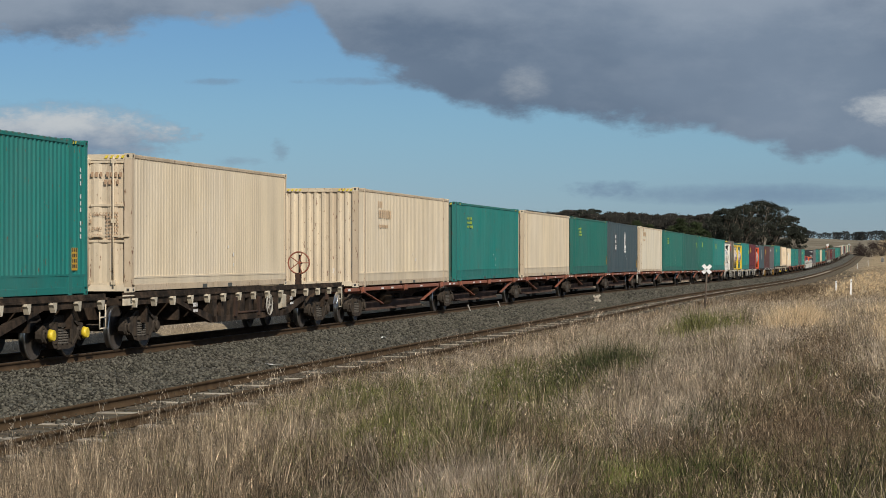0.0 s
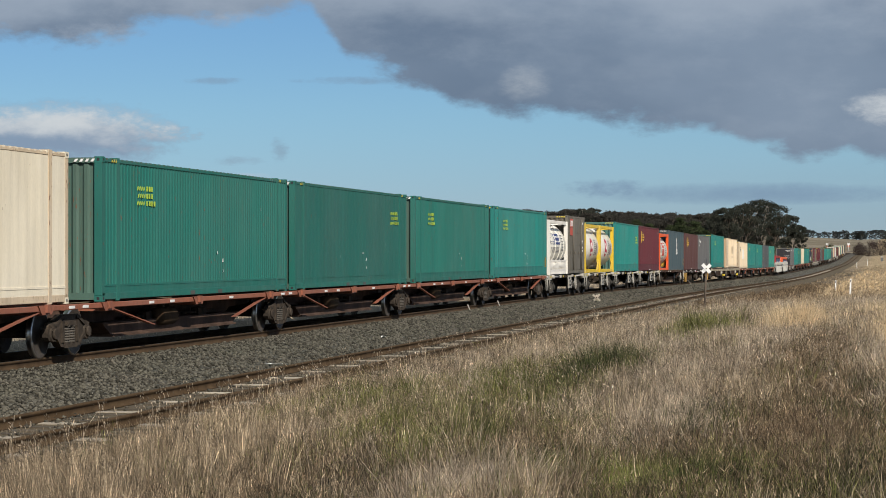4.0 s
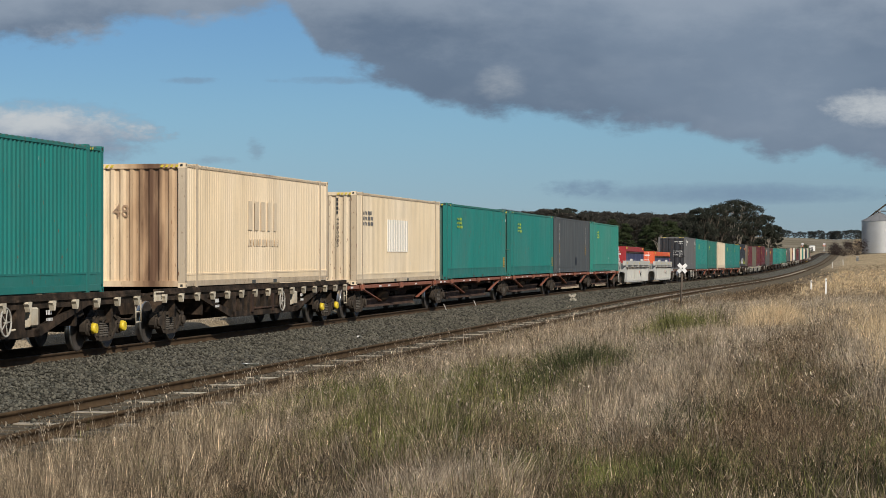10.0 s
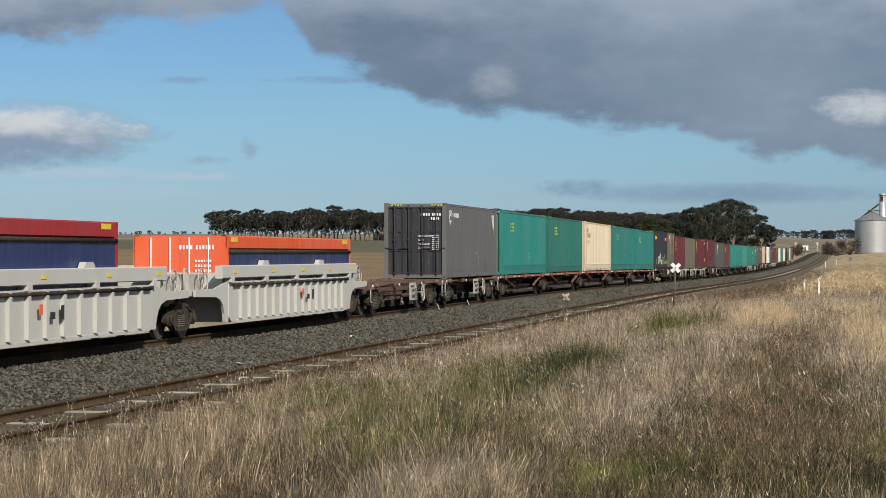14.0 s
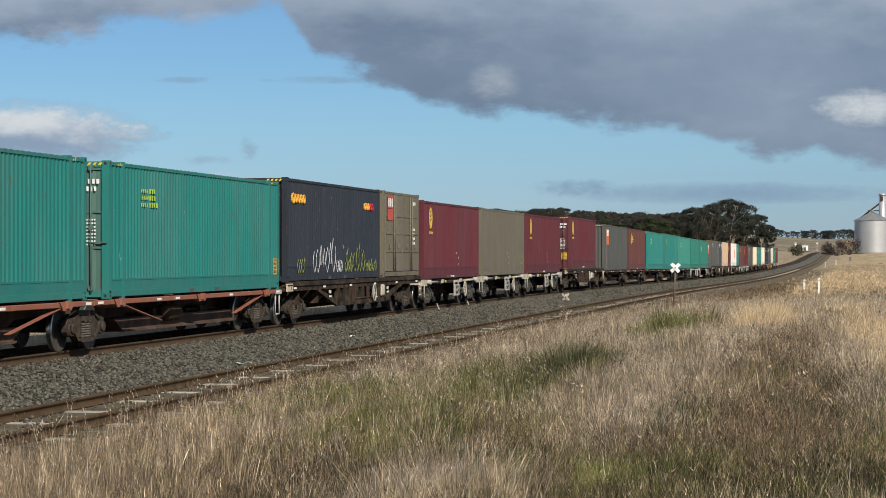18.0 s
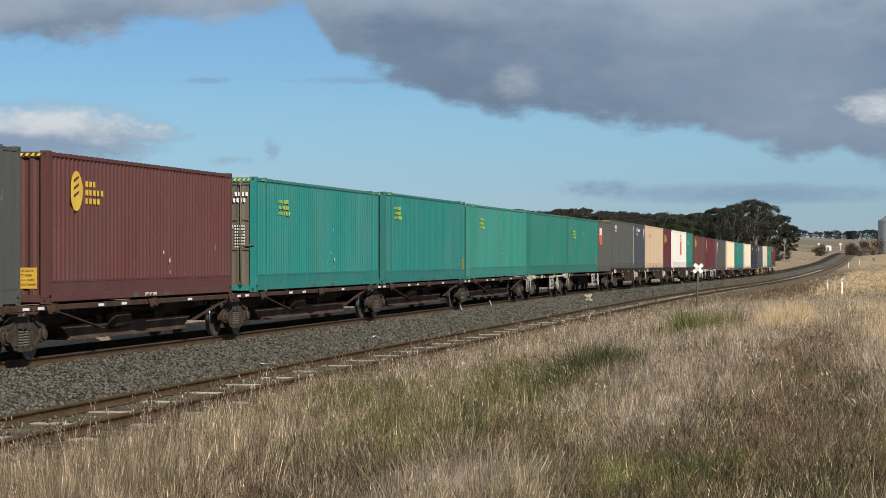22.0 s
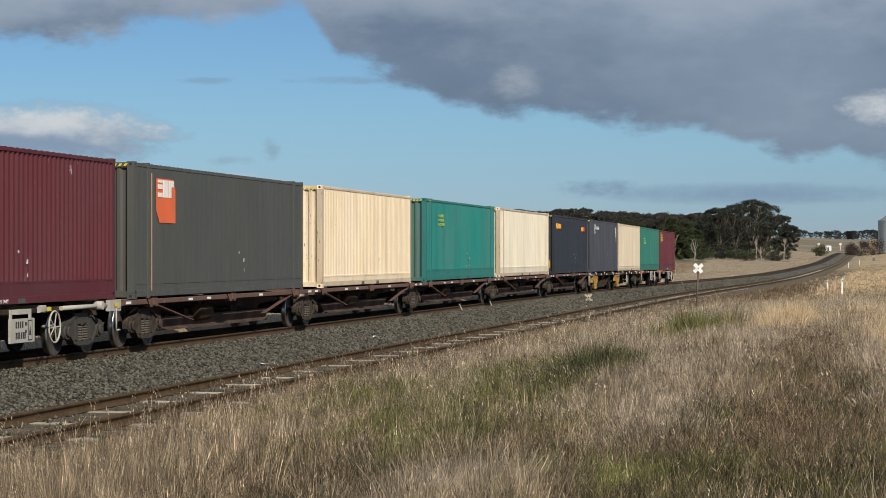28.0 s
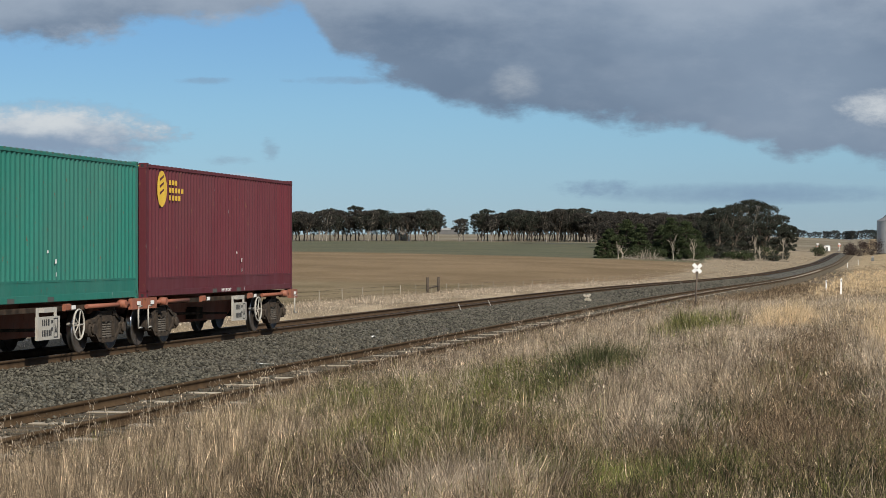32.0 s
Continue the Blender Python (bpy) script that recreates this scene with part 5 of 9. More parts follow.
def container_meshes(L, H, colour, style, end_colour=""):
    """The parts of a box container of that length and height, in one paint."""
    ends = end_paint(end_colour or colour)
    frame_m = "cream_frame" if colour in ("cream", "cream_rust", "cream_pale", "cream_warm") else colour
    h, W = L / 2, 1.219
    long_box = L > 14
    out = {}
    band = .23 if style == "band" and long_box else .26 if style == "plain" else .15
    depth, pitch = {"band": (.026, .215), "plain": (.036, .235), "smooth": (.004, .40), "fine": (.020, .19)}[style]
    if colour.startswith(("cream", "white", "tan")):
        depth *= .65
    s = Shape()
    z0 = .16 + band
    spans = [(-h + .16, h - .16)]
    if long_box:
        spans = [(-h + .16, -6.16), (-6.0, 6.0), (6.16, h - .16)]
    for a, b in spans:
        v, f = corrugated(a, b, z0, H - .09, depth, pitch)
        s.add([(x - .008, y, z) for x, y, z in v], f)
        if band:
            s.box(-.03, a, .16, -.004, b, z0)
            s.box(-.03, a, z0 - .02, .004, b, z0 + .02)
    out["side"] = s.mesh("side_panel", colour)
    s = Shape().box(-.09, -h + .05, .02, 0, h - .05, .165, c=.01)
    # proud dark pads draw the shade inside the forklift pockets
    for y in ((-1.0, 1.0) if not long_box else (-1.05, 1.05)):
        s.box(-.02, y - .17, .03, .003, y + .17, .12, slot=1)
    out["bottom"] = s.mesh("bottom_rail", frame_m, "grey_dark")
    s = Shape().box(-.06, -h + .08, H - .095, .002, h - .08, H - .015, c=.01)
    n = round((L - .5) / .30)
    for i in range(n):
        y = -h + .25 + (L - .5) * i / n
        s.box(-.02, y, H - .046, .004, y + .11, H - .010, slot=1)
    out["top"] = s.mesh("top_rail", frame_m, ends)
    out["post"] = Shape().box(-.16, -.16, .1, .0, .0, H - .1, c=.012).mesh("corner_post", frame_m)
    out["inner"] = Shape().box(-.05, -.08, .12, .006, .08, H - .03).box(-.16, -.09, H - .11, .008, .09, H + .012).box(-.1, -.09, -.005, .008, .09, .12).mesh("inner_post", frame_m) if long_box else None
    out["casting"] = Shape().box(-.162, 0, 0, .006, .178, .118).tube((.0, .09, .06), (.008, .09, .06), .034, n=8, slot=1).box(-.11, -.001, .03, -.05, .001, .09, slot=1).mesh("corner_casting", colour, "mark_black")
    v, f = corrugated(-W + .15, W - .15, .15, H - .1, .04, .25)
    out["wall"] = Shape().add(v, f).box(-.1, -W + .1, H - .12, .02, W - .1, H - .01).box(-.1, -W + .1, .02, .02, W - .1, .16).mesh("end_wall", ends)
    v, f = corrugated(.02, W - .13, .15, H - .14, .022, .36)
    s = Shape().add(v, f).box(-.05, .0, .14, .012, .05, H - .13).box(-.05, W - .17, .14, .012, W - .12, H - .13)
    for z in (.14, H * .36, H * .62, H - .19):
        s.box(-.05, .0, z, .010, W - .12, z + .05)
    out["door"] = s.mesh("door", ends)
    s = Shape()
    for y in (.26, .82):
        s.tube((.045, y, .10), (.045, y, H - .06), .019, n=6)
        for z in (.16, H * .5, H - .2):
            s.box(0, y - .05, z, .06, y + .05, z + .09)
        s.box(.03, y - .02, H * .40, .07, y + .36, H * .40 + .03)
    out["rods"] = s.mesh("locking_rods", ends)
    out["sill"] = Shape().box(-.1, -W + .1, .02, .02, W - .1, .15).mesh("door_sill", colour)
    out["header"] = Shape().box(-.1, -W + .1, H - .13, .02, W - .1, H - .01).mesh("door_header", colour)
    s = Shape()
    n = round(L / .6)
    for i in range(n):
        a, b = -h + .1 + (L - .2) * i / n, -h + .1 + (L - .2) * (i + .55) / n
        s.box(-W + .07, a, H - .05, W - .07, b, H - .022)
    s.box(-W + .05, -h + .08, H - .07, W - .05, h - .08, H - .045)
    out["roof"] = s.mesh("roof", colour)
    out["floor"] = Shape().box(-W + .09, -h + .1, .03, W - .09, h - .1, .12).mesh("floor", "frame_brown")
    stripes = Shape()
    for i in range(4):
        a = -.24 + i * .12
        stripes.add([(.0225, a, -.03), (.0225, a + .06, -.03), (.0225, a + .10, .03), (.0225, a + .04, .03)], [(0, 1, 2, 3)])
    out["stripes"] = stripes.mesh("warning_stripes", "mark_yellow" if not colour.startswith(("green_d", "blue")) else "mark_white")
    return out


def mark_meshes(kind):
    """Plain shapes in place of emblems, drawn in the side's plane (y to the rear, z up)."""
    s = Shape()
    if kind == "lime":
        for r in range(3):
            for c in range(4):
                a = c * .13 + (.05 if r % 2 else 0)
                s.add([(0, a, -.155 * r), (0, a + .085, -.155 * r + .02), (0, a + .11, -.155 * r + .10), (0, a + .025, -.155 * r + .08)], [(0, 1, 2, 3)])
        o = s.mesh("emblem", "mark_lime")
        return [(o, 0, 0), (bars([(.60, .0, .105, 3, .16), (.60, -.155, .105, 3, .16), (.60, -.31, .105, 4, .16)], "mark_lime"), 0, 0)]
    if kind == "black_lime":
        for r in range(3):
            for c in range(3):
                a = c * .2
                s.add([(0, a, -.17 * r), (0, a + .10, -.17 * r), (0, a + .18, -.17 * r + .11), (0, a + .08, -.17 * r + .11)], [(0, 1, 2, 3)])
        return [(s.mesh("emblem", "mark_grey"), 0, 0), (bars([(.72, .0, .12, 3, .20), (.72, -.17, .12, 4, .20), (.72, -.34, .12, 4, .20)], "mark_grey"), 0, 0)]
    if kind == "shield":
        n = 18
        s.add([(0, .34 * math.cos(2 * math.pi * i / n) * (1 + .05 * math.cos(6 * math.pi * i / n)), -.12 + .40 * math.sin(2 * math.pi * i / n)) for i in range(n)], [tuple(range(n))])
        t = Shape()
        for k in range(3):
            t.add([(.004, -.16, -.26 + k * .15), (.004, .12, -.16 + k * .15), (.004, .12, -.11 + k * .15), (.004, -.16, -.20 + k * .15)], [(0, 1, 2, 3)])
        return [(s.mesh("emblem", "mark_gold"), 0, 0), (t.mesh("emblem_stripes", "maroon"), 0, 0), (bars([(.50, -.02, .11, 3, .22), (.50, -.19, .11, 5, .22), (.50, -.36, .11, 4, .22)], "mark_gold"), 0, 0)]
    if kind == "block":
        s.add([(0, -.68, .15), (0, .50, .15), (0, .68, -.08), (0, .68, -.82), (0, -.45, -.82), (0, -.68, -.55)], [(0, 1, 2, 3, 4, 5)])
        t = Shape().box(0, -.56, -.26, .012, -.26, -.16).box(0, -.56, -.08, .012, -.26, .02).box(0, -.56, .06, .012, -.26, .12).box(0, -.18, -.26, .012, .16, .12).box(0, .24, -.26, .012, .36, .12).box(0, .40, -.02, .012, .54, .12)
        return [(s.mesh("emblem", "mark_orange"), 0, 0), (t.mesh("emblem_mark", "mark_white"), .0, 0)]
    if kind == "block_tall":
        s.add([(0, -.60, .15), (0, .45, .15), (0, .62, -.08), (0, .62, -1.45), (0, -.40, -1.45), (0, -.60, -1.2)], [(0, 1, 2, 3, 4, 5)])
        t = Shape().box(0, -.50, -.34, .012, -.20, -.22).box(0, -.50, -.12, .012, -.20, .0).box(0, -.10, -.34, .012, .18, .05).box(0, .28, -.34, .012, .48, .05)
        return [(s.mesh("emblem", "mark_orange"), 0, 0), (t.mesh("emblem_mark", "mark_white"), 0, 0)]
    if kind == "figure":
        s.add([(0, -.20, -.05), (0, .0, .08), (0, .22, .02), (0, .40, -.25), (0, .42, -.75), (0, .58, -.82), (0, .62, -1.12), (0, .1, -1.22), (0, -.5, -1.12), (0, -.5, -.85), (0, -.30, -.75), (0, -.38, -.35)], [tuple(range(12))])
        t = Shape().add([(.004, .04, -.12), (.004, .24, -.22), (.004, .30, -.72), (.004, -.02, -.74), (.004, .10, -.48), (.004, -.02, -.30)], [tuple(range(6))])
        for k in range(3):
            t.box(.0, -.34 + .3 * k, -1.10, .005, -.26 + .3 * k, -.88)
        return [(s.mesh("emblem", "mark_white"), 0, 0), (t.mesh("emblem_shade", "charcoal"), 0, 0)]
    if kind == "swirl":
        # a curled bird: broken ring with a beak and two tail strokes
        for a0, a1, ra, rb in ((20, 200, .12, .27), (215, 330, .14, .30), (60, 150, .34, .42)):
            k = 7
            v = []
            for i in range(k):
                q = math.radians(a0 + (a1 - a0) * i / (k - 1))
                v += [(0, ra * math.cos(q), -.05 + .75 * ra * math.sin(q)), (0, rb * math.cos(q), -.05 + .75 * rb * math.sin(q))]
            s.add(v, [(2 * i, 2 * i + 1, 2 * i + 3, 2 * i + 2) for i in range(k - 1)])
        s.add([(0, .05, .16), (0, .38, .26), (0, .2, .08)], [(0, 1, 2)])
        s.add([(0, -.30, -.18), (0, .02, -.34), (0, .16, -.24)], [(0, 1, 2)])
        return [(s.mesh("emblem", "mark_white"), 0, 0), (bars([(.50, -.02, .17, 6, .24)], "mark_white"), 0, 0)]
    if kind == "feather":
        s.add([(0, -.28, 0), (0, .02, .03), (0, .05, -.3), (0, -.05, -.55), (0, -.14, -.35)], [tuple(range(5))])
        s.add([(0, .10, .03), (0, .34, 0), (0, .30, -.5), (0, .16, -.75), (0, .12, -.35)], [tuple(range(5))])
        return [(s.mesh("emblem", "mark_white"), 0, 0), (Shape().add([(.003, -.02, -.42), (.003, .10, -.45), (.003, .20, -.78), (.003, .12, -.92)], [(0, 1, 2, 3)]).mesh("emblem_tip", "mark_gold"), 0, 0)]
    if kind == "word_orange":
        for i in range(5):
            s.ring_x(0, .31 * i, .04, .105 if i else .13, .040)
        return [(s.mesh("emblem", "mark_amber"), -.02, 0)]
    if kind == "word_red":
        for i in range(3):
            s.ring_x(0, .25 * i, .0, .095, .035)
        return [(s.mesh("emblem", "mark_amber"), -.02, 0), (Shape().ring_x(0, .85, 0, .10, .035).ring_x(0, 1.10, 0, .10, .035).mesh("emblem", "mark_red"), -.02, 0)]
    if kind == "faint":
        return [(bars([(-.1, .32, .20, 3, .22), (0, 0, .26, 7, .26), (0, -.30, .10, 10, .13)], "mark_rust"), 0, 0)]
    if kind == "faint_big":
        return [(bars([(0, -.6, .75, 5, .62)], "mark_ghost"), 0, 0), (bars([(0, -1.0, .17, 12, .26)], "mark_ghost"), 0, 0)]
    if kind == "column":
        t = Shape()
        for k in range(11):
            t.box(0, 0, -.13 * k, .004, .06, -.13 * k + (.085 if k % 4 != 3 else .0))
        return [(t.mesh("lettering", "mark_white"), 0, 0)]
    if kind == "column_dark":
        t = Shape().box(0, -.38, -1.0, .003, .38, .1).mesh("panel", "charcoal")
        return [(t, 0, 0), (bars([(-.2, -.22, .2, 1, .5), (-.25, -.50, .2, 2, .25), (-.28, -.86, .26, 3, .2)], "mark_white"), .004, 0)]
    if kind == "stripe":
        return [(Shape().box(0, -.09, -2.4, .004, .1, 0).mesh("stripe", "mark_white"), 0, 0)]
    if kind == "specks":
        torn = ([(0, 0), (.10, .01), (.09, .10), (.02, .085)], [(-.42, .20), (-.33, .21), (-.35, .265), (-.41, .26)], [(.05, -.24), (.09, -.24), (.09, -.16), (.05, -.17)])
        return [(Shape().add([(.003, y, z) for y, z in ring], [(0, 1, 2, 3)]).mesh("torn_sticker", "mark_white"), 0, 0) for ring in torn]
    if kind == "yellow_label":
        t = Shape().box(0, -.16, -.42, .004, .16, .02)
        return [(t.mesh("sticker", "mark_label"), 0, 0), (bars([(-.12, -.06 - .105 * k, .07, 3, .09) for k in range(4)], "mark_black"), .004, 0)]
    if kind == "word_small":
        return [(bars([(0, 0, .20, 4, .22)], "mark_white"), 0, 0), (bars([(0, -.16, .07, 9, .12)], "mark_white"), 0, 0), (Shape().box(0, .92, -.02, .004, 1.1, .22).mesh("emblem", "mark_orange"), 0, 0)]
    if kind == "dark_patch":
        return [(Shape().box(0, -.3, -.2, .004, .3, .2).mesh("repair_panel", "navy"), 0, 0)]
    if kind == "shield_under":
        me = mark_meshes("shield")
        return me[:2] + [(bars([(-.34, -.72, .10, 5, .17)], "mark_gold"), 0, 0)]
    if kind == "sash":
        t = Shape().box(0, -.04, -2.55, .004, .05, 0)
        return [(t.mesh("stripe", "mark_faint"), 0, 0)]
    if kind == "patch":
        return [(cached("bare_strip", lambda: Shape().box(-.02, -.1, -1.32, .010, .06, -.25).mesh("bare_strip", "white")), 0, k * .28) for k in range(12)]
    if kind == "scrawl":
        t = Shape()
        rnd = random.Random(5)
        # sprayed words: start, letters, pitch, height, colour
        for y0, count, pitch, tall, slot in ((-4.9, 4, .25, .42, 1), (-3.0, 7, .40, .95, 0), (-.1, 4, .20, .42, 0), (1.0, 5, .18, .40, 1), (1.4, 6, .42, .85, 1), (3.8, 9, .20, .36, 1)):
            for k in range(count):
                y, hh, slim = y0 + k * pitch, tall * rnd.uniform(.65, 1.1), pitch * rnd.uniform(.35, .62)
                turn, sweep, last = rnd.uniform(0, 6), rnd.choice((.34, .42, .52)), None
                for i in range(13):
                    q = turn + sweep * i
                    pt = (.008, y + slim * math.cos(q + .4 * math.sin(2 * q)) + .02 * i * pitch, -.45 + hh * (.5 + .5 * math.sin(q)))
                    if last:
                        t.tube(last, pt, .011, n=4, slot=slot, caps=False)
                    last = pt
        return [(t.mesh("spray_scrawl", "spray_white", "spray_lime"), 0, 0)]
    return []


def box_container(L, H, deck, right, colour, label, style="plain", end="wall", marks=(), end_text="", end_colour="", end_panel=False, post_text=""):
    """A shipping container whose trailing end stands at that place along the train."""
    length = {20: 6.06, 40: 12.19, 48: 14.06}[L]
    ob = tagged(new("shipping_container"), label, "container", {20: "twenty-foot containers", 40: "forty-foot containers", 48: "forty-eight-foot containers"}[L])
    LOADS.append((ob, right - length / 2 + 59.31, deck))
    m = cached(("box", L, H, colour, style, end_colour), lambda: container_meshes(length, H, colour, style, end_colour))
    h, W = length / 2, 1.219
    sides = []
    for sx in (1, -1):
        r = 0 if sx > 0 else 180
        sides.append(part("side_panel", m["side"], ob, "", pose(W * sx, 0, 0, 0, 0, r)))
        part("bottom_rail", m["bottom"], ob, "", pose(W * sx, 0, 0, 0, 0, r))
        part("top_rail", m["top"], ob, "", pose(W * sx, 0, 0, 0, 0, r))
        if m["inner"]:
            for y in (-6.08, 6.08):
                part("inner_post", m["inner"], ob, "", pose(W * sx, y, 0, 0, 0, r))
    # corner posts and castings: (x, y, turn)
    for x, y, r in ((W, h, 0), (-W, h, 90), (-W, -h, 180), (W, -h, 270)):
        part("corner_post", m["post"], ob, "", pose(x, y, 0, 0, 0, r))
    for x, y, r in ((W, -h - .003, 0), (W, h - .175, 0), (-W, h + .003, 180), (-W, -h + .175, 180)):
        for z in (-.012, H - .108):
            part("corner_casting", m["casting"], ob, "", pose(x, y, z, 0, 0, r))
    for sy in (-1, 1):
        r = -90 if sy < 0 else 90
        kind = end if sy < 0 else ("wall" if end == "doors" else "doors")
        if kind == "wall":
            wl = part("end_wall", m["wall"], ob, "", pose(0, h * sy - .03 * sy, 0, 0, 0, r))
            if sy < 0 and end_text:
                txt = words(end_text, .42, "mark_faint") if len(end_text) < 3 else words(end_text, .24, "mark_white")
                part("lettering", txt, wl, "stencilled number", pose(.012, -.55, 1.65 if len(end_text) < 3 else 2.45, 90, 0, 90))
            if sy < 0 and post_text:
                ink, across = ("mark_black", .60) if colour.startswith("cream") else ("mark_white", .86)
                part("lettering", bars([(across, 2.60 - .135 * k, .10, 1, .09) for k in range(4)], ink), wl, "", pose(.012, 0, 0))
                for i, figure in enumerate(post_text):
                    part("lettering", cached(("figure", figure, ink), lambda: words(figure, .155, ink)), wl, "stencilled number down the post", pose(.012, across, 1.99 - .135 * i, 90, 0, 90))
            if sy < 0 and end_panel:
                part("emblem", cached("end_emblem", lambda: Shape().prism_x([(-1.0, 1.95), (.10, 1.95), (.10, 2.45), (-.12, 2.68), (-1.0, 2.68)], 0, .004).mesh("emblem", "mark_orange")), wl, "orange emblem panel", pose(.004, 0, 0))
                part("lettering", cached("end_emblem_bars", lambda: bars([(-.55, 2.22, .28, 2, .28)], "mark_white")), wl, "", pose(.010, 0, 0))
                part("stripe", cached("end_stripe", lambda: Shape().box(0, -1.0, .80, .004, .42, .85).mesh("stripe", "mark_orange")), wl, "thin orange stripe", pose(.004, 0, 0))
                part("sticker", cached("end_sticker_low", lambda: Shape().box(0, -.95, .28, .004, -.58, .62).mesh("sticker", "mark_label")), wl, "yellow warning sticker", pose(.004, 0, 0))
            if sy < 0 and not colour.startswith(("cream", "white", "tan", "green")):
                part("lettering", cached("end_column", lambda: bars([(.55, 2.50 - .125 * k, .085, 1, .085) for k in range(13) if k not in (4, 11)], "mark_white")), wl, "", pose(.004, 0, 0))
                if colour.startswith(("maroon", "blue", "navy")):
                    sign = part("sticker", cached("end_sticker", lambda: Shape().box(0, .60, .28, .004, .98, .68).mesh("sticker", "mark_label")), wl, "yellow height caution sign", pose(.004, 0, 0))
                    for i, word in enumerate(("CAUTION", "9'7\" HIGH", "2.4 m WIDE", "CONTAINER")):
                        part("lettering", cached(("caution", word), lambda: words(word, .062, "mark_black")), sign, "", pose(.006, .62, .60 - .088 * i, 90, 0, 90))
        else:
            part("door_sill", m["sill"], ob, "", pose(0, h * sy - .03 * sy, 0, 0, 0, r))
            part("door_header", m["header"], ob, "", pose(0, h * sy - .03 * sy, 0, 0, 0, r))
            for k in (-1, 1):
                base = pose(0, h * sy - .03 * sy, 0, 0, 0, r) @ (Matrix.Identity(4) if k > 0 else Matrix.Diagonal((1, -1, 1, 1)))
                d = part("door", m["door"], ob, "", base)
                part("locking_rods", m["rods"], d)
                if sy < 0 and k > 0:
                    ink = "mark_faint" if colour.startswith(("cream", "white")) else "mark_white"
                    part("lettering", cached(("door_code", ink), lambda: bars([(.22, 2.42, .10, 4, .10), (.66, 2.42, .10, 4, .095), (.62, 2.26, .10, 4, .09)] + [(.66, 1.64 - .075 * i, .034, 5, .058) for i in range(8)], ink)), d, "", pose(.030, 0, 0))
                    for i, word in enumerate(("MAX GROSS", "TARE", "PAYLOAD", "CUB. CAP")):
                        part("lettering", cached(("door_word", word, ink), lambda: words(word, .105, ink)), d, "stencilled weights", pose(.030, .10, 1.60 - .15 * i, 90, 0, 90))
                    if colour.startswith("maroon"):
                        sign = part("sticker", cached("caution", lambda: Shape().box(0, .70, .52, .004, 1.04, .90).mesh("sticker", "mark_label")), d, "yellow height caution sign", pose(.014, 0, 0))
                        for i, word in enumerate(("CAUTION", "9'7\" HIGH", "2.4 m WIDE", "CONTAINER")):
                            part("lettering", cached(("caution", word), lambda: words(word, .062, "mark_black")), sign, "", pose(.006, .715, .82 - .085 * i, 90, 0, 90))
        if sy < 0:
            for y in (-.72, .86):
                part("warning_stripes", m["stripes"], ob, "", pose(0, -h + .008, H - .065, 0, 0, -90) @ pose(0, y, 0))
    part("roof", m["roof"], ob)
    part("floor", m["floor"], ob)
    if colour.startswith("maroon") and L == 40:
        part("lettering", cached("lift_words", lambda: words("EMPTY LIFT ONLY", .10, "mark_white")), ob, "white stencilled words on the bottom rail", pose(W + .002, -.45, .045, 90, 0, 90))
    if L == 48 and colour.startswith("green"):
        hatch = cached("rail_hatch", lambda: Shape().add([(0, .12 * i + o, z) for i in range(3) for o, z in ((0, 0), (.06, 0), (.10, .06), (.04, .06))], [(4 * i, 4 * i + 1, 4 * i + 2, 4 * i + 3) for i in range(3)]).mesh("edge_hatch", "mark_yellow"))
        for y in (-h + .55, h - .95):
            part("edge_hatch", hatch, ob, "yellow hatching on the top rail", pose(W + .004, y, H - .085))
    for kind, y, z in marks:
        for me, dx, dy in cached(("mark", kind), lambda: mark_meshes(kind)):
            part(me.name.split(".")[0], me, sides[0], "", pose(.003 + dx, y + dy, z))
    return ob


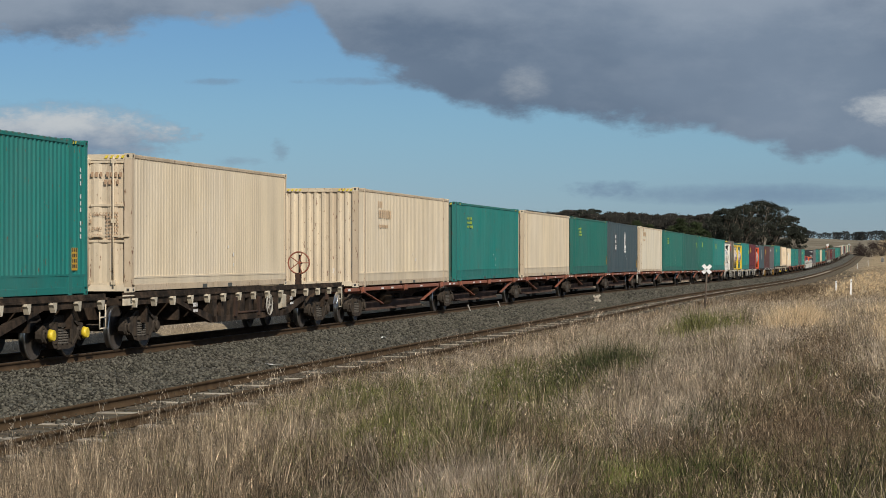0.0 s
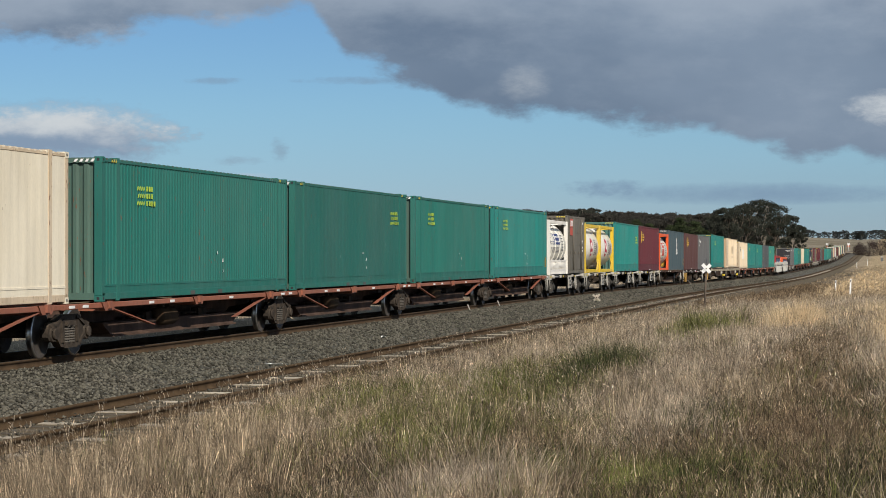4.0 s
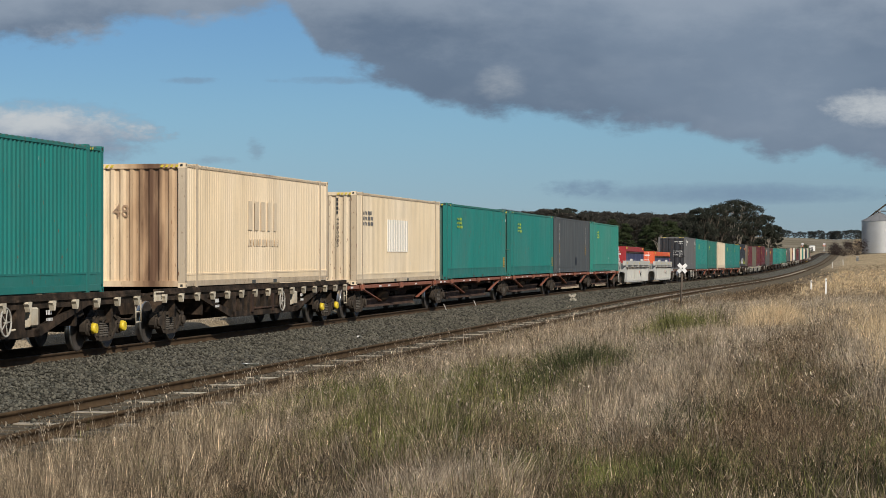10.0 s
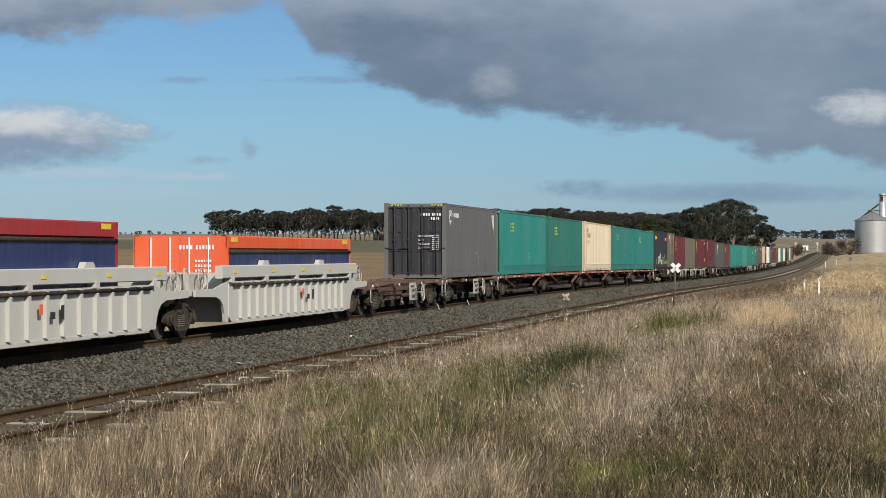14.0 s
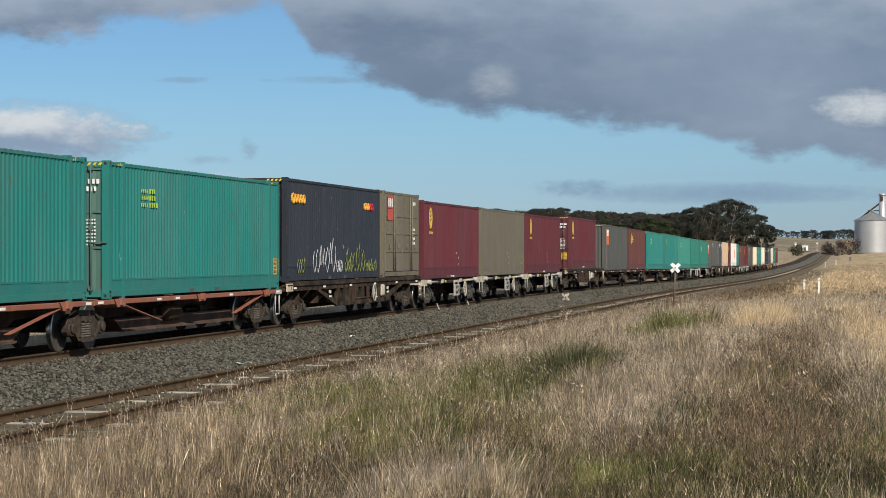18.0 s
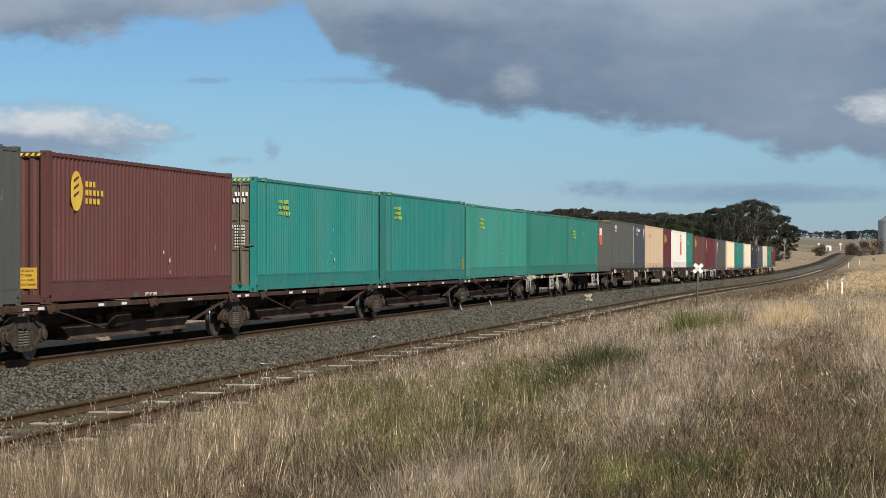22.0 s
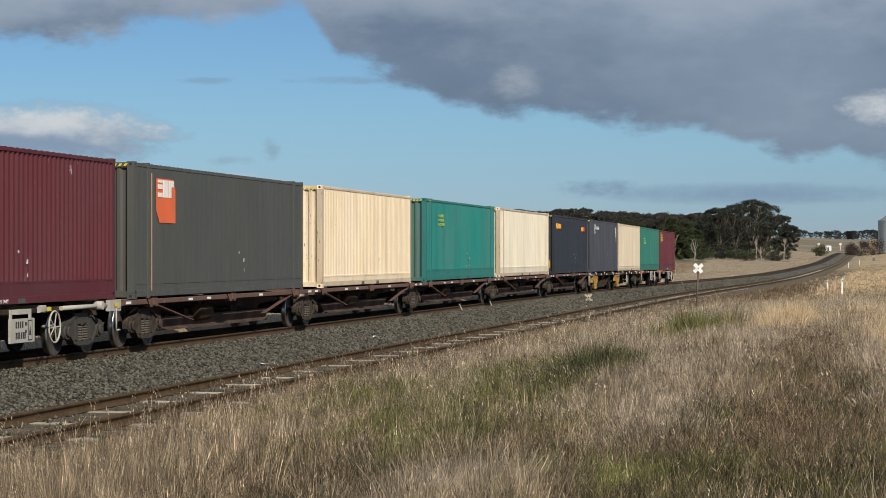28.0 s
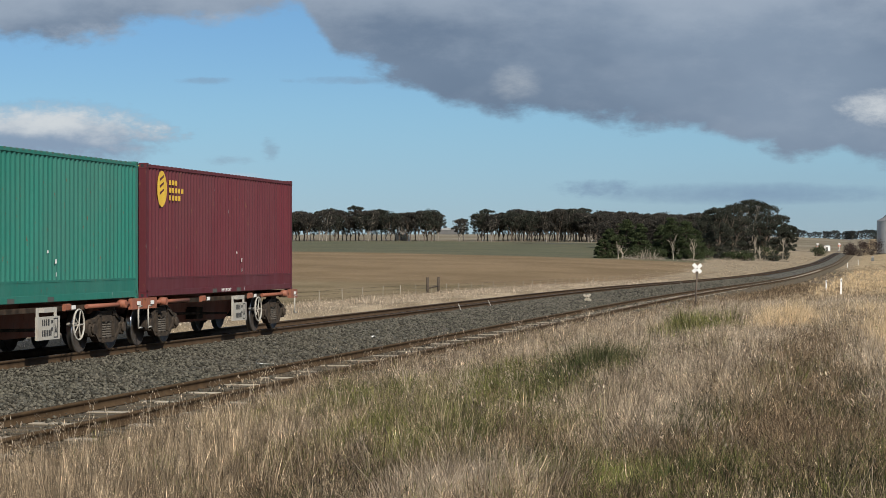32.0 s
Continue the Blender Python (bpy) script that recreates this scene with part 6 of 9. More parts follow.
def tank_container(right, colour, tank_label, deck, emblem):
    """Twenty-foot tank in an open frame with ladder, walkway and lattice skirt."""
    L, H, W = 6.06, 2.59, 1.219
    h = L / 2
    ob = tagged(new("tank_container"), tank_label, "tank container", "tank containers")
    LOADS.append((ob, right - h + 59.31, deck))
    RAD, CZ = 1.165, 1.37
    tube = Shape().lathe_y([(-h + .03, .0), (-h + .04, .60), (-h + .09, .92), (-h + .17, 1.08), (-h + .30, RAD), (h - .30, RAD), (h - .17, 1.08), (h - .09, .92), (h - .04, .60), (h - .03, 0)], n=48, cz=CZ)
    vessel = part("vessel", tube.mesh("vessel", "tank"), ob, "off-white painted tank shell")
    hoop = Shape().lathe_y([(-.05, RAD - .01), (-.05, RAD + .022), (.05, RAD + .022), (.05, RAD - .01)], n=48, cz=CZ).mesh("hoop", "tank")
    for y in (-1.9, -.75, .75, 1.9) if emblem == "blue" else ():
        part("hoop", hoop, vessel, "", pose(0, y, 0))

    def laid(me, lift=.004):
        """Bends a flat mark onto the shell's side."""
        R = RAD + lift
        for vv in me.vertices:
            k = max(-.98, min(.98, (vv.co.z - CZ) / R))
            vv.co.x += R * math.sqrt(1 - k * k)
        return me

    post = cached(("tank_post", colour), lambda: Shape().box(-.09, -.09, 0, .09, .09, H, c=.01).mesh("corner_post", colour))
    rail = cached(("tank_rail", colour), lambda: Shape().box(-.06, -h + .1, -.08, .06, h - .1, .08, c=.01).mesh("long_rail", colour))
    cross = cached(("tank_cross", colour), lambda: Shape().box(-W + .1, -.06, -.08, W - .1, .06, .08, c=.01).mesh("cross_rail", colour))
    brace = cached(("tank_brace", colour), lambda: Shape().tube((0, 0, 0), (0, .55, 0), .05).tube((-W + .15, 0, .75), (-.35, 0, -.2), .05, n=6).tube((W - .15, 0, .75), (.35, 0, -.2), .05, n=6).mesh("end_brace", colour))
    for x in (-W + .09, W - .09):
        for y in (-h + .09, h - .09):
            part("corner_post", post, ob, "", pose(x, y, 0))
        for z in (.09, H - .09):
            part("long_rail", rail, ob, "", pose(x * .985, 0, z))
        gus = cached(("gusset", colour), lambda: Shape().prism_x([(0, 0), (.5, 0), (0, .5)], -.04, .04).mesh("gusset", colour))
        part("gusset", gus, ob, "", pose(x, -h + .18, .17))
        part("gusset", gus, ob, "", pose(x, h - .18, .17, 0, 0, 180))
    for y in (-h + .09, h - .09):
        for z in (.09, H - .09):
            part("cross_rail", cross, ob, "", pose(0, y, z))
        part("end_brace", brace, ob, "", pose(0, y, .45, 0, 0, 0 if y < 0 else 180))
    ladder = cached(("ladder", colour), lambda: [Shape()] and (lambda s: ([s.tube((x, 0, .2), (x, 0, 2.5), .02, n=6) for x in (.55, .95)], [s.tube((.55, 0, .35 + .3 * i), (.95, 0, .35 + .3 * i), .016, n=5) for i in range(7)], s.mesh("ladder", "mark_white"))[2])(Shape()))
    part("ladder", ladder, ob, "", pose(0, -h - .03, 0))
    part("walkway", cached("walkway", lambda: Shape().box(-.25, -h + .4, 2.47, .25, h - .4, 2.50).box(.2, -.9, 2.36, .75, .9, 2.40).mesh("walkway", "bogie")), ob)
    part("hatch", cached("hatch", lambda: Shape().tube((0, 0, 2.38), (0, 0, 2.56), .28, n=16).mesh("hatch", "bogie")), ob, "", pose(0, .4, 0))
    strap = cached("strap", lambda: Shape().tube((1.10, -h + .9, 1.75), (.6, -.5, 2.28), .03, n=6).tube((.6, -.5, 2.28), (.85, h - .9, 2.05), .03, n=6).mesh("hose", "mark_black"))
    part("hose", strap, vessel, "dark hose over the shell")

    def sheet(y0, y1, z0, z1, m, name, lift=.004, oval=False, n=12):
        """A flat patch, upright or oval, laid on the shell."""
        sh = Shape()
        v = []
        for i in range(n + 1):
            z = z0 + (z1 - z0) * i / n
            c, r = .5 * (y0 + y1), .5 * (y1 - y0)
            if oval:
                r *= math.sqrt(max(0.0004, 1 - (2 * i / n - 1) ** 2))
            v += [(0, c - r, z), (0, c + r, z)]
        sh.add(v, [(2 * i, 2 * i + 1, 2 * i + 3, 2 * i + 2) for i in range(n)])
        return laid(sh.mesh(name, m), lift)

    if emblem == "leaf":
        part("emblem", sheet(-.62, .36, .86, 1.88, "mark_red", "emblem", .004, True), vessel, "crimson round emblem")
        part("emblem", laid(Shape().ring_x(.004, -.13, 1.44, .17, .024).mesh("emblem", "mark_white"), .0), vessel, "white ring in the emblem")
        part("emblem", laid(bars([(-.36, 1.02, .10, 5, .1)], "mark_white"), .006), vessel)
        part("lettering", laid(bars([(1.0, 1.72 - .11 * k, .06, 5, .1) for k in range(8)], "mark_grey")), vessel)
        part("panel", sheet(1.55, 2.2, .95, 1.62, "light_grey", "panel", .003), vessel)
        part("lettering", laid(bars([(1.6, 1.02 + .1 * k, .06, 3, .12) for k in range(5)], "mark_grey"), .006), vessel)
        part("hazard_sign", laid(Shape().add([(0, 2.05, 1.58), (0, 2.18, 1.42), (0, 2.05, 1.26), (0, 1.92, 1.42)], [(0, 1, 2, 3)]).mesh("hazard_sign", "mark_red"), .008), vessel, "red hazard diamond")
    elif emblem == "blue":
        part("emblem", sheet(-2.35, .95, 1.44, 1.96, "mark_blue", "emblem"), vessel, "white and blue lettered panel")
        part("emblem", sheet(-2.30, -1.12, 1.48, 1.92, "tank", "emblem", .008), vessel)
        part("lettering", laid(bars([(-2.2, 1.54, .32, 3, .35)], "mark_blue"), .010), vessel)
        part("lettering", laid(bars([(-.98, 1.55, .30, 6, .31)], "mark_white"), .008), vessel)
        part("lettering", laid(bars([(-2.1, 1.06, .26, 9, .30)], "mark_grey"), .004), vessel)
        part("lettering", laid(bars([(1.25, 1.85 - .14 * k, .06, 7, .13) for k in range(6)], "mark_grey"), .004), vessel)
        skirt = Shape().box(-.02, -h + .2, .17, .02, h - .2, .26).box(-.02, -h + .2, .60, .02, h - .2, .70)
        for i in range(15):
            y = -h + .30 + (L - .6) * i / 14
            for sg in (-1, 1):
                ring = [(y + sg * .20, .24), (y + sg * .20, .62), (y + sg * .14, .62), (y + sg * .02, .43), (y + sg * .14, .24)]
                skirt.prism_x(ring if sg < 0 else ring[::-1], -.02, .02)
        part("lattice_skirt", skirt.mesh("lattice_skirt", colour), ob, "", pose(W - .06, 0, 0))
    else:
        part("emblem", sheet(-1.0, .55, 1.02, 1.95, "mark_red_dull", "emblem"), vessel, "orange-red emblem panel")
        part("lettering", laid(bars([(-.9, 1.52, .32, 3, .42)], "mark_white"), .008), vessel)
        part("lettering", laid(bars([(-1.1, .58, .32, 6, .34)], "mark_black"), .004), vessel, "black stencilled lettering")
        part("lettering", laid(bars([(1.1, 1.9 - .13 * k, .06, 6, .12) for k in range(6)], "mark_grey"), .004), vessel)
        part("panel", sheet(-2.2, -1.25, 1.25, 1.85, "light_grey", "panel", .003), vessel)
    return ob


def door_side_container(right, colour, label, deck):
    """Twenty-foot box whose side is four hinged doors."""
    ob = box_container(20, 2.90, deck, right, colour, label, "smooth", "wall")
    for i in range(4):
        y = -2.85 + i * 1.42
        d = Shape().box(0, y + .03, .2, .045, y + 1.39, 2.78)
        for z in (.85, 1.45, 2.05):
            d.box(.045, y + .06, z, .062, y + 1.36, z + .05)
        d.tube((.075, y + (.15 if i % 2 else 1.27), .2), (.075, y + (.15 if i % 2 else 1.27), 2.76), .02, n=6).box(.06, y + .6, .98, .10, y + .70, 1.12)
        part("side_door", d.mesh("side_door", colour), ob, "", pose(1.195, 0, 0))
    part("emblem", Shape().box(0, -2.6, 2.32, .004, -1.68, 2.74).mesh("emblem", "mark_red_dull"), ob, "faded red emblem panel", pose(1.262, 0, 0))
    part("emblem", Shape().box(0, -2.6, 1.92, .004, -1.72, 2.30).mesh("emblem", "mark_red_dull"), ob, "faded lower half of the emblem", pose(1.262, 0, 0))
    part("lettering", bars([(-2.5, 2.38, .28, 3, .27)], "mark_white"), ob, "", pose(1.268, 0, 0))
    part("lettering", bars([(1.7, 2.5 - .0 * k, .12, 4, .16) for k in range(1)] + [(1.6, 1.6 - .16 * k, .09, 5, .13) for k in range(4)], "mark_white"), ob, "", pose(1.245, 0, 0))
    return ob


def curtain_container(left, right, colour, label, deck, top):
    """Low container riding in a well, with a dark tarpaulin side under a rolled edge."""
    L = right - left
    h, W, H = L / 2, 1.21, top - deck
    ob = tagged(new("curtain_container"), label, "container", "curtain-sided containers")
    LOADS.append((ob, (left + right) / 2 + 59.31, deck))
    part("body", Shape().box(-W + .05, -h + .06, .02, W - .05, h - .06, H - .10).mesh("body", colour), ob)
    part("roof_edge", Shape().box(-W, -h, H - .34, W, h, H, c=.03).mesh("roof_edge", colour), ob)
    for sx in (-1, 1):
        part("tarpaulin", Shape().box(-.03, -h + .14, .2, .03, h - .14, H - .40).mesh("tarpaulin", "blue"), ob, "deep blue tarpaulin side", pose((W - .02) * sx, 0, 0))
        part("curtain_roll", Shape().tube((0, -h + .1, 0), (0, h - .1, 0), .05).mesh("curtain_roll", "bogie"), ob, "", pose((W + .02) * sx, 0, H - .40))
        for y in (-h + .08, h - .08):
            part("corner_post", Shape().box(-.08, -.08, 0, .08, .08, H).mesh("corner_post", colour), ob, "", pose((W - .06) * sx, y, 0))
    d = Shape()
    for x in (-.75, -.25, .25, .75):
        d.tube((x, -h - .05, .05), (x, -h - .05, H - .05), .018, n=6)
    part("locking_rods", d.mesh("locking_rods", "mark_white"), ob)
    for x in (-W + .02, .005):
        part("end_door", Shape().box(x, -h - .02, .05, x + W - .025, -h + .03, H - .02).mesh("end_door", colour), ob)
    part("lettering", cached("curtain_bars", lambda: bars([(-.02, 1.74, .11, 4, .095), (.42, 1.74, .11, 6, .085), (.40, 1.42, .06, 6, .075), (.40, 1.30, .06, 6, .075), (.40, 1.18, .06, 6, .075), (.40, 1.06, .06, 6, .075)], "mark_white")), ob, "", pose(0, -h - .03, 0, 0, 0, -90))
    part("edge_patch", Shape().box(0, -.3, 0, .01, .3, .12).mesh("edge_patch", "mark_yellow"), ob, "", pose(W, -h + .7, H - .16))
    part("edge_patch", Shape().box(0, -.3, 0, .01, .3, .12).mesh("edge_patch", "mark_yellow"), ob, "", pose(W, h - .7, H - .16))
    return ob


LIME = ("lime", -4.9, 2.28)
LA = 1.05        # deck of the skeletal wagons
LB = 1.21        # deck of the deep flats
SPK = ("specks", 1.2, .75)


def make_train():
    G = "green painted steel container with ribbed sides and a lime emblem"
    C = "cream painted steel container with ribbed sides and rust streaks"
    MR = "maroon ribbed steel container with a yellow emblem"
    for s0, s1, bog in ((-36.2, -16.5, ("plain", "caps")), (-16.1, 3.2, ("plain", "plain")), (255.5, 274.9, ("plain", "caps")), (275.2, 294.5, ("plain", "caps"))):
        deep_flat(s0, s1, bog, True)
    for s0, s1, bog in ((517.1, 537.0, ("plain", "plain")), (576.9, 596.2, ("plain", "plain")), (703.9, 722.7, ("plain", "plain")), (722.9, 742.2, ("plain", "plain")), (742.5, 762.2, ("plain", "plain"))):
        deep_flat(s0, s1, bog, False)
    for s0, s1 in ((158.35, 171.1), (171.2, 184.25), (184.35, 197.1), (197.2, 210.0), (537.2, 549.9), (550.0, 562.95), (563.1, 576.1), (671.75, 684.25), (762.9, 775.8), (775.9, 788.5)):
        light_skeletal(s0, s1)
    hand_wheel(pack_platform(210.2, 229.0, True, True, "frame_brown"), 6.3, .58, 1.26, R=.30)
    beam_unit(229.15, 242.3, ((-1, 2.4, "yellow"), (1, 0, "plain")), True)
    beam_unit(242.4, 255.1, ((1, 2.0, "yellow"),), False)
    light_skeletal(684.4, 703.6, "frame_brown", group="brown short wagons")
    light_skeletal(413.3, 426.5, "sill_dull", group="brown short wagons")
    light_skeletal(426.6, 439.9, "sill_dull", group="brown short wagons")
    beam_unit(865.5, 878.7, ((-1, 2.6, "yellow"), (1, -.15, "yellow")), True)
    beam_unit(878.8, 891.5, ((1, 2.0, "plain"),), False)
    light_skeletal(891.6, 904.4, "sill", group="brown short wagons")
    light_skeletal(904.5, 917.3, "sill", group="brown short wagons")
    well_wagon(372.2, 393.6, True, False)
    well_wagon(393.7, 413.0, False, True)

    def pack(ends, finish="sill"):
        for i in range(len(ends) - 1):
            pack_platform(ends[i], ends[i + 1], i == 0, i == len(ends) - 2, finish)

    pack((3.6, 19.6, 34.85, 50.4, 65.75, 81.1))
    pack((81.4, 96.9, 112.2, 127.1, 142.7, 158.25))
    pack((294.7, 310.2, 325.7, 341.1, 356.7, 372.1))
    pack((440.1, 455.6, 470.9, 486.4, 501.8, 517.0))
    pack((596.3, 611.8, 625.7, 641.4, 656.3, 671.7), "frame_brown")
    pack((788.6, 804.5, 818.9, 834.9, 850.8, 865.4), "sill_dull")

    B = box_container
    B(48, 3.02, LB, -17.72, "green", G, "band", marks=[LIME, ("column", 6.6, 2.4), ("yellow_label", 6.3, .9)])
    B(40, 2.90, LB, -2.92, "cream", "cream steel container with streaked sides and door end", "fine", "doors", marks=[SPK])
    B(48, 2.96, LA, 19.15, "cream", "cream ribbed container with faded brown lettering and rust", "band", marks=[("faint", -4.2, 2.1), SPK])
    B(48, 2.90, LA, 34.56, "green", G, "band", marks=[LIME, SPK])
    B(48, 2.90, LA, 50.02, "cream", C, "band", marks=[SPK])
    B(48, 2.90, LA, 65.38, "green_dark", "dark green steel container with ribbed sides and a lime emblem", "band", marks=[LIME, ("yellow_label", 6.6, .9)])
    B(48, 2.90, LA, 80.66, "bluegrey", "blue-grey smooth-sided container with a white figure emblem", "smooth", marks=[("column_dark", -4.3, 2.2), ("figure", .3, 2.35), SPK, ("yellow_label", 6.7, .7)])
    B(48, 2.90, LA, 96.38, "cream_pale", "pale cream container with faded brown lettering and rust", "smooth", "doors", marks=[("faint", -5.2, 2.3), SPK])
    B(48, 2.90, LA, 112.31, "green_dark", "dark green steel container with ribbed sides and a lime emblem", "fine", marks=[LIME, SPK])
    B(48, 2.90, LA, 127.15, "green_dark", "dark green smooth steel container with a lime emblem", "smooth", marks=[("lime", 4.6, 2.2), SPK])
    B(48, 2.90, LA, 142.55, "green_dark", "dark green steel container with ribbed sides", "fine", marks=[LIME, SPK])
    B(48, 2.90, LA, 157.86, "green", G, "plain", marks=[LIME, SPK, ("yellow_label", 6.6, .8)])
    tank_container(164.85, "white", "white framed tank container with blue lettering", LA, "blue")
    door_side_container(171.0, "olive_dark", "dark olive container with doors along its side", LA)
    tank_container(177.5, "yellow", "yellow framed tank container with crimson emblem", LA, "leaf")
    tank_container(183.69, "yellow", "yellow framed tank container with crimson emblem", LA, "leaf")
    B(40, 2.90, LA, 196.75, "green_teal", "teal ribbed steel container with a lime emblem", "plain", marks=[("lime", 4.3, 2.05), SPK])
    B(40, 2.90, LA, 209.68, "maroon", MR, "plain", marks=[("shield", -4.9, 2.3), SPK])
    tank_container(216.62, "orange", "orange framed tank container with orange emblem", LA, "block")
    B(40, 2.90, LA, 228.85, "bluegrey", "blue-grey smooth-sided container with a white figure emblem", "smooth", marks=[("figure", .2, 2.35), SPK, ("yellow_label", 5.6, .8)])
    B(40, 2.90, LA, 241.95, "maroon_brown", "brown-red smooth container with a yellow emblem", "smooth", marks=[("shield", -3.9, 2.3), SPK])
    B(40, 2.90, LA, 254.5, "grey", "grey smooth-sided container with a white swirl emblem", "smooth", marks=[("swirl", -4.9, 2.3), SPK, ("column", 5.7, 1.5), ("dark_patch", 2.6, .75)])
    B(48, 3.00, LB, 272.3, "green", "teal steel container with grimy end and lime emblem", "band", "wall", marks=[("lime", -4.7, 2.38)], end_text="48001")
    B(48, 2.90, LB, 292.0, "cream_rust", "cream container with heavily rust-stained end", "fine", marks=[("faint_big", -1.6, 2.0)], end_text="48")
    B(48, 2.90, LA, 309.75, "cream_warm", "cream container with a bare repaired panel", "fine", marks=[("black_lime", -6.0, 2.2), ("patch", -2.2, 2.35)], post_text="4800083")
    B(48, 2.90, LA, 325.2, "green", G, "band", marks=[LIME, ("yellow_label", 6.6, .8)])
    B(48, 2.90, LA, 340.7, "green", "green banded container with a lime emblem and faded doors", "band", "doors", marks=[LIME, ("yellow_label", 6.6, .8)], end_colour="green_light")
    B(48, 2.90, LA, 356.05, "charcoal", "charcoal container with white lettering columns", "smooth", marks=[("column", -6.0, 2.5), ("column", -6.0, 1.2), ("column", 5.0, 2.4), ("yellow_label", 5.05, 1.4), ("yellow_label", -5.95, 1.5), ("dark_patch", .9, .62)])
    B(48, 2.90, LA, 371.6, "green_light", "faded light green ribbed container with lime emblem", "plain", marks=[LIME, SPK])
    curtain_container(376.2, 388.5, "red", "red curtain-sided container with blue tarpaulin in a well", .36, 2.66)
    curtain_container(396.9, 410.7, "orange", "orange curtain-sided container with blue tarpaulin in a well", .36, 2.45)
    B(40, 2.90, LA, 439.45, "grey", "grey container with blue-black door end and white emblem", "smooth", "doors", marks=[("swirl", -5.2, 2.4), ("feather", 5.0, 2.6), SPK], end_colour="navy")
    B(48, 2.90, LA, 455.3, "green_teal", "teal ribbed steel container with a lime emblem", "plain", marks=[LIME, SPK])
    B(48, 2.90, LA, 470.5, "green_dark", "dark green steel container with ribbed sides and a lime emblem", "fine", marks=[LIME, SPK])
    B(48, 2.90, LA, 485.9, "cream", "cream ribbed container with faded brown lettering and rust", "band", marks=[("faint", -5.6, 2.0)])
    B(48, 2.90, LA, 501.35, "green", G, "band", marks=[LIME, SPK])
    B(48, 2.90, LA, 516.8, "green", G, "band", "doors", marks=[LIME, ("yellow_label", 6.6, .8)])
    B(40, 2.90, LB, 529.9, "navy", "navy ribbed container with orange lettering and spray scrawls", "plain", marks=[("word_orange", -5.4, 2.3), ("word_red", 3.9, 2.3), ("scrawl", 0, .68), SPK])
    door_side_container(536.6, "olive", "olive-grey container with doors along its side", LB)
    B(40, 2.90, LA, 549.6, "maroon", MR, "plain", marks=[("shield_under", -4.6, 2.4), SPK])
    B(40, 2.90, LA, 562.6, "olive", "olive-grey smooth-sided steel container", "smooth", marks=[SPK, ("yellow_label", 5.3, .9)])
    B(40, 2.90, LA, 575.6, "maroon", MR, "plain", marks=[("shield_under", -4.7, 2.4), SPK])
    B(40, 2.90, LB, 592.25, "maroon", "maroon ribbed container with yellow emblem and door end", "plain", "doors", marks=[("shield_under", -4.9, 2.4), SPK])
    B(48, 2.90, LA, 611.2, "grey_dark", "dark grey container with orange emblem panels", "smooth", marks=[("block", -5.2, 2.45), ("sash", -6.0, 2.7), SPK], end_panel=True)
    B(40, 2.90, LA, 624.8, "maroon_brown", "brown-red ribbed container with a yellow emblem", "plain", marks=[("shield", -4.6, 2.3), SPK])
    B(48, 2.90, LA, 641.0, "green_teal", "teal ribbed container with a lime emblem and grimy olive doors", "plain", "doors", marks=[LIME, SPK], end_colour="olive")
    B(48, 2.94, LA, 655.95, "green", G, "band", marks=[("lime", -5.6, 2.40), ("yellow_label", 6.6, .8)])
    B(48, 2.90, LA, 671.0, "green_light", "faded light green ribbed container with lime emblem", "plain", marks=[LIME, SPK])
    B(40, 2.90, LA, 684.1, "green_bright", "bright green ribbed container with a stencilled number on its end", "plain", marks=[SPK], post_text="4022092")
    B(40, 2.90, LA, 696.85, "green_bright", "green ribbed container with a lime emblem", "plain", marks=[("lime", -4.4, 2.1), ("yellow_label", 5.5, .8)])
    B(20, 2.90, LA, 703.1, "grey_dark", "grey twenty-foot container with an orange emblem panel", "fine", marks=[("block", -1.9, 2.35)])
    B(40, 2.90, LB, 716.1, "grey_dark", "dark grey ribbed container with a white stripe", "fine", marks=[("word_small", -4.9, 2.4), ("stripe", 5.2, 2.7)])
    B(20, 2.90, LB, 722.5, "slate", "slate-grey twenty-foot container with white swirl emblem", "fine", marks=[("swirl", -1.9, 2.4), ("feather", 2.2, 2.6)])
    B(40, 2.90, LB, 735.55, "tan", "tan ribbed steel container with faint lettering", "fine", marks=[("faint", -4.3, 2.1)])
    B(20, 2.90, LB, 741.95, "maroon", "maroon twenty-foot container with a yellow emblem", "plain", marks=[("shield", -2.0, 2.3)])
    B(40, 2.90, LB, 755.5, "white", "white ribbed container with an orange emblem panel", "plain", marks=[("block_tall", 1.0, 2.45)])
    B(20, 2.90, LB, 761.8, "green", "green twenty-foot container with a lime emblem", "plain", marks=[("lime", -1.9, 2.2)])
    B(40, 2.90, LA, 775.5, "maroon_brown", "brown-red ribbed container with a yellow emblem", "plain", marks=[("shield", -4.7, 2.4), SPK])
    B(40, 2.90, LA, 788.2, "maroon", MR, "plain", marks=[("shield_under", -4.8, 2.4), SPK])
    B(48, 2.90, LA, 803.45, "grey_dark", "dark grey container with an orange emblem panel", "smooth", marks=[("block", -4.9, 2.45), ("sash", -5.9, 2.7), SPK])
    B(40, 2.90, LA, 817.8, "cream_warm", "cream ribbed container with orange-rusted frame", "fine", marks=[SPK])
    B(48, 2.90, LA, 834.4, "green", "green container with a dirty end and lime emblem", "band", marks=[LIME, SPK])
    B(48, 2.90, LA, 849.75, "cream_pale", C, "band", marks=[SPK])
    B(40, 2.90, LA, 864.0, "navy", "navy ribbed container with orange lettering", "plain", marks=[("word_orange", -5.4, 2.3), ("word_red", 3.9, 2.3), SPK])
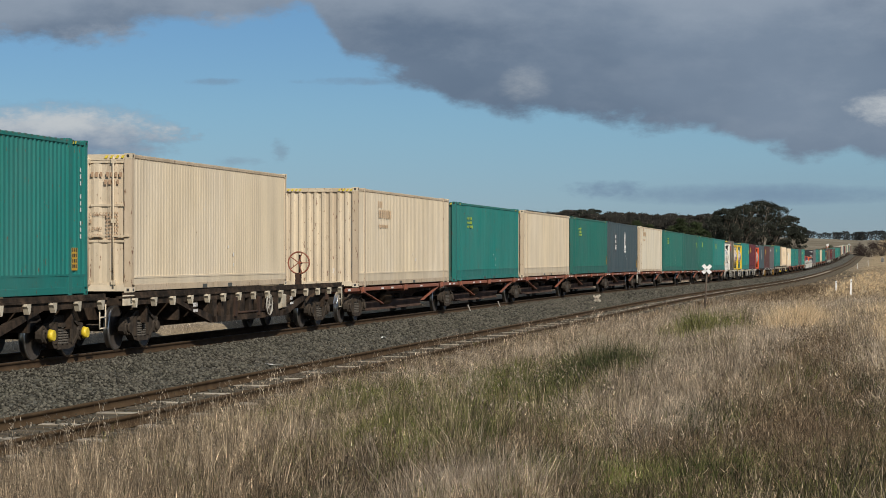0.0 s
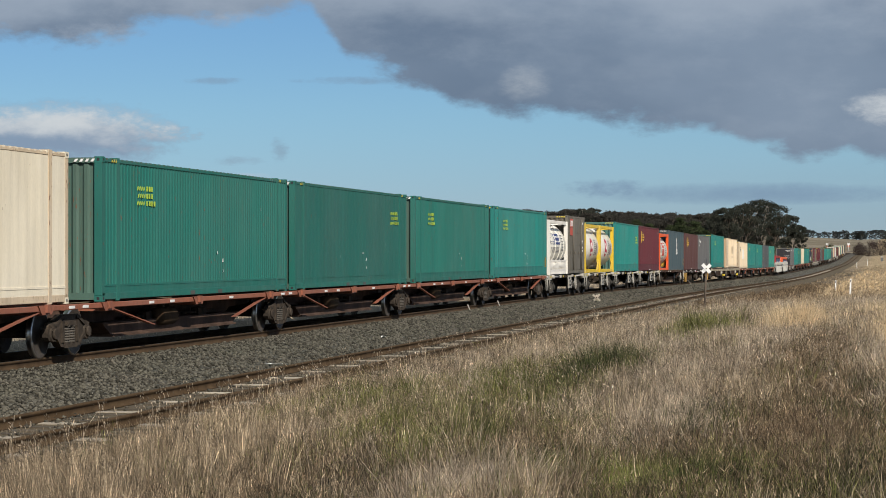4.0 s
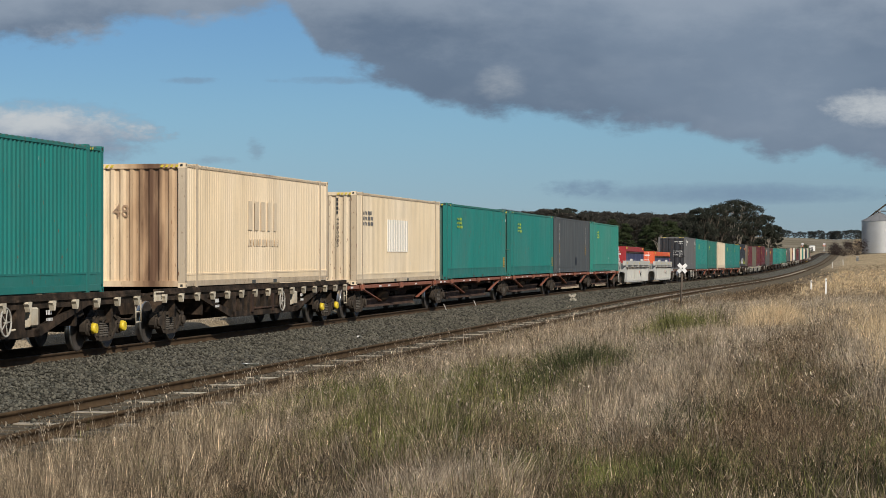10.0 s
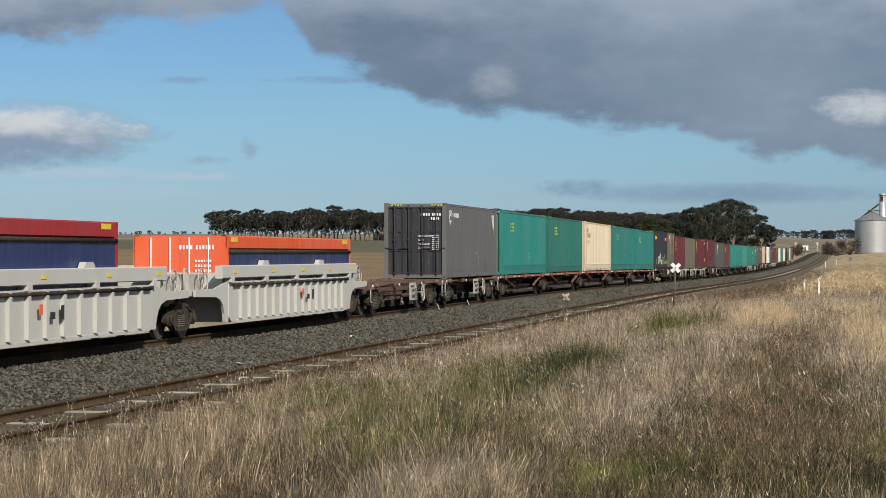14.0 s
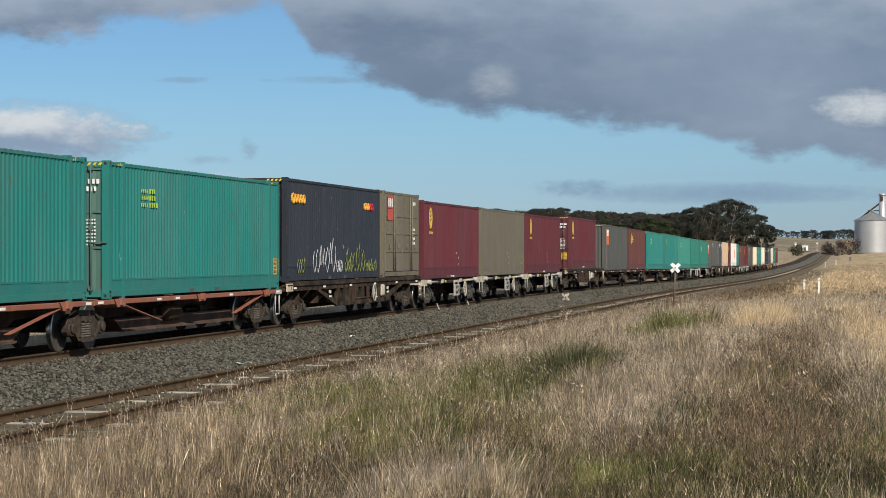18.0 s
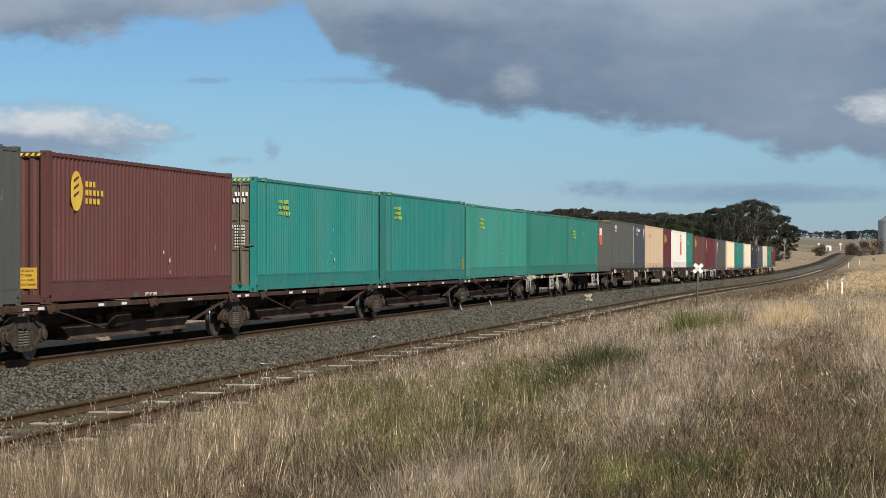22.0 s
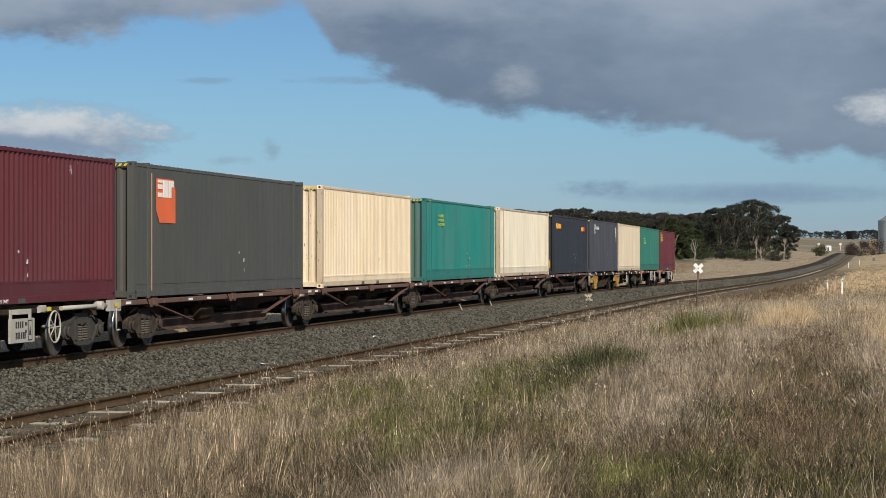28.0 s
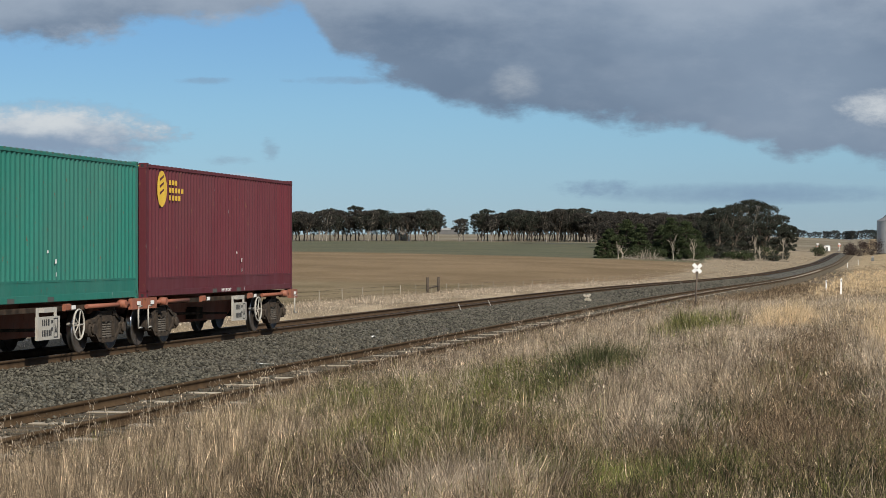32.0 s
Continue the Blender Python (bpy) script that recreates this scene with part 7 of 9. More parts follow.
    B(40, 2.90, LA, 878.4, "slate", "slate-grey smooth container with a white swirl emblem", "smooth", marks=[("swirl", -4.9, 2.4), ("feather", 4.9, 2.6), SPK])
    B(40, 2.90, LA, 891.15, "cream", "cream ribbed container with rusting frame", "fine", marks=[SPK])
    B(40, 2.90, LA, 904.15, "green_bright", "bright green ribbed container with a lime emblem", "plain", marks=[("lime", -4.4, 2.1), SPK])
    B(40, 2.90, LA, 916.85, "maroon", MR, "plain", marks=[("shield", -5.0, 2.5), SPK])


make_train()

# ---------------------------------------------------------------- beside the line


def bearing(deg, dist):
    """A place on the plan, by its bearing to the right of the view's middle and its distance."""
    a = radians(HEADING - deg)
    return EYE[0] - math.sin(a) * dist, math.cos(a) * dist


def gz(x, y):
    return float(ground_z(x, y))


M["sleeper_far"] = mat("dusty half-buried sleeper", (.21, .18, .14), .95, spread=.3, scale=2, per_object=.35)


def make_sleepers():
    """Sleepers: bleached steel-grey ones stand out among dark timber in the siding; concrete ends show in the main line."""
    siding = bpy.data.objects["siding_bed"]
    main = bpy.data.objects["ballast_bed"]
    pale = Shape().prism_y([(-1.15, 0), (1.15, 0), (1.12, .03), (-1.12, .03)], -.125, .125).mesh("sleeper", "pale_sleeper")
    dark = Shape().prism_y([(-1.22, 0), (1.22, 0), (1.20, .02), (-1.20, .02)], -.11, .11).mesh("sleeper", "timber")
    conc = Shape().prism_y([(-1.25, 0), (1.25, 0), (1.22, .05), (-1.22, .05)], -.12, .12).mesh("sleeper", "main_sleeper")
    far = Shape().prism_y([(-.70, 0), (.70, 0), (.70, .02), (-.70, .02)], -.2, .2).mesh("sleeper", "sleeper_far")
    rnd = random.Random(3)
    for k in range(660):
        y = 20.64 + .6125 * k
        is_pale = k % 4 == 0
        z = float(rail_z(y)) - SIDING_DROP - .165 - (.03 if is_pale else .025) + .004
        if k >= 300 and k % 2:
            continue
        is_pale = is_pale or k >= 300
        part("sleeper", far if k >= 300 else pale if is_pale else dark, siding, "bleached pale sleeper" if is_pale else "", pose(SIDING_X + rnd.uniform(-.06, .06), y + rnd.uniform(-.03, .03), z, 0, 0, rnd.uniform(-1.5, 1.5)))
    for k in range(180):
        y = 26 + .685 * k
        part("sleeper", conc, main, "", pose(0, y, float(rail_z(y)) - .222))
    # iron stakes left standing in the stones and paper-white litter
    stake = Shape().box(-.016, -.016, -.2, .016, .016, .33).mesh("peg", "light_grey")
    for x, y in ((1.1, 83.5), (1.1, 90.2), (1.2, 180)):
        ob = tagged(new("marker_peg", stake), "short bleached peg beside the rail", "peg", "marker pegs")
        ob.matrix_basis = pose(x, y, float(rail_z(y)) - .2, 0, -24)


make_sleepers()


def litter(x, y, size, seed):
    """A crumpled scrap of white sheet lying on the stones."""
    rnd = random.Random(seed)
    ob = tagged(new("litter"), "crumpled white scrap lying on the ballast", "litter", "litter")
    ob.matrix_basis = pose(x, y, float(rail_z(y)) + float(np.interp(x, [1.55, 2.0, 3.9], [-.17, -.22, -.50])) + .04, 0, 0, rnd.uniform(0, 90))
    v = [(size * (i - 1.5), size * .6 * (j - 1), rnd.uniform(0, .05)) for i in range(4) for j in range(3)]
    v += [(p[0], p[1], p[2] - .012) for p in v]
    f = [(i * 3 + j, (i + 1) * 3 + j, (i + 1) * 3 + j + 1, i * 3 + j + 1) for i in range(3) for j in range(2)]
    f += [tuple(12 + k for k in reversed(q)) for q in f]
    part("sheet", Shape().add(v, f).mesh("sheet", "white_post"), ob)


litter(3.6, 46.7, .13, 1)
litter(2.9, 60.5, .07, 2)


def scatter_stones():
    """Loose crushed stone lying on the near shoulder."""
    rnd = np.random.default_rng(11)
    n = 46000
    y = np.where(np.arange(n) < 33000, 24 + 95 * rnd.random(n) ** 1.7, 95 * (300 / 95) ** rnd.random(n))
    x = rnd.uniform(.85, 4.45, n)
    extra = rnd.random(n) < .05
    x = np.where(extra, rnd.uniform(4.3, 6.5, n), x)
    z = rail_z(y) + np.interp(x, [.5, 1.55, 2.0, 3.9, 4.3, 4.6, 6.1, 6.7], [-.17, -.17, -.22, -.50, -.50, -.475, -.475, -.52])
    r = rnd.uniform(.022, .050, n) * np.interp(y, [50, 70, 110, 300], [1, 1.2, 1.5, 2.2])
    base = np.array([(1, 0, 0), (-1, 0, 0), (0, 1, 0), (0, -1, 0), (0, 0, 1), (0, 0, -1)], dtype=float)
    tri = np.array([(0, 2, 4), (2, 1, 4), (1, 3, 4), (3, 0, 4), (2, 0, 5), (1, 2, 5), (3, 1, 5), (0, 3, 5)])
    V = base[None] * (r[:, None, None] * rnd.uniform(.6, 1.35, (n, 6, 1)))
    a = rnd.uniform(0, 6.28, n)
    b = rnd.uniform(0, 6.28, n)
    ca, sa, cb, sb = np.cos(a)[:, None], np.sin(a)[:, None], np.cos(b)[:, None], np.sin(b)[:, None]
    X, Y, Z = V[..., 0], V[..., 1], V[..., 2]
    X, Z = X * cb - Z * sb, X * sb + Z * cb
    X, Y = X * ca - Y * sa, X * sa + Y * ca
    P = np.stack([X + x[:, None], Y + y[:, None], Z * .8 + z[:, None] + r[:, None] * .35], -1).reshape(-1, 3)
    Fc = (tri[None] + (np.arange(n) * 6)[:, None, None]).reshape(-1, 3)
    tagged(new("loose_ballast", raw_mesh("loose_ballast", P, Fc, "stone")), "loose grey crushed stone along the track shoulder", "ballast", kind="stuff")


scatter_stones()

# ---------------------------------------------------------------- grass


def grass_material(name, a, b, c, calm=0.0):
    """Blade colours: two tones by patches of ground and a third mixed in blade by blade; calm evens the blades out."""
    def ease(lo, hi):
        return 1 + (lo - 1) * (1 - calm), 1 + (hi - 1) * (1 - calm)

    m = bpy.data.materials.new(name)
    m.use_nodes = True
    nt = m.node_tree
    bs = nt.nodes["Principled BSDF"]
    bs.inputs["Roughness"].default_value = 0.75
    bs.inputs["Specular IOR Level"].default_value = 0.25
    N, Lk = nt.nodes.new, nt.links.new
    geo = N("ShaderNodeNewGeometry")
    noi = N("ShaderNodeTexNoise")
    noi.inputs["Scale"].default_value, noi.inputs["Detail"].default_value = 0.9, 4
    drawn = N("ShaderNodeMapping")            # wind-combed drifts run along the line
    drawn.inputs["Scale"].default_value = (1, .32, .9)
    Lk(geo.outputs["Position"], drawn.inputs[0])
    Lk(drawn.outputs[0], noi.inputs["Vector"])

    def mix(f, p, q):
        n = N("ShaderNodeMix")
        n.data_type = "RGBA"
        for i, v in ((0, f), (6, p), (7, q)):
            if isinstance(v, tuple):
                n.inputs[i].default_value = v
            else:
                Lk(v, n.inputs[i])
        return n.outputs[2]

    def rng(v, lo, hi, p=0.0, q=1.0):
        n = N("ShaderNodeMapRange")
        for i, k in enumerate((lo, hi, p, q)):
            n.inputs[i + 1].default_value = k
        Lk(v, n.inputs[0])
        return n.outputs[0]

    col = mix(rng(noi.outputs[0], .4, .6), (*a, 1), (*b, 1))
    col = mix(rng(geo.outputs["Random Per Island"], .62, .95), col, (*c, 1))
    wn = N("ShaderNodeMath")
    wn.operation = "FRACT"
    mul = N("ShaderNodeMath")
    mul.operation = "MULTIPLY"
    mul.inputs[1].default_value = 17.37
    Lk(geo.outputs["Random Per Island"], mul.inputs[0])
    Lk(mul.outputs[0], wn.inputs[0])
    hsv = N("ShaderNodeHueSaturation")
    patch = N("ShaderNodeTexNoise")
    patch.inputs["Scale"].default_value, patch.inputs["Detail"].default_value = 4.2, 4
    Lk(drawn.outputs[0], patch.inputs["Vector"])
    both = N("ShaderNodeMath")
    both.operation = "MULTIPLY"
    Lk(rng(wn.outputs[0], 0, 1, *ease(.35, 1.5)), both.inputs[0])
    Lk(rng(patch.outputs[0], .34, .66, *ease(.40, 1.58)), both.inputs[1])
    wisp = N("ShaderNodeMapping")              # single tufts, bleached or weathered dark
    wisp.inputs["Scale"].default_value = (1, .45, .28)
    Lk(geo.outputs["Position"], wisp.inputs[0])
    strands = N("ShaderNodeTexNoise")
    strands.inputs["Scale"].default_value, strands.inputs["Detail"].default_value = 13.0, 2
    Lk(wisp.outputs[0], strands.inputs["Vector"])
    tone = N("ShaderNodeMath")
    tone.operation = "MULTIPLY"
    Lk(both.outputs[0], tone.inputs[0])
    Lk(rng(strands.outputs[0], .36, .64, *ease(.42, 1.60)), tone.inputs[1])
    Lk(tone.outputs[0], hsv.inputs["Value"])
    Lk(col, hsv.inputs["Color"])
    Lk(hsv.outputs[0], bs.inputs["Base Color"])
    tr = N("ShaderNodeBsdfTranslucent")
    Lk(hsv.outputs[0], tr.inputs["Color"])
    ms = N("ShaderNodeMixShader")
    ms.inputs[0].default_value = 0.38
    Lk(bs.outputs[0], ms.inputs[1])
    Lk(tr.outputs[0], ms.inputs[2])
    out = nt.nodes["Material Output"]
    Lk(ms.outputs[0], out.inputs[0])
    return m


M["straw"] = grass_material("dry straw grass", (.34, .26, .170), (.205, .155, .102), (.70, .56, .38))
M["straw_gold"] = grass_material("golden tussock grass", (.66, .50, .30), (.56, .42, .255), (.80, .64, .42), .6)
# near-black mat colour carries the shade between the taller tufts
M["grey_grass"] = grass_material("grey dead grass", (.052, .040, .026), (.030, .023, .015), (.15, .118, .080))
M["pale_grass"] = grass_material("bleached flattened grass", (.44, .355, .258), (.31, .245, .178), (.74, .615, .46))
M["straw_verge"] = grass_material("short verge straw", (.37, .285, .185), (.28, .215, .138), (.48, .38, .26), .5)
# brighter copy of the pale grass, putting light on the far bank
M["pale_lit"] = grass_material("sun-bleached tall grass", (.48, .39, .29), (.36, .29, .21), (.74, .62, .47), .3)
M["green_grass"] = grass_material("green winter grass", (.110, .128, .030), (.150, .148, .046), (.30, .265, .12))
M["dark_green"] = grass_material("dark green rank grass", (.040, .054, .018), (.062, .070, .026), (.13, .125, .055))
M["brown_weed"] = grass_material("brown dead weeds", (.145, .098, .056), (.200, .140, .084), (.38, .29, .185))


def blades(x, y, height, width, dx, dy, seed, fine=False):
    """Arrays of bent, tapering blades; dx and dy say how far each tip leans out. fine: straight three-cornered stems."""
    rnd = np.random.default_rng(seed)
    n = len(x)
    z = ground_z(x, y) - .02
    face = rnd.uniform(-1.1, 1.1, n)
    wx, wy = np.cos(face) * width / 2, np.sin(face) * width / 2
    out = np.sqrt(dx * dx + dy * dy) / height
    if fine:
        P = np.empty((n, 3, 3))
        P[:, 0, 0], P[:, 0, 1], P[:, 0, 2] = x - wx, y - wy, z
        P[:, 1, 0], P[:, 1, 1], P[:, 1, 2] = x + wx, y + wy, z
        P[:, 2, 0], P[:, 2, 1], P[:, 2, 2] = x + dx, y + dy, z + height * (1 - .28 * np.minimum(out, 2) ** 1.5)
        return P.reshape(-1, 3), np.arange(3 * n).reshape(-1, 3)
    P = np.empty((n, 5, 3))
    for i, (t, w) in enumerate(((0, 1), (.55, .85))):
        for j, sg in ((0, -1), (1, 1)):
            P[:, 2 * i + j, 0] = x + dx * t * (.45 + .55 * t) + sg * wx * w
            P[:, 2 * i + j, 1] = y + dy * t * (.45 + .55 * t) + sg * wy * w
            P[:, 2 * i + j, 2] = z + height * t * (1 + .12 * out * (1 - t))
    P[:, 4, 0], P[:, 4, 1], P[:, 4, 2] = x + dx, y + dy, z + height * (1 - .28 * np.minimum(out, 2) ** 1.5)
    o = (np.arange(n) * 5)[:, None]
    tri = np.concatenate([o + np.array([[0, 1, 3]]), o + np.array([[0, 3, 2]]), o + np.array([[2, 3, 4]])], 0)
    return P.reshape(-1, 3), tri


def field_noise(x, y, s, k):
    return np.sin(x * s + 1.3 * np.sin(y * s * .7 + k)) * np.sin(y * s * 1.1 + 1.7 * np.sin(x * s * .6 + 2 * k) + k)


def verge_edge(y):
    """Where the grass gives way to the stones beside the siding."""
    return np.interp(y, [15, 30, 40, 55, 110, 140, 170, 300, 600], [7.2, 6.85, 6.4, 6.1, 6.05, 6.4, 6.9, 7.6, 8.2]) + .22 * np.sin(y * 1.7) * np.sin(y * .53 + 1) * np.interp(y, [30, 90], [1, 1.6])


def tufts(name, label, mat_key, count, per, y0, y1, h0, h1, width, seed, keep=None, radius=.10, lean=.45, right=0.0, reach=None, fine=False):
    """Grass in tufts: each tuft has its own height and its blades fan out from the root."""
    rnd = np.random.default_rng(seed)
    y = y0 * (y1 / y0) ** rnd.random(count * (3 if keep is None else 14))
    lo = np.maximum(verge_edge(y), EYE[0] - .46 * y - 1.0) if reach is None else np.full(len(y), reach[0])
    hi = EYE[0] + 1.0 + .035 * y + right if reach is None else np.full(len(y), reach[1])
    x = lo + (hi - lo) * rnd.random(len(y))
    ok = hi > lo
    if keep is not None:
        ok &= rnd.random(len(y)) < keep(x, y)
    x, y = x[ok][:count], y[ok][:count]
    tall = rnd.uniform(h0, h1, len(x)) * (.80 + .45 * field_noise(x, .3 * y, 2.6, seed) + .12 * field_noise(x, .3 * y, 7.0, seed + 3)) * np.interp(x - verge_edge(y), [0, .5, 2.4], [.8, .95, 1.0])
    lx, ly = rnd.normal(.04, .16, len(x)), rnd.normal(0, .16, len(x))
    big = rnd.uniform(.6, 1.5, len(x)) * radius
    X, Y = np.repeat(x, per), np.repeat(y, per)
    n = len(X)
    a = rnd.uniform(0, 2 * np.pi, n)
    k = np.sqrt(rnd.random(n))
    R = np.repeat(big, per) * k
    h = np.maximum(np.repeat(tall, per) * rnd.uniform(.45, 1.12, n), .06)
    out = lean * h * (.25 + .9 * k) * rnd.uniform(.2, 1.5, n)
    a2 = a + rnd.normal(0, .7, n)
    dx, dy = np.cos(a2) * out + np.repeat(lx, per) * h, np.sin(a2) * out + np.repeat(ly, per) * h
    w = (.68 * width + .00010 * Y) * rnd.uniform(.55, 1.5, n)
    P, T = blades(X + R * np.cos(a), Y + 2.2 * R * np.sin(a), h, w * (1.35 if fine else 1), dx, dy, seed + 50, fine)
    tagged(new(name, raw_mesh(name, P, T, mat_key)), label, "grass", kind="stuff")


def spots(x, y, *rows):
    return sum(k * np.exp(-((x - a) / p) ** 2 - ((y - b) / q) ** 2) for a, b, p, q, k in rows)


def green_here(x, y):
    """Where the winter green comes through."""
    g = spots(x, y, (8.3, 35, .9, 4, .8), (11.3, 25.4, .6, 2.0, .5), (12.0, 17.7, .4, 1.2, .15), (11.5, 33, .8, 4, 1.2), (12.3, 33, .4, 4, 1.2), (13.9, 18.3, .4, 1.0, .4), (14.9, 17.9, .4, 1.0, .7), (15.7, 18.6, .25, 1.0, .5), (16.3, 18.4, .25, .9, .35), (17.0, 19.6, .3, 1.2, .5), (10.0, 41, 1.0, 5, .8), (13.1, 47, .6, 3, .4), (11.7, 61, .6, 4, 1.0), (11.9, 39, .4, 4, 1.0), (12.1, 23, .4, 2, .7), (12.9, 24, .6, 2, .4), (10.6, 26.5, .5, 2.2, .4), (11.0, 28.5, .7, 3, .5), (14.6, 18.6, .35, .9, .6), (15.2, 19.5, .3, .9, .5))
    return np.clip(g * (.42 + .85 * field_noise(x, .3 * y, 5.5, 3)), .010, 1)


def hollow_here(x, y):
    """Gaps where the tufts thin out to the dark mat and its painted shade."""
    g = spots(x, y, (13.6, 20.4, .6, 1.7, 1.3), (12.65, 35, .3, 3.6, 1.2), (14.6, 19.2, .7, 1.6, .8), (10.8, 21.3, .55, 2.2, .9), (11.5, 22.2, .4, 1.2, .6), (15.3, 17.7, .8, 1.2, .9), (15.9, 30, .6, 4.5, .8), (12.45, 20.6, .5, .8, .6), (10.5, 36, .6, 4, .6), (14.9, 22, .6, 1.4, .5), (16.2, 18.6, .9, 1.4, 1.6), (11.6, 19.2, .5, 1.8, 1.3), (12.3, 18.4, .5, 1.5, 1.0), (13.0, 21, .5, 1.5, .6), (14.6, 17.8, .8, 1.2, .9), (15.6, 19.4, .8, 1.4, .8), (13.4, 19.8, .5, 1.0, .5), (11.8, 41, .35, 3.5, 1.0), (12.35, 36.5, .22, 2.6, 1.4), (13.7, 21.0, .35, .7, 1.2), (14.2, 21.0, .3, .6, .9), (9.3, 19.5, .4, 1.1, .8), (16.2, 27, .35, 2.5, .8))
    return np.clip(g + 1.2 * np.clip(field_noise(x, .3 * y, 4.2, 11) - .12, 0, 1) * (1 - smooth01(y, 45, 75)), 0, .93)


def brown_here(x, y):
    g = spots(x, y, (15.3, 43, .6, 7, 1.5), (15.7, 33, .45, 4.5, 1.2), (15.7, 22, .8, 3.0, .6), (14.6, 78, .9, 8, .9), (7.6, 130, 1.4, 35, 1), (8.8, 200, 1.4, 45, 1), (10.5, 125, 2.0, 12, .6), (13.8, 20.5, .4, 1.0, .6), (16.6, 62, .7, 8, .6))
    return np.clip(g * (.55 + .6 * field_noise(x, .3 * y, 4.5, 6)) + .06 * np.clip(field_noise(x, y, .7, 5), 0, 1), .006, 1)


def gold_here(x, y):
    g = spots(x, y, (14.2, 63, .6, 4, 1.0), (16.9, 52, .5, 9, 1.3), (16.5, 80, .9, 12, .9), (17.2, 36, .25, 4, .5))
    return np.clip(g + .10 * smooth01(y, 150, 210) * smooth01(x, 10, 13) + .004, 0, 1)


def pale_here(x, y):
    g = spots(x, y, (13.4, 17.4, .45, 1.0, 2.4), (13.5, 35, .6, 8, 2.2), (14.1, 27, .45, 4, 1.6), (13.2, 29, .35, 4, 1.2), (13.5, 44, 1.1, 9, 2.0), (14.2, 22, .6, 2, .6), (12.2, 48, 1.2, 8, .6), (9.2, 29, .7, 3, .5), (11.5, 70, 1.2, 9, .5), (14.9, 48, .7, 6, .5), (13.7, 37.2, .7, 6, 1.2), (12.6, 44, 1.0, 6, .9), (16.6, 38, .35, 5, 1.2), (16.9, 28, .3, 3, .8))
    return np.clip(g * (.75 + .5 * field_noise(x, .35 * y, 3.0, 9)) + .4 * smooth01(y, 36, 52) * smooth01(x, 9.5, 12) * (.7 + .5 * field_noise(x, y, .9, 4)), .02, 1)


def clumped(x, y):
    """Tussocks and the gaps between them."""
    c = .6 * field_noise(x, .3 * y, 4.6, 21) + .8 * field_noise(x, .3 * y, 11.5, 5)
    return .05 + .95 * smooth01(c, -.30, .35)


def straw_here(x, y):
    k = .42 + .55 * field_noise(x, .3 * y, 3.4, 2) - 1.3 * green_here(x, y) - 1.3 * brown_here(x, y) - 1.1 * np.minimum(gold_here(x, y), 1)
    return clumped(x, y) * (1 - hollow_here(x, y)) * np.clip(k + .45 * spots(x, y, (13.7, 38, 1.0, 12, 1)) - .42 * smooth01(x, 14.0, 15.0) * (1 - smooth01(y, 24, 34)) + .45 * smooth01(-x, -10.8, -8.4) + .15 * smooth01(y, 40, 60), .035, 1)


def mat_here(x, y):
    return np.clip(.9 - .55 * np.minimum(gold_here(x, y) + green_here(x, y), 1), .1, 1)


tufts("grey_grass", "dark matted grass over the bank, shade between tufts in its colour", "grey_grass", 27000, 10, 13, 150, .08, .30, .0034, 1, mat_here, radius=.18, lean=1.2, fine=True)
tufts("dry_grass", "tall dry straw-coloured grass on the bank", "straw", 9500, 12, 13, 150, .18, .60, .0038, 2, straw_here, radius=.12, lean=.36, fine=True)
tufts("bent_grass", "dry grass blades bowed by the wind", "straw", 3600, 12, 19, 110, .18, .55, .0026, 15, straw_here, radius=.12, lean=.62)
tufts("pale_grass", "bleached flattened grass in patches", "pale_grass", 9500, 12, 13, 120, .16, .50, .0040, 7, lambda x, y: clumped(x, y) * pale_here(x, y) * (1 - hollow_here(x, y)) * (1 - .95 * brown_here(x, y)) * (1 - .95 * green_here(x, y)) * (1 - .9 * np.minimum(gold_here(x, y), 1)), radius=.15, lean=.7, fine=True)
tufts("green_grass", "patches of fresh green winter grass", "green_grass", 6500, 13, 13, 125, .20, .52, .0034, 3, lambda x, y: np.minimum(1.6 * green_here(x, y), 1) * (1 - .7 * hollow_here(x, y)), radius=.12, lean=.40, fine=True)
tufts("brown_weeds", "brown dead weeds among the grass", "brown_weed", 8500, 14, 14, 260, .20, .50, .0030, 4, brown_here, radius=.13, lean=.7, fine=True)
tufts("golden_tussocks", "pale golden tussock grass", "straw_gold", 2400, 14, 46, 460, .30, .70, .005, 5, gold_here, radius=.18, lean=.45, right=6)
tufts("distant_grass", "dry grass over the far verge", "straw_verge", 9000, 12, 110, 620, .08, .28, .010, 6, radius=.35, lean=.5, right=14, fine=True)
tufts("bleached_grass", "pale dry grass farther along the bank, light put in its colour", "pale_lit", 12000, 14, 30, 125, .22, .58, .0036, 12, lambda x, y: np.clip(clumped(x, y) * (.65 + .45 * field_noise(x, y, .7, 7)) * smooth01(y, 28, 46) * smooth01(x, 6.8, 8.2) * (1 - brown_here(x, y)) * (1 - green_here(x, y)) * (1 - np.minimum(1.5 * gold_here(x, y), 1)), 0, 1), radius=.14, lean=.42, fine=True)
tufts("golden_clump", "tall pale golden tussock standing above the grass", "straw_gold", 620, 40, 58, 70, .62, 1.0, .004, 9, lambda x, y: spots(x, y, (14.2, 62.5, .48, 3.2, 1)), radius=.2, lean=.36, fine=True)
tufts("golden_edge", "tall golden grass at the edge of the bank", "straw_gold", 420, 24, 34, 75, .40, .75, .005, 16, lambda x, y: spots(x, y, (17.1, 52, .45, 9, 1), (17.3, 40, .3, 4, .8)), radius=.2, lean=.5, fine=True, right=.6)
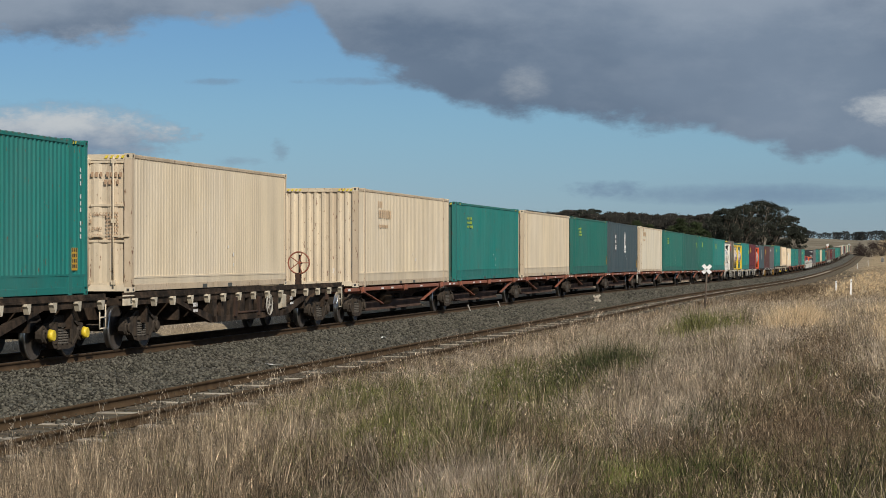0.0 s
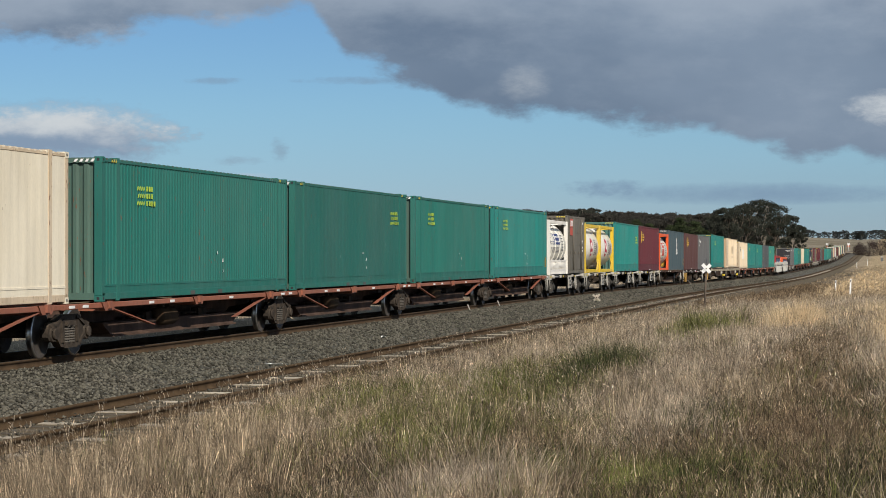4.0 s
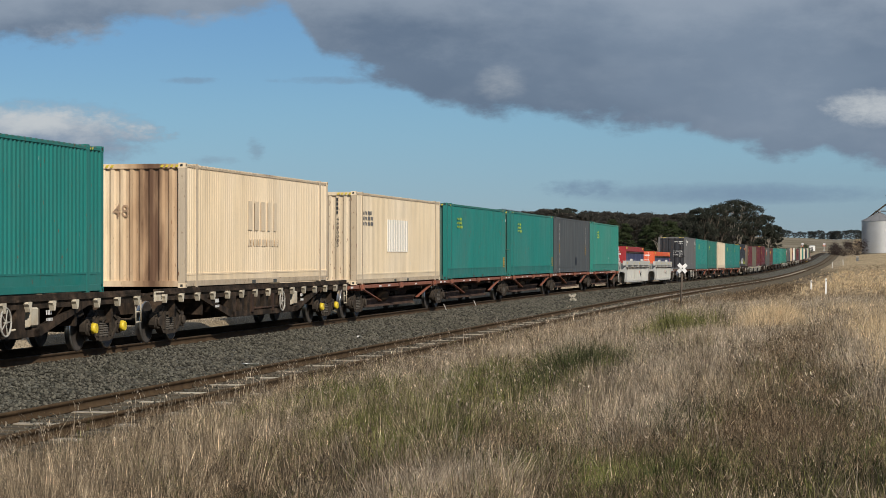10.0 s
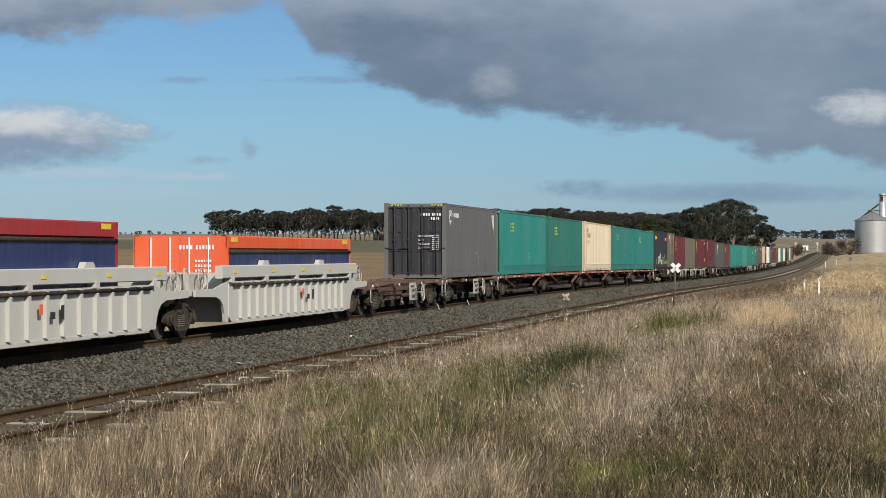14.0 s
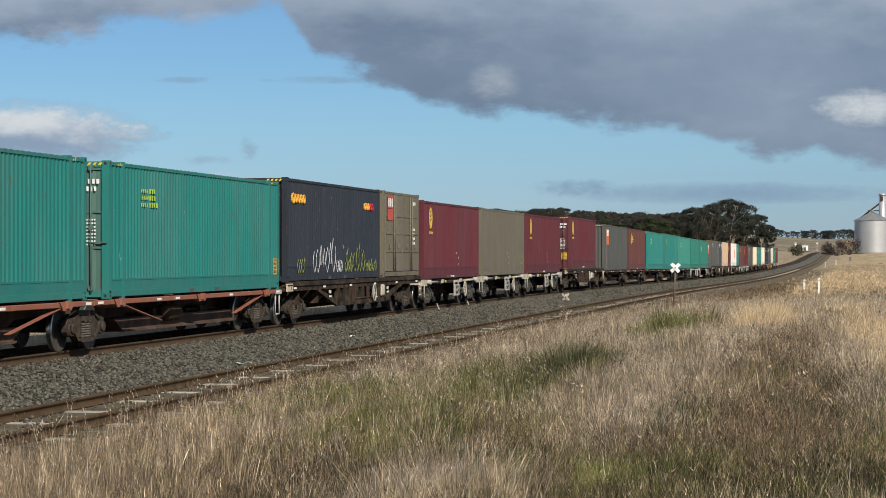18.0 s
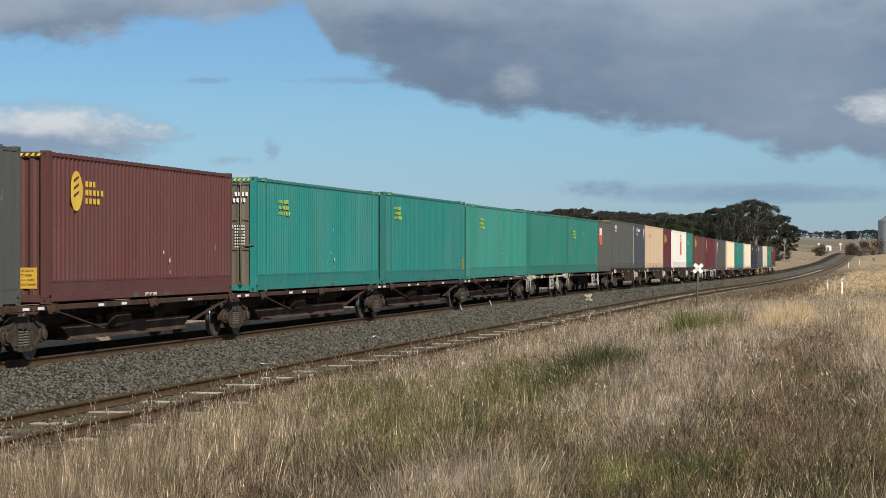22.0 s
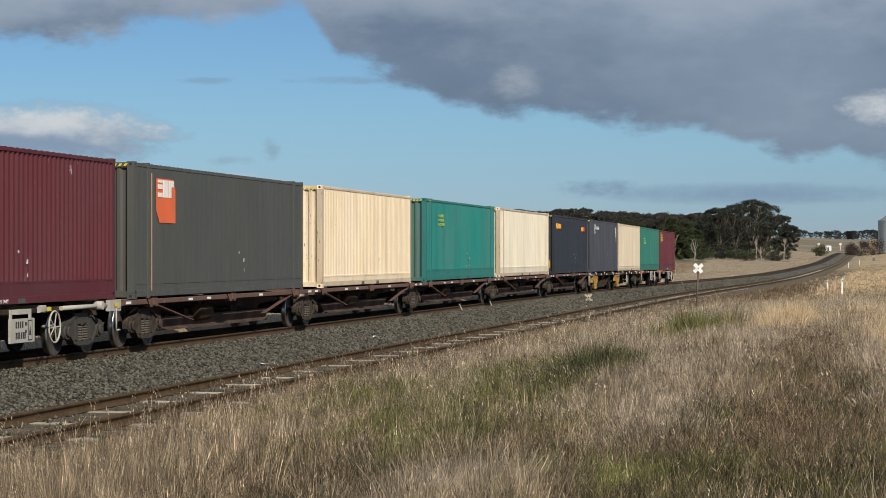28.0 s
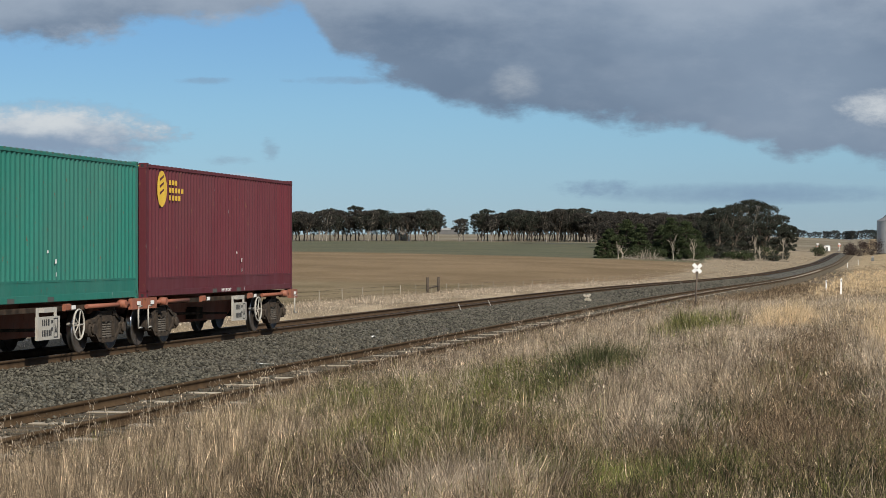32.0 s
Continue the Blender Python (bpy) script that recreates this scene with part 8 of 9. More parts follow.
tufts("green_clump", "tall green tussock standing above the grass", "green_grass", 380, 30, 52, 69, .50, .90, .0045, 10, lambda x, y: spots(x, y, (11.9, 60, .60, 4, 1)), radius=.2, lean=.38)
tufts("dark_green_clump", "dark green bushy tussock beside the pale grass", "dark_green", 330, 70, 30, 42, .45, .85, .0040, 17, lambda x, y: spots(x, y, (12.2, 36.8, .26, 2.4, 1), (11.7, 38.5, .3, 2, .5), (12.0, 31.5, .25, 1.5, .4)), radius=.16, lean=.35, fine=True)
# dark green blades set between the tussocks to paint shaded gaps
tufts("rank_grass", "dark green grass between tussocks, standing in for their shade", "dark_green", 900, 34, 13.5, 48, .26, .46, .0036, 19, lambda x, y: np.clip(.9 * (1 - clumped(x, y)) * (.25 + .75 * smooth01(x, 10.3, 12.0)) * (.35 + .6 * field_noise(x, .3 * y, 1.9, 13)) + .6 * spots(x, y, (13.8, 20.6, .5, .8, 1), (15.0, 18.4, .7, 1.0, 1), (11.9, 22.5, .4, 1.2, .6)), 0, 1), radius=.15, lean=.5, fine=True)
tufts("low_green_tufts", "green tufts low on the bank", "green_grass", 130, 60, 15.5, 21, .25, .50, .0036, 18, lambda x, y: spots(x, y, (14.6, 18.5, .30, .9, 1), (15.2, 19.4, .25, .8, .8), (13.8, 18.9, .18, .5, .5)), radius=.15, lean=.5, fine=True)
tufts("pale_clump", "bleached grey tussock low on the bank", "pale_lit", 330, 22, 15, 20.5, .28, .50, .003, 14, lambda x, y: spots(x, y, (13.45, 17.6, .38, 1.1, 1)), radius=.2, lean=.7)
tufts("siding_weeds", "dry weeds grown up between the siding rails", "brown_weed", 3400, 6, 42, 420, .05, .18, .005, 8, lambda x, y: np.clip(.12 + .5 * field_noise(x, y, .6, 4) + .4 * smooth01(y, 70, 140), .03, 1), radius=.12, lean=.9, reach=(4.3, 7.6))


tufts("tall_straw", "tall pale straw stems standing thick on the bank", "straw", 1050, 19, 14, 34, .42, .74, .0050, 45, lambda x, y: clumped(x, y) * np.minimum(spots(x, y, (9.6, 18, 1.3, 4, 1), (8.2, 23, 1.0, 5, .9), (10.4, 16.5, .4, 2.0, .7), (13.3, 27, .5, 3, .35)), 1), radius=.11, lean=.24, fine=True)
# tussocks: blades fan from one root, with hollows left between them
tufts("straw_tussocks", "dry straw tussocks fanning from their roots", "straw", 520, 90, 13, 75, .34, .66, .0042, 41, straw_here, radius=.20, lean=.60, fine=True)
tufts("pale_tussocks", "bleached tussocks fanning from their roots", "pale_grass", 330, 90, 13, 90, .30, .60, .0042, 42, lambda x, y: pale_here(x, y) * (1 - .8 * brown_here(x, y)) * (1 - .8 * green_here(x, y)), radius=.20, lean=.70, fine=True)
tufts("green_tussocks", "green tussocks among the straw", "green_grass", 260, 90, 13, 70, .28, .55, .0044, 43, lambda x, y: np.minimum(1.6 * green_here(x, y), 1), radius=.20, lean=.60, fine=True)
# dark fans thicken the painted shade in the gaps
tufts("dead_tussocks", "dark tussocks lying over in the gaps, shade in their colour", "grey_grass", 520, 80, 13, 70, .20, .46, .0044, 44, lambda x, y: np.clip(hollow_here(x, y) + .3 * brown_here(x, y) + .1, 0, 1), radius=.22, lean=1.0, fine=True)


def weed_heads(name, label, mat_key, count, per, size, seed, here, h0, h1):
    """Branched weeds: a loose head of small stalks and seed husks standing on a stem, set at every angle."""
    rnd = np.random.default_rng(seed)
    y = 13 * (80 / 13) ** rnd.random(count * 12)
    lo = np.maximum(verge_edge(y), EYE[0] - .46 * y - .6)
    x = lo + (EYE[0] + 1.2 + .03 * y - lo) * rnd.random(len(y))
    ok = rnd.random(len(y)) < here(x, y)
    x, y = x[ok][:count], y[ok][:count]
    h = rnd.uniform(h0, h1, len(x)) * (.85 + .35 * field_noise(x, .3 * y, 3.1, seed))
    c = np.stack([x, y, ground_z(x, y) + h * .72], -1)
    spread = rnd.uniform(.06, .13, len(x))
    C = np.repeat(c, per, 0)
    d = rnd.normal(0, 1, C.shape) * np.stack([np.repeat(spread, per)] * 2 + [np.repeat(h * .22, per)], -1)
    q = rnd.normal(0, 1, C.shape) * np.array([.42, .42, .25]) + np.array([0, 0, 1.0])
    q /= np.linalg.norm(q, axis=1)[:, None]
    e = np.cross(q, rnd.normal(0, 1, C.shape))
    e /= np.linalg.norm(e, axis=1)[:, None]
    ln = (size * rnd.uniform(.5, 1.7, len(C)))[:, None]
    w = ((.0014 + .00006 * C[:, 1]) * rnd.uniform(.6, 1.5, len(C)))[:, None]
    P = np.stack([C + d - q * ln - e * w, C + d - q * ln + e * w, C + d + q * ln], 1).reshape(-1, 3)
    T = np.arange(len(P)).reshape(-1, 3)
    tagged(new(name, raw_mesh(name, P, T, mat_key)), label, "grass", kind="stuff")


weed_heads("brown_weed_heads", "branched brown weed heads among the grass", "brown_weed", 2600, 40, .026, 51, lambda x, y: np.clip(brown_here(x, y) + .25 * hollow_here(x, y) + .02, 0, 1), .20, .48)
weed_heads("straw_weed_heads", "branched dry straw heads among the grass", "straw", 1100, 26, .024, 52, lambda x, y: np.clip((.25 + .3 * field_noise(x, .3 * y, 2.2, 5)) * smooth01(x, 10.8, 12.2), .01, 1), .25, .55)
weed_heads("green_weed_heads", "leafy green weeds among the grass", "green_grass", 1300, 40, .024, 53, lambda x, y: np.minimum(1.6 * green_here(x, y) + .01, 1), .15, .42)


def seed_stems():
    """Oat-like stems with drooping pale heads standing over the grass."""
    rnd = np.random.default_rng(21)
    n = 4600
    y = 18 * (85 / 18) ** rnd.random(n)
    lo = np.maximum(verge_edge(y) - .25, EYE[0] - .46 * y)
    x = lo + (EYE[0] + 1.0 - lo) * rnd.random(n) ** np.where(np.arange(n) % 3 == 0, 3.5, 1)
    keep = rnd.random(n) < np.clip(.35 + .6 * field_noise(x, y, 1.1, 8) - .5 * brown_here(x, y) - .6 * hollow_here(x, y), .06, 1)
    x, y = x[keep], y[keep]
    h = rnd.uniform(.40, .85, len(x)) * np.interp(x - verge_edge(y), [0, 1, 3], [.9, 1, 1])
    a, lean = rnd.uniform(0, 6.28, len(x)), rnd.uniform(.05, .55, len(x)) * h
    P, T = blades(x, y, h, .0026 + .00010 * y, np.cos(a) * lean, np.sin(a) * lean, 22)
    tips = P.reshape(-1, 5, 3)[:, 4]
    m = 10
    c = np.repeat(tips, m, 0) + rnd.normal(0, .04, (len(tips) * m, 3)) - np.array([0, 0, .03])
    s = (rnd.uniform(.006, .013, len(c)) * (rnd.random(len(c)) < .6))[:, None] + 1e-4
    d = rnd.normal(0, 1, (len(c), 3)) * .4 + np.array([.4, 0, -1])
    d /= np.linalg.norm(d, axis=1)[:, None]
    e = np.cross(d, np.array([.3, 1, .2]))
    e /= np.linalg.norm(e, axis=1)[:, None]
    Q = np.stack([c - d * s * 2.2, c + e * s * .6, c + d * s * 2.2, c - e * s * .6], 1).reshape(-1, 3)
    o = (np.arange(len(c)) * 4 + len(P))[:, None]
    T2 = np.concatenate([o + np.array([[0, 1, 2]]), o + np.array([[0, 2, 3]])], 0)
    tagged(new("seed_stems", raw_mesh("seed_stems", np.concatenate([P, Q]), np.concatenate([T, T2]), "pale_grass")), "pale oat-like seed stems above the grass", "grass", kind="stuff")


seed_stems()


def far_side_grass():
    """Dry grass between the line and the paddock fence, and on the far verge by the trees."""
    rnd = np.random.default_rng(31)
    n = 34000
    y = 70 * (330 / 70) ** rnd.random(n)
    x = -rnd.uniform(4.4, 17, n) - .5 * rnd.random(n)
    w = np.interp(y, [85, 330], [.008, .028])
    h = rnd.uniform(.10, .34, n) * (.8 + .4 * field_noise(x, y, .5, 4)) * np.interp(-x, [4.4, 6.0, 9, 12], [.5, 1.0, 1.0, 1])
    P, T = blades(x, y, h, w, rnd.normal(0, .25, n) * h, rnd.normal(0, .25, n) * h, 32, True)
    tagged(new("verge_grass", raw_mesh("verge_grass", P, T, "straw")), "dry straw grass along the paddock fence", "grass", kind="stuff")
    n = 60000
    y = 42 * (260 / 42) ** rnd.random(n)
    x = -3.3 - 9.5 * rnd.random(n) ** 1.2
    h = rnd.uniform(.12, .42, n) * (.8 + .5 * field_noise(x, .4 * y, 1.4, 6)) * np.interp(-x, [3.3, 4.2, 6], [.4, .8, 1.0])
    P, T = blades(x, y, h, np.interp(y, [42, 260], [.006, .022]) * rnd.uniform(.7, 1.4, n), rnd.normal(0, .3, n) * h, rnd.normal(0, .3, n) * h, 34, True)
    tagged(new("bank_grass", raw_mesh("bank_grass", P, T, "pale_lit")), "pale dry grass close behind the main line", "grass", kind="stuff")
    n = 36000
    y = 330 * (900 / 330) ** rnd.random(n)
    x = -6 - rnd.random(n) ** 1.3 * np.interp(y, [330, 600, 900], [14, 34, 30])
    h = rnd.uniform(.05, .15, n) * (1 + .6 * field_noise(x, y, .15, 2))
    P, T = blades(x, y, h, np.interp(y, [330, 900], [.03, .06]), rnd.normal(0, .25, n) * h, rnd.normal(0, .25, n) * h, 33, True)
    tagged(new("tree_verge_grass", raw_mesh("tree_verge_grass", P, T, "straw")), "pale dry grass on the slope below the trees", "grass", kind="stuff")


far_side_grass()

# ---------------------------------------------------------------- signs, posts, fences


def cross_sign(x, y, top, post_from, arm, label, post_mat, blade_mat, lean=0.0, half=.085):
    ob = tagged(new("cross_sign"), label, "sign", "crossed-board signs")
    ob.matrix_basis = pose(x, y, post_from, 0, lean)
    hh = top - post_from
    part("post", Shape().tube((0, 0, -.2), (0, 0, hh), .05, .045, n=8).mesh("post", post_mat), ob)
    for sgn in (-1, 1):
        blade = Shape().box(-arm, -.014, -half, arm, .014, half).mesh("blade", blade_mat)
        part("blade", blade, ob, "white painted board", pose(0, -.06 - .03 * (sgn > 0), hh - arm * .62, 0, 45 * sgn, 0) )
    part("bolt", Shape().tube((0, -.12, 0), (0, 0, 0), .03, n=8).mesh("bolt", "bogie"), ob, "", pose(0, 0, hh - arm * .62))
    return ob


cross_sign(8.0, 108.4, 1.50, gz(8.0, 108.4), .275, "white crossed boards on a leaning grey timber post", "bark", "white_post", 3)
cross_sign(2.75, 108.5, .03, -.46, .235, "low weathered crossed boards beside the ballast", "post_grey", "post_grey", -4, .05)


def guide_post(x, y, h):
    ob = tagged(new("guide_post"), "white painted guide post standing in dry grass", "post", "guide posts")
    ob.matrix_basis = pose(x, y, gz(x, y), 0, random.uniform(-2, 2))
    part("stake", Shape().box(-.06, -.02, -.2, .06, .02, h, c=.01).mesh("stake", "white_post"), ob)
    part("reflector", Shape().box(-.03, -.026, h - .22, .03, -.02, h - .1).mesh("reflector", "bogie"), ob)


guide_post(14.1, 165, 1.2)
guide_post(12.15, 205, .95)
for gx, gy, gh in ((9.5, 560, 1.5), (11.5, 640, 1.6)):
    guide_post(gx, gy, gh)


def paddock_fence():
    """Star-post wire fence along the paddock."""
    fence = tagged(new("wire_fence"), "post and wire fence of bleached posts along the paddock", "fence")
    post = Shape().tube((0, 0, -.2), (0, 0, 1.12), .022, .018, n=6).mesh("post", "post_fence")
    strainer = Shape().tube((0, 0, -.2), (0, 0, 1.62), .10, .09, n=9).mesh("strainer_post", "post_dark")
    ys = [92.3 + 5.3 * k for k in range(48)]
    pts = [(-12.0 - .012 * (y - 105), y) for y in ys]
    rnd = random.Random(4)
    for x, y in pts:
        part("post", post, fence, "", pose(x, y, gz(x, y), rnd.uniform(-3, 3), rnd.uniform(-3, 3)))
    for x, y in ((-12.5, 144.0), (-12.4, 147.2)):
        part("strainer_post", strainer, fence, "dark timber strainer post", pose(x, y, gz(x, y)))
    part("brace", Shape().tube((-12.5, 144, gz(-12.5, 144) + .9), (-12.4, 147.2, gz(-12.4, 147.2) + 1.0), .05, n=6).mesh("brace", "post_dark"), fence)
    for h in (.35, .62, .86, 1.06):
        s = Shape()
        for (xa, ya), (xb, yb) in zip(pts[:-1], pts[1:]):
            s.tube((xa, ya, gz(xa, ya) + h), (xb, yb, gz(xb, yb) + h), .006, n=3, caps=False)
        part("wire", s.mesh("wire", "bogie"), fence)


paddock_fence()

# ---------------------------------------------------------------- trees


def limbs(s, rnd, a, b, r0, r1, bends=3, wob=.25):
    """A crooked tapering limb; gives back its points."""
    pts = [Vector(a)]
    for i in range(1, bends + 1):
        k = i / bends
        p = Vector(a).lerp(Vector(b), k)
        if i < bends:
            p += Vector((rnd.uniform(-wob, wob), rnd.uniform(-wob, wob), rnd.uniform(-wob, wob) * .5))
        pts.append(p)
    for i in range(bends):
        s.tube(pts[i], pts[i + 1], r0 + (r1 - r0) * i / bends, r0 + (r1 - r0) * (i + 1) / bends, n=6 if r0 > .25 else 4 if r0 > .06 else 3, caps=False)
    return pts


def leaf_cloud(centres, radii, per, size, seed, flat=.6):
    """Small leaf cards thrown about the clump centres."""
    rnd = np.random.default_rng(seed)
    c = np.repeat(np.array(centres), per, 0)
    r = np.repeat(np.array(radii), per)[:, None]
    d = rnd.normal(0, 1, c.shape)
    d /= np.linalg.norm(d, axis=1)[:, None]
    d[:, 2] *= flat
    p = c + d * r * (rnd.random(len(c))[:, None] ** .45)
    a = rnd.normal(0, 1, c.shape)
    a /= np.linalg.norm(a, axis=1)[:, None]
    b = np.cross(a, rnd.normal(0, 1, c.shape))
    b /= np.linalg.norm(b, axis=1)[:, None]
    s = (size * rnd.uniform(.55, 1.3, len(c)))[:, None]
    Q = np.stack([p - a * s, p + b * s * .8, p + a * s], 1).reshape(-1, 3)
    return Q, np.arange(len(p) * 3).reshape(-1, 3)


def gum_tree(height, spread, seed, bark, leaf, label, per=34, size=.45, bare=.35, clumps=26, group="gum trees", low_fork=False):
    """A gum: pale crooked trunk, forking limbs and a broken, flat-topped crown of leaf clumps."""
    rnd = random.Random(seed)
    ob = tagged(new("gum_tree"), label, "tree", group)
    s = Shape()
    fork = height * (rnd.uniform(.10, .22) if low_fork else rnd.uniform(.28, .40))
    limbs(s, rnd, (0, 0, -.3), (rnd.uniform(-.4, .4), rnd.uniform(-.4, .4), fork), height * .022, height * .017, 3, .2)
    centres, radii = [], []
    arms = rnd.randint(6, 8) if low_fork else rnd.randint(4, 6)
    for i in range(arms):
        a = 2 * math.pi * (i + rnd.uniform(-.3, .3)) / arms
        R = spread * rnd.uniform(.45, .95)
        top = (R * math.cos(a), R * math.sin(a), height * rnd.uniform(.72, .93))
        pts = limbs(s, rnd, (0, 0, fork * .96), top, height * .011, height * .003, 4, spread * .12)
        for p in pts[2:]:
            for _ in range(2):
                q = p + Vector((rnd.uniform(-1, 1), rnd.uniform(-1, 1), rnd.uniform(-.1, .6))) * spread * .3
                limbs(s, rnd, p, q, height * .004, height * .0015, 2, .1)
    for i in range(clumps):
        a, k = rnd.uniform(0, 6.28), math.sqrt(rnd.random())
        z = height * (bare + (1 - bare) * rnd.random() ** .75)
        rim = math.sqrt(max(.10, 1 - ((z / height - (.54 + .5 * bare)) / (.56 - .52 * bare)) ** 2))
        centres.append((spread * k * rim * math.cos(a), spread * k * rim * math.sin(a), min(z, height * (.97 - .10 * k))))
        radii.append(spread * rnd.uniform(.13, .30))
    for c in centres[::6]:
        limbs(s, rnd, (c[0] * .3, c[1] * .3, max(fork, c[2] - spread * .6)), c, height * .004, height * .0015, 2, .2)
    part("trunk", s.mesh("trunk", bark), ob)
    P, T = leaf_cloud(centres, radii, per, size, seed, .62)
    part("crown", raw_mesh("crown", P, T, leaf), ob)
    return ob


def cypress(height, spread, seed, label="dark green spreading cypress with layered boughs"):
    rnd = random.Random(seed)
    ob = tagged(new("cypress_tree"), label, "tree", "cypresses")
    s = Shape()
    limbs(s, rnd, (0, 0, -.3), (0, 0, height * .85), height * .03, height * .008, 4, .15)
    centres, radii = [], []
    for i in range(150):
        k = rnd.random() ** 1.25
        z = height * (.04 + .92 * k)
        R = spread * (1 - .82 * k ** 1.7) * rnd.uniform(.35, 1.0)
        a = rnd.uniform(0, 6.28)
        c = (R * math.cos(a), R * math.sin(a), z)
        limbs(s, rnd, (0, 0, max(.3, z - .8)), c, .07, .025, 2, .15)
        centres.append(c)
        radii.append(rnd.uniform(.6, 1.15) * height / 10)
    part("trunk", s.mesh("trunk", "bark"), ob)
    P, T = leaf_cloud(centres, radii, 90, .22, seed, .34)
    part("crown", raw_mesh("crown", P, T, "leaf_cypress"), ob)
    return ob


def dead_tree(height, seed):
    rnd = random.Random(seed)
    ob = tagged(new("dead_tree"), "bare bleached dead tree with forked limbs", "tree", "dead trees")
    s = Shape()
    pts = limbs(s, rnd, (0, 0, -.3), (rnd.uniform(-.6, .6), 0, height * .6), .22, .13, 4, .2)
    for i in range(7):
        p = pts[rnd.choice((2, 3, 4))]
        q = p + Vector((rnd.uniform(-1.6, 1.6), rnd.uniform(-.8, .8), rnd.uniform(.8, height * .42)))
        sub = limbs(s, rnd, p, q, .10, .035, 3, .25)
        for _ in range(2):
            limbs(s, rnd, sub[2], sub[2] + Vector((rnd.uniform(-1, 1), rnd.uniform(-.5, .5), rnd.uniform(.3, 1.3))), .04, .015, 2, .1)
    part("trunk", s.mesh("trunk", "bark_pale"), ob)
    return ob


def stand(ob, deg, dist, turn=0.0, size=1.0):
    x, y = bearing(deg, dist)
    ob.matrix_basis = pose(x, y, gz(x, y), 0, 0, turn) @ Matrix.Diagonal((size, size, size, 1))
    return ob


def shelter_belt():
    """The long row of gums along the far paddock edge, with the thicker wood beside it."""
    rnd = random.Random(8)
    kinds = [gum_tree(rnd.uniform(15.5, 18.5), rnd.uniform(4.6, 6.2), 100 + i, "bark_mid" if i % 2 else "bark", "leaf_wood" if i % 3 else "leaf_gum", "tall slender gum with pale trunk and high dark crown", 95, .27, .34, 85, "shelter-belt gums", True) for i in range(7)]
    thick = [gum_tree(rnd.uniform(15.5, 18), rnd.uniform(5.0, 6.2), 130 + i, "bark", "leaf_wood", "dense dark gum of the wood, leafy to the ground", 75, .34, .06, 95, "wood gums") for i in range(4)]
    used = set()

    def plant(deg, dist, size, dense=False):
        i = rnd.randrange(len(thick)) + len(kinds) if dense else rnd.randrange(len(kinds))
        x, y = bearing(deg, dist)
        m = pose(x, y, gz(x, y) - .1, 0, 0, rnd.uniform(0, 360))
        if i in used:
            t = copy_thing((kinds + thick)[i], m)
        else:
            t = (kinds + thick)[i]
            used.add(i)
        t.matrix_basis = m @ Matrix.Diagonal((size, size, size, 1))

    deg = -5.32
    while deg < -.05:                      # first group
        plant(deg, 1205 + rnd.uniform(-18, 25), rnd.uniform(.80, 1.0) * (1.0 + .12 * smooth01(deg, -4.5, -1.5)))
        deg += rnd.uniform(.075, .135)
    plant(.42, 1195, .78)
    plant(.52, 1215, .70)
    deg = .90
    while deg < 4.6:                       # second group
        plant(deg, 1210 + rnd.uniform(-15, 25), rnd.uniform(.88, 1.04))
        deg += rnd.uniform(.07, .12)
    deg = 1.8
    while deg < 7.6:                       # wood behind
        plant(deg, 1270 + rnd.uniform(-20, 60), rnd.uniform(.98, 1.12), deg > 3.9)
        deg += rnd.uniform(.05, .085)
    deg = 4.2
    while deg < 8.2:                       # nearer edge of the wood
        plant(deg, 960 + rnd.uniform(-40, 60), rnd.uniform(.74, .90), True)
        deg += rnd.uniform(.06, .10)


shelter_belt()


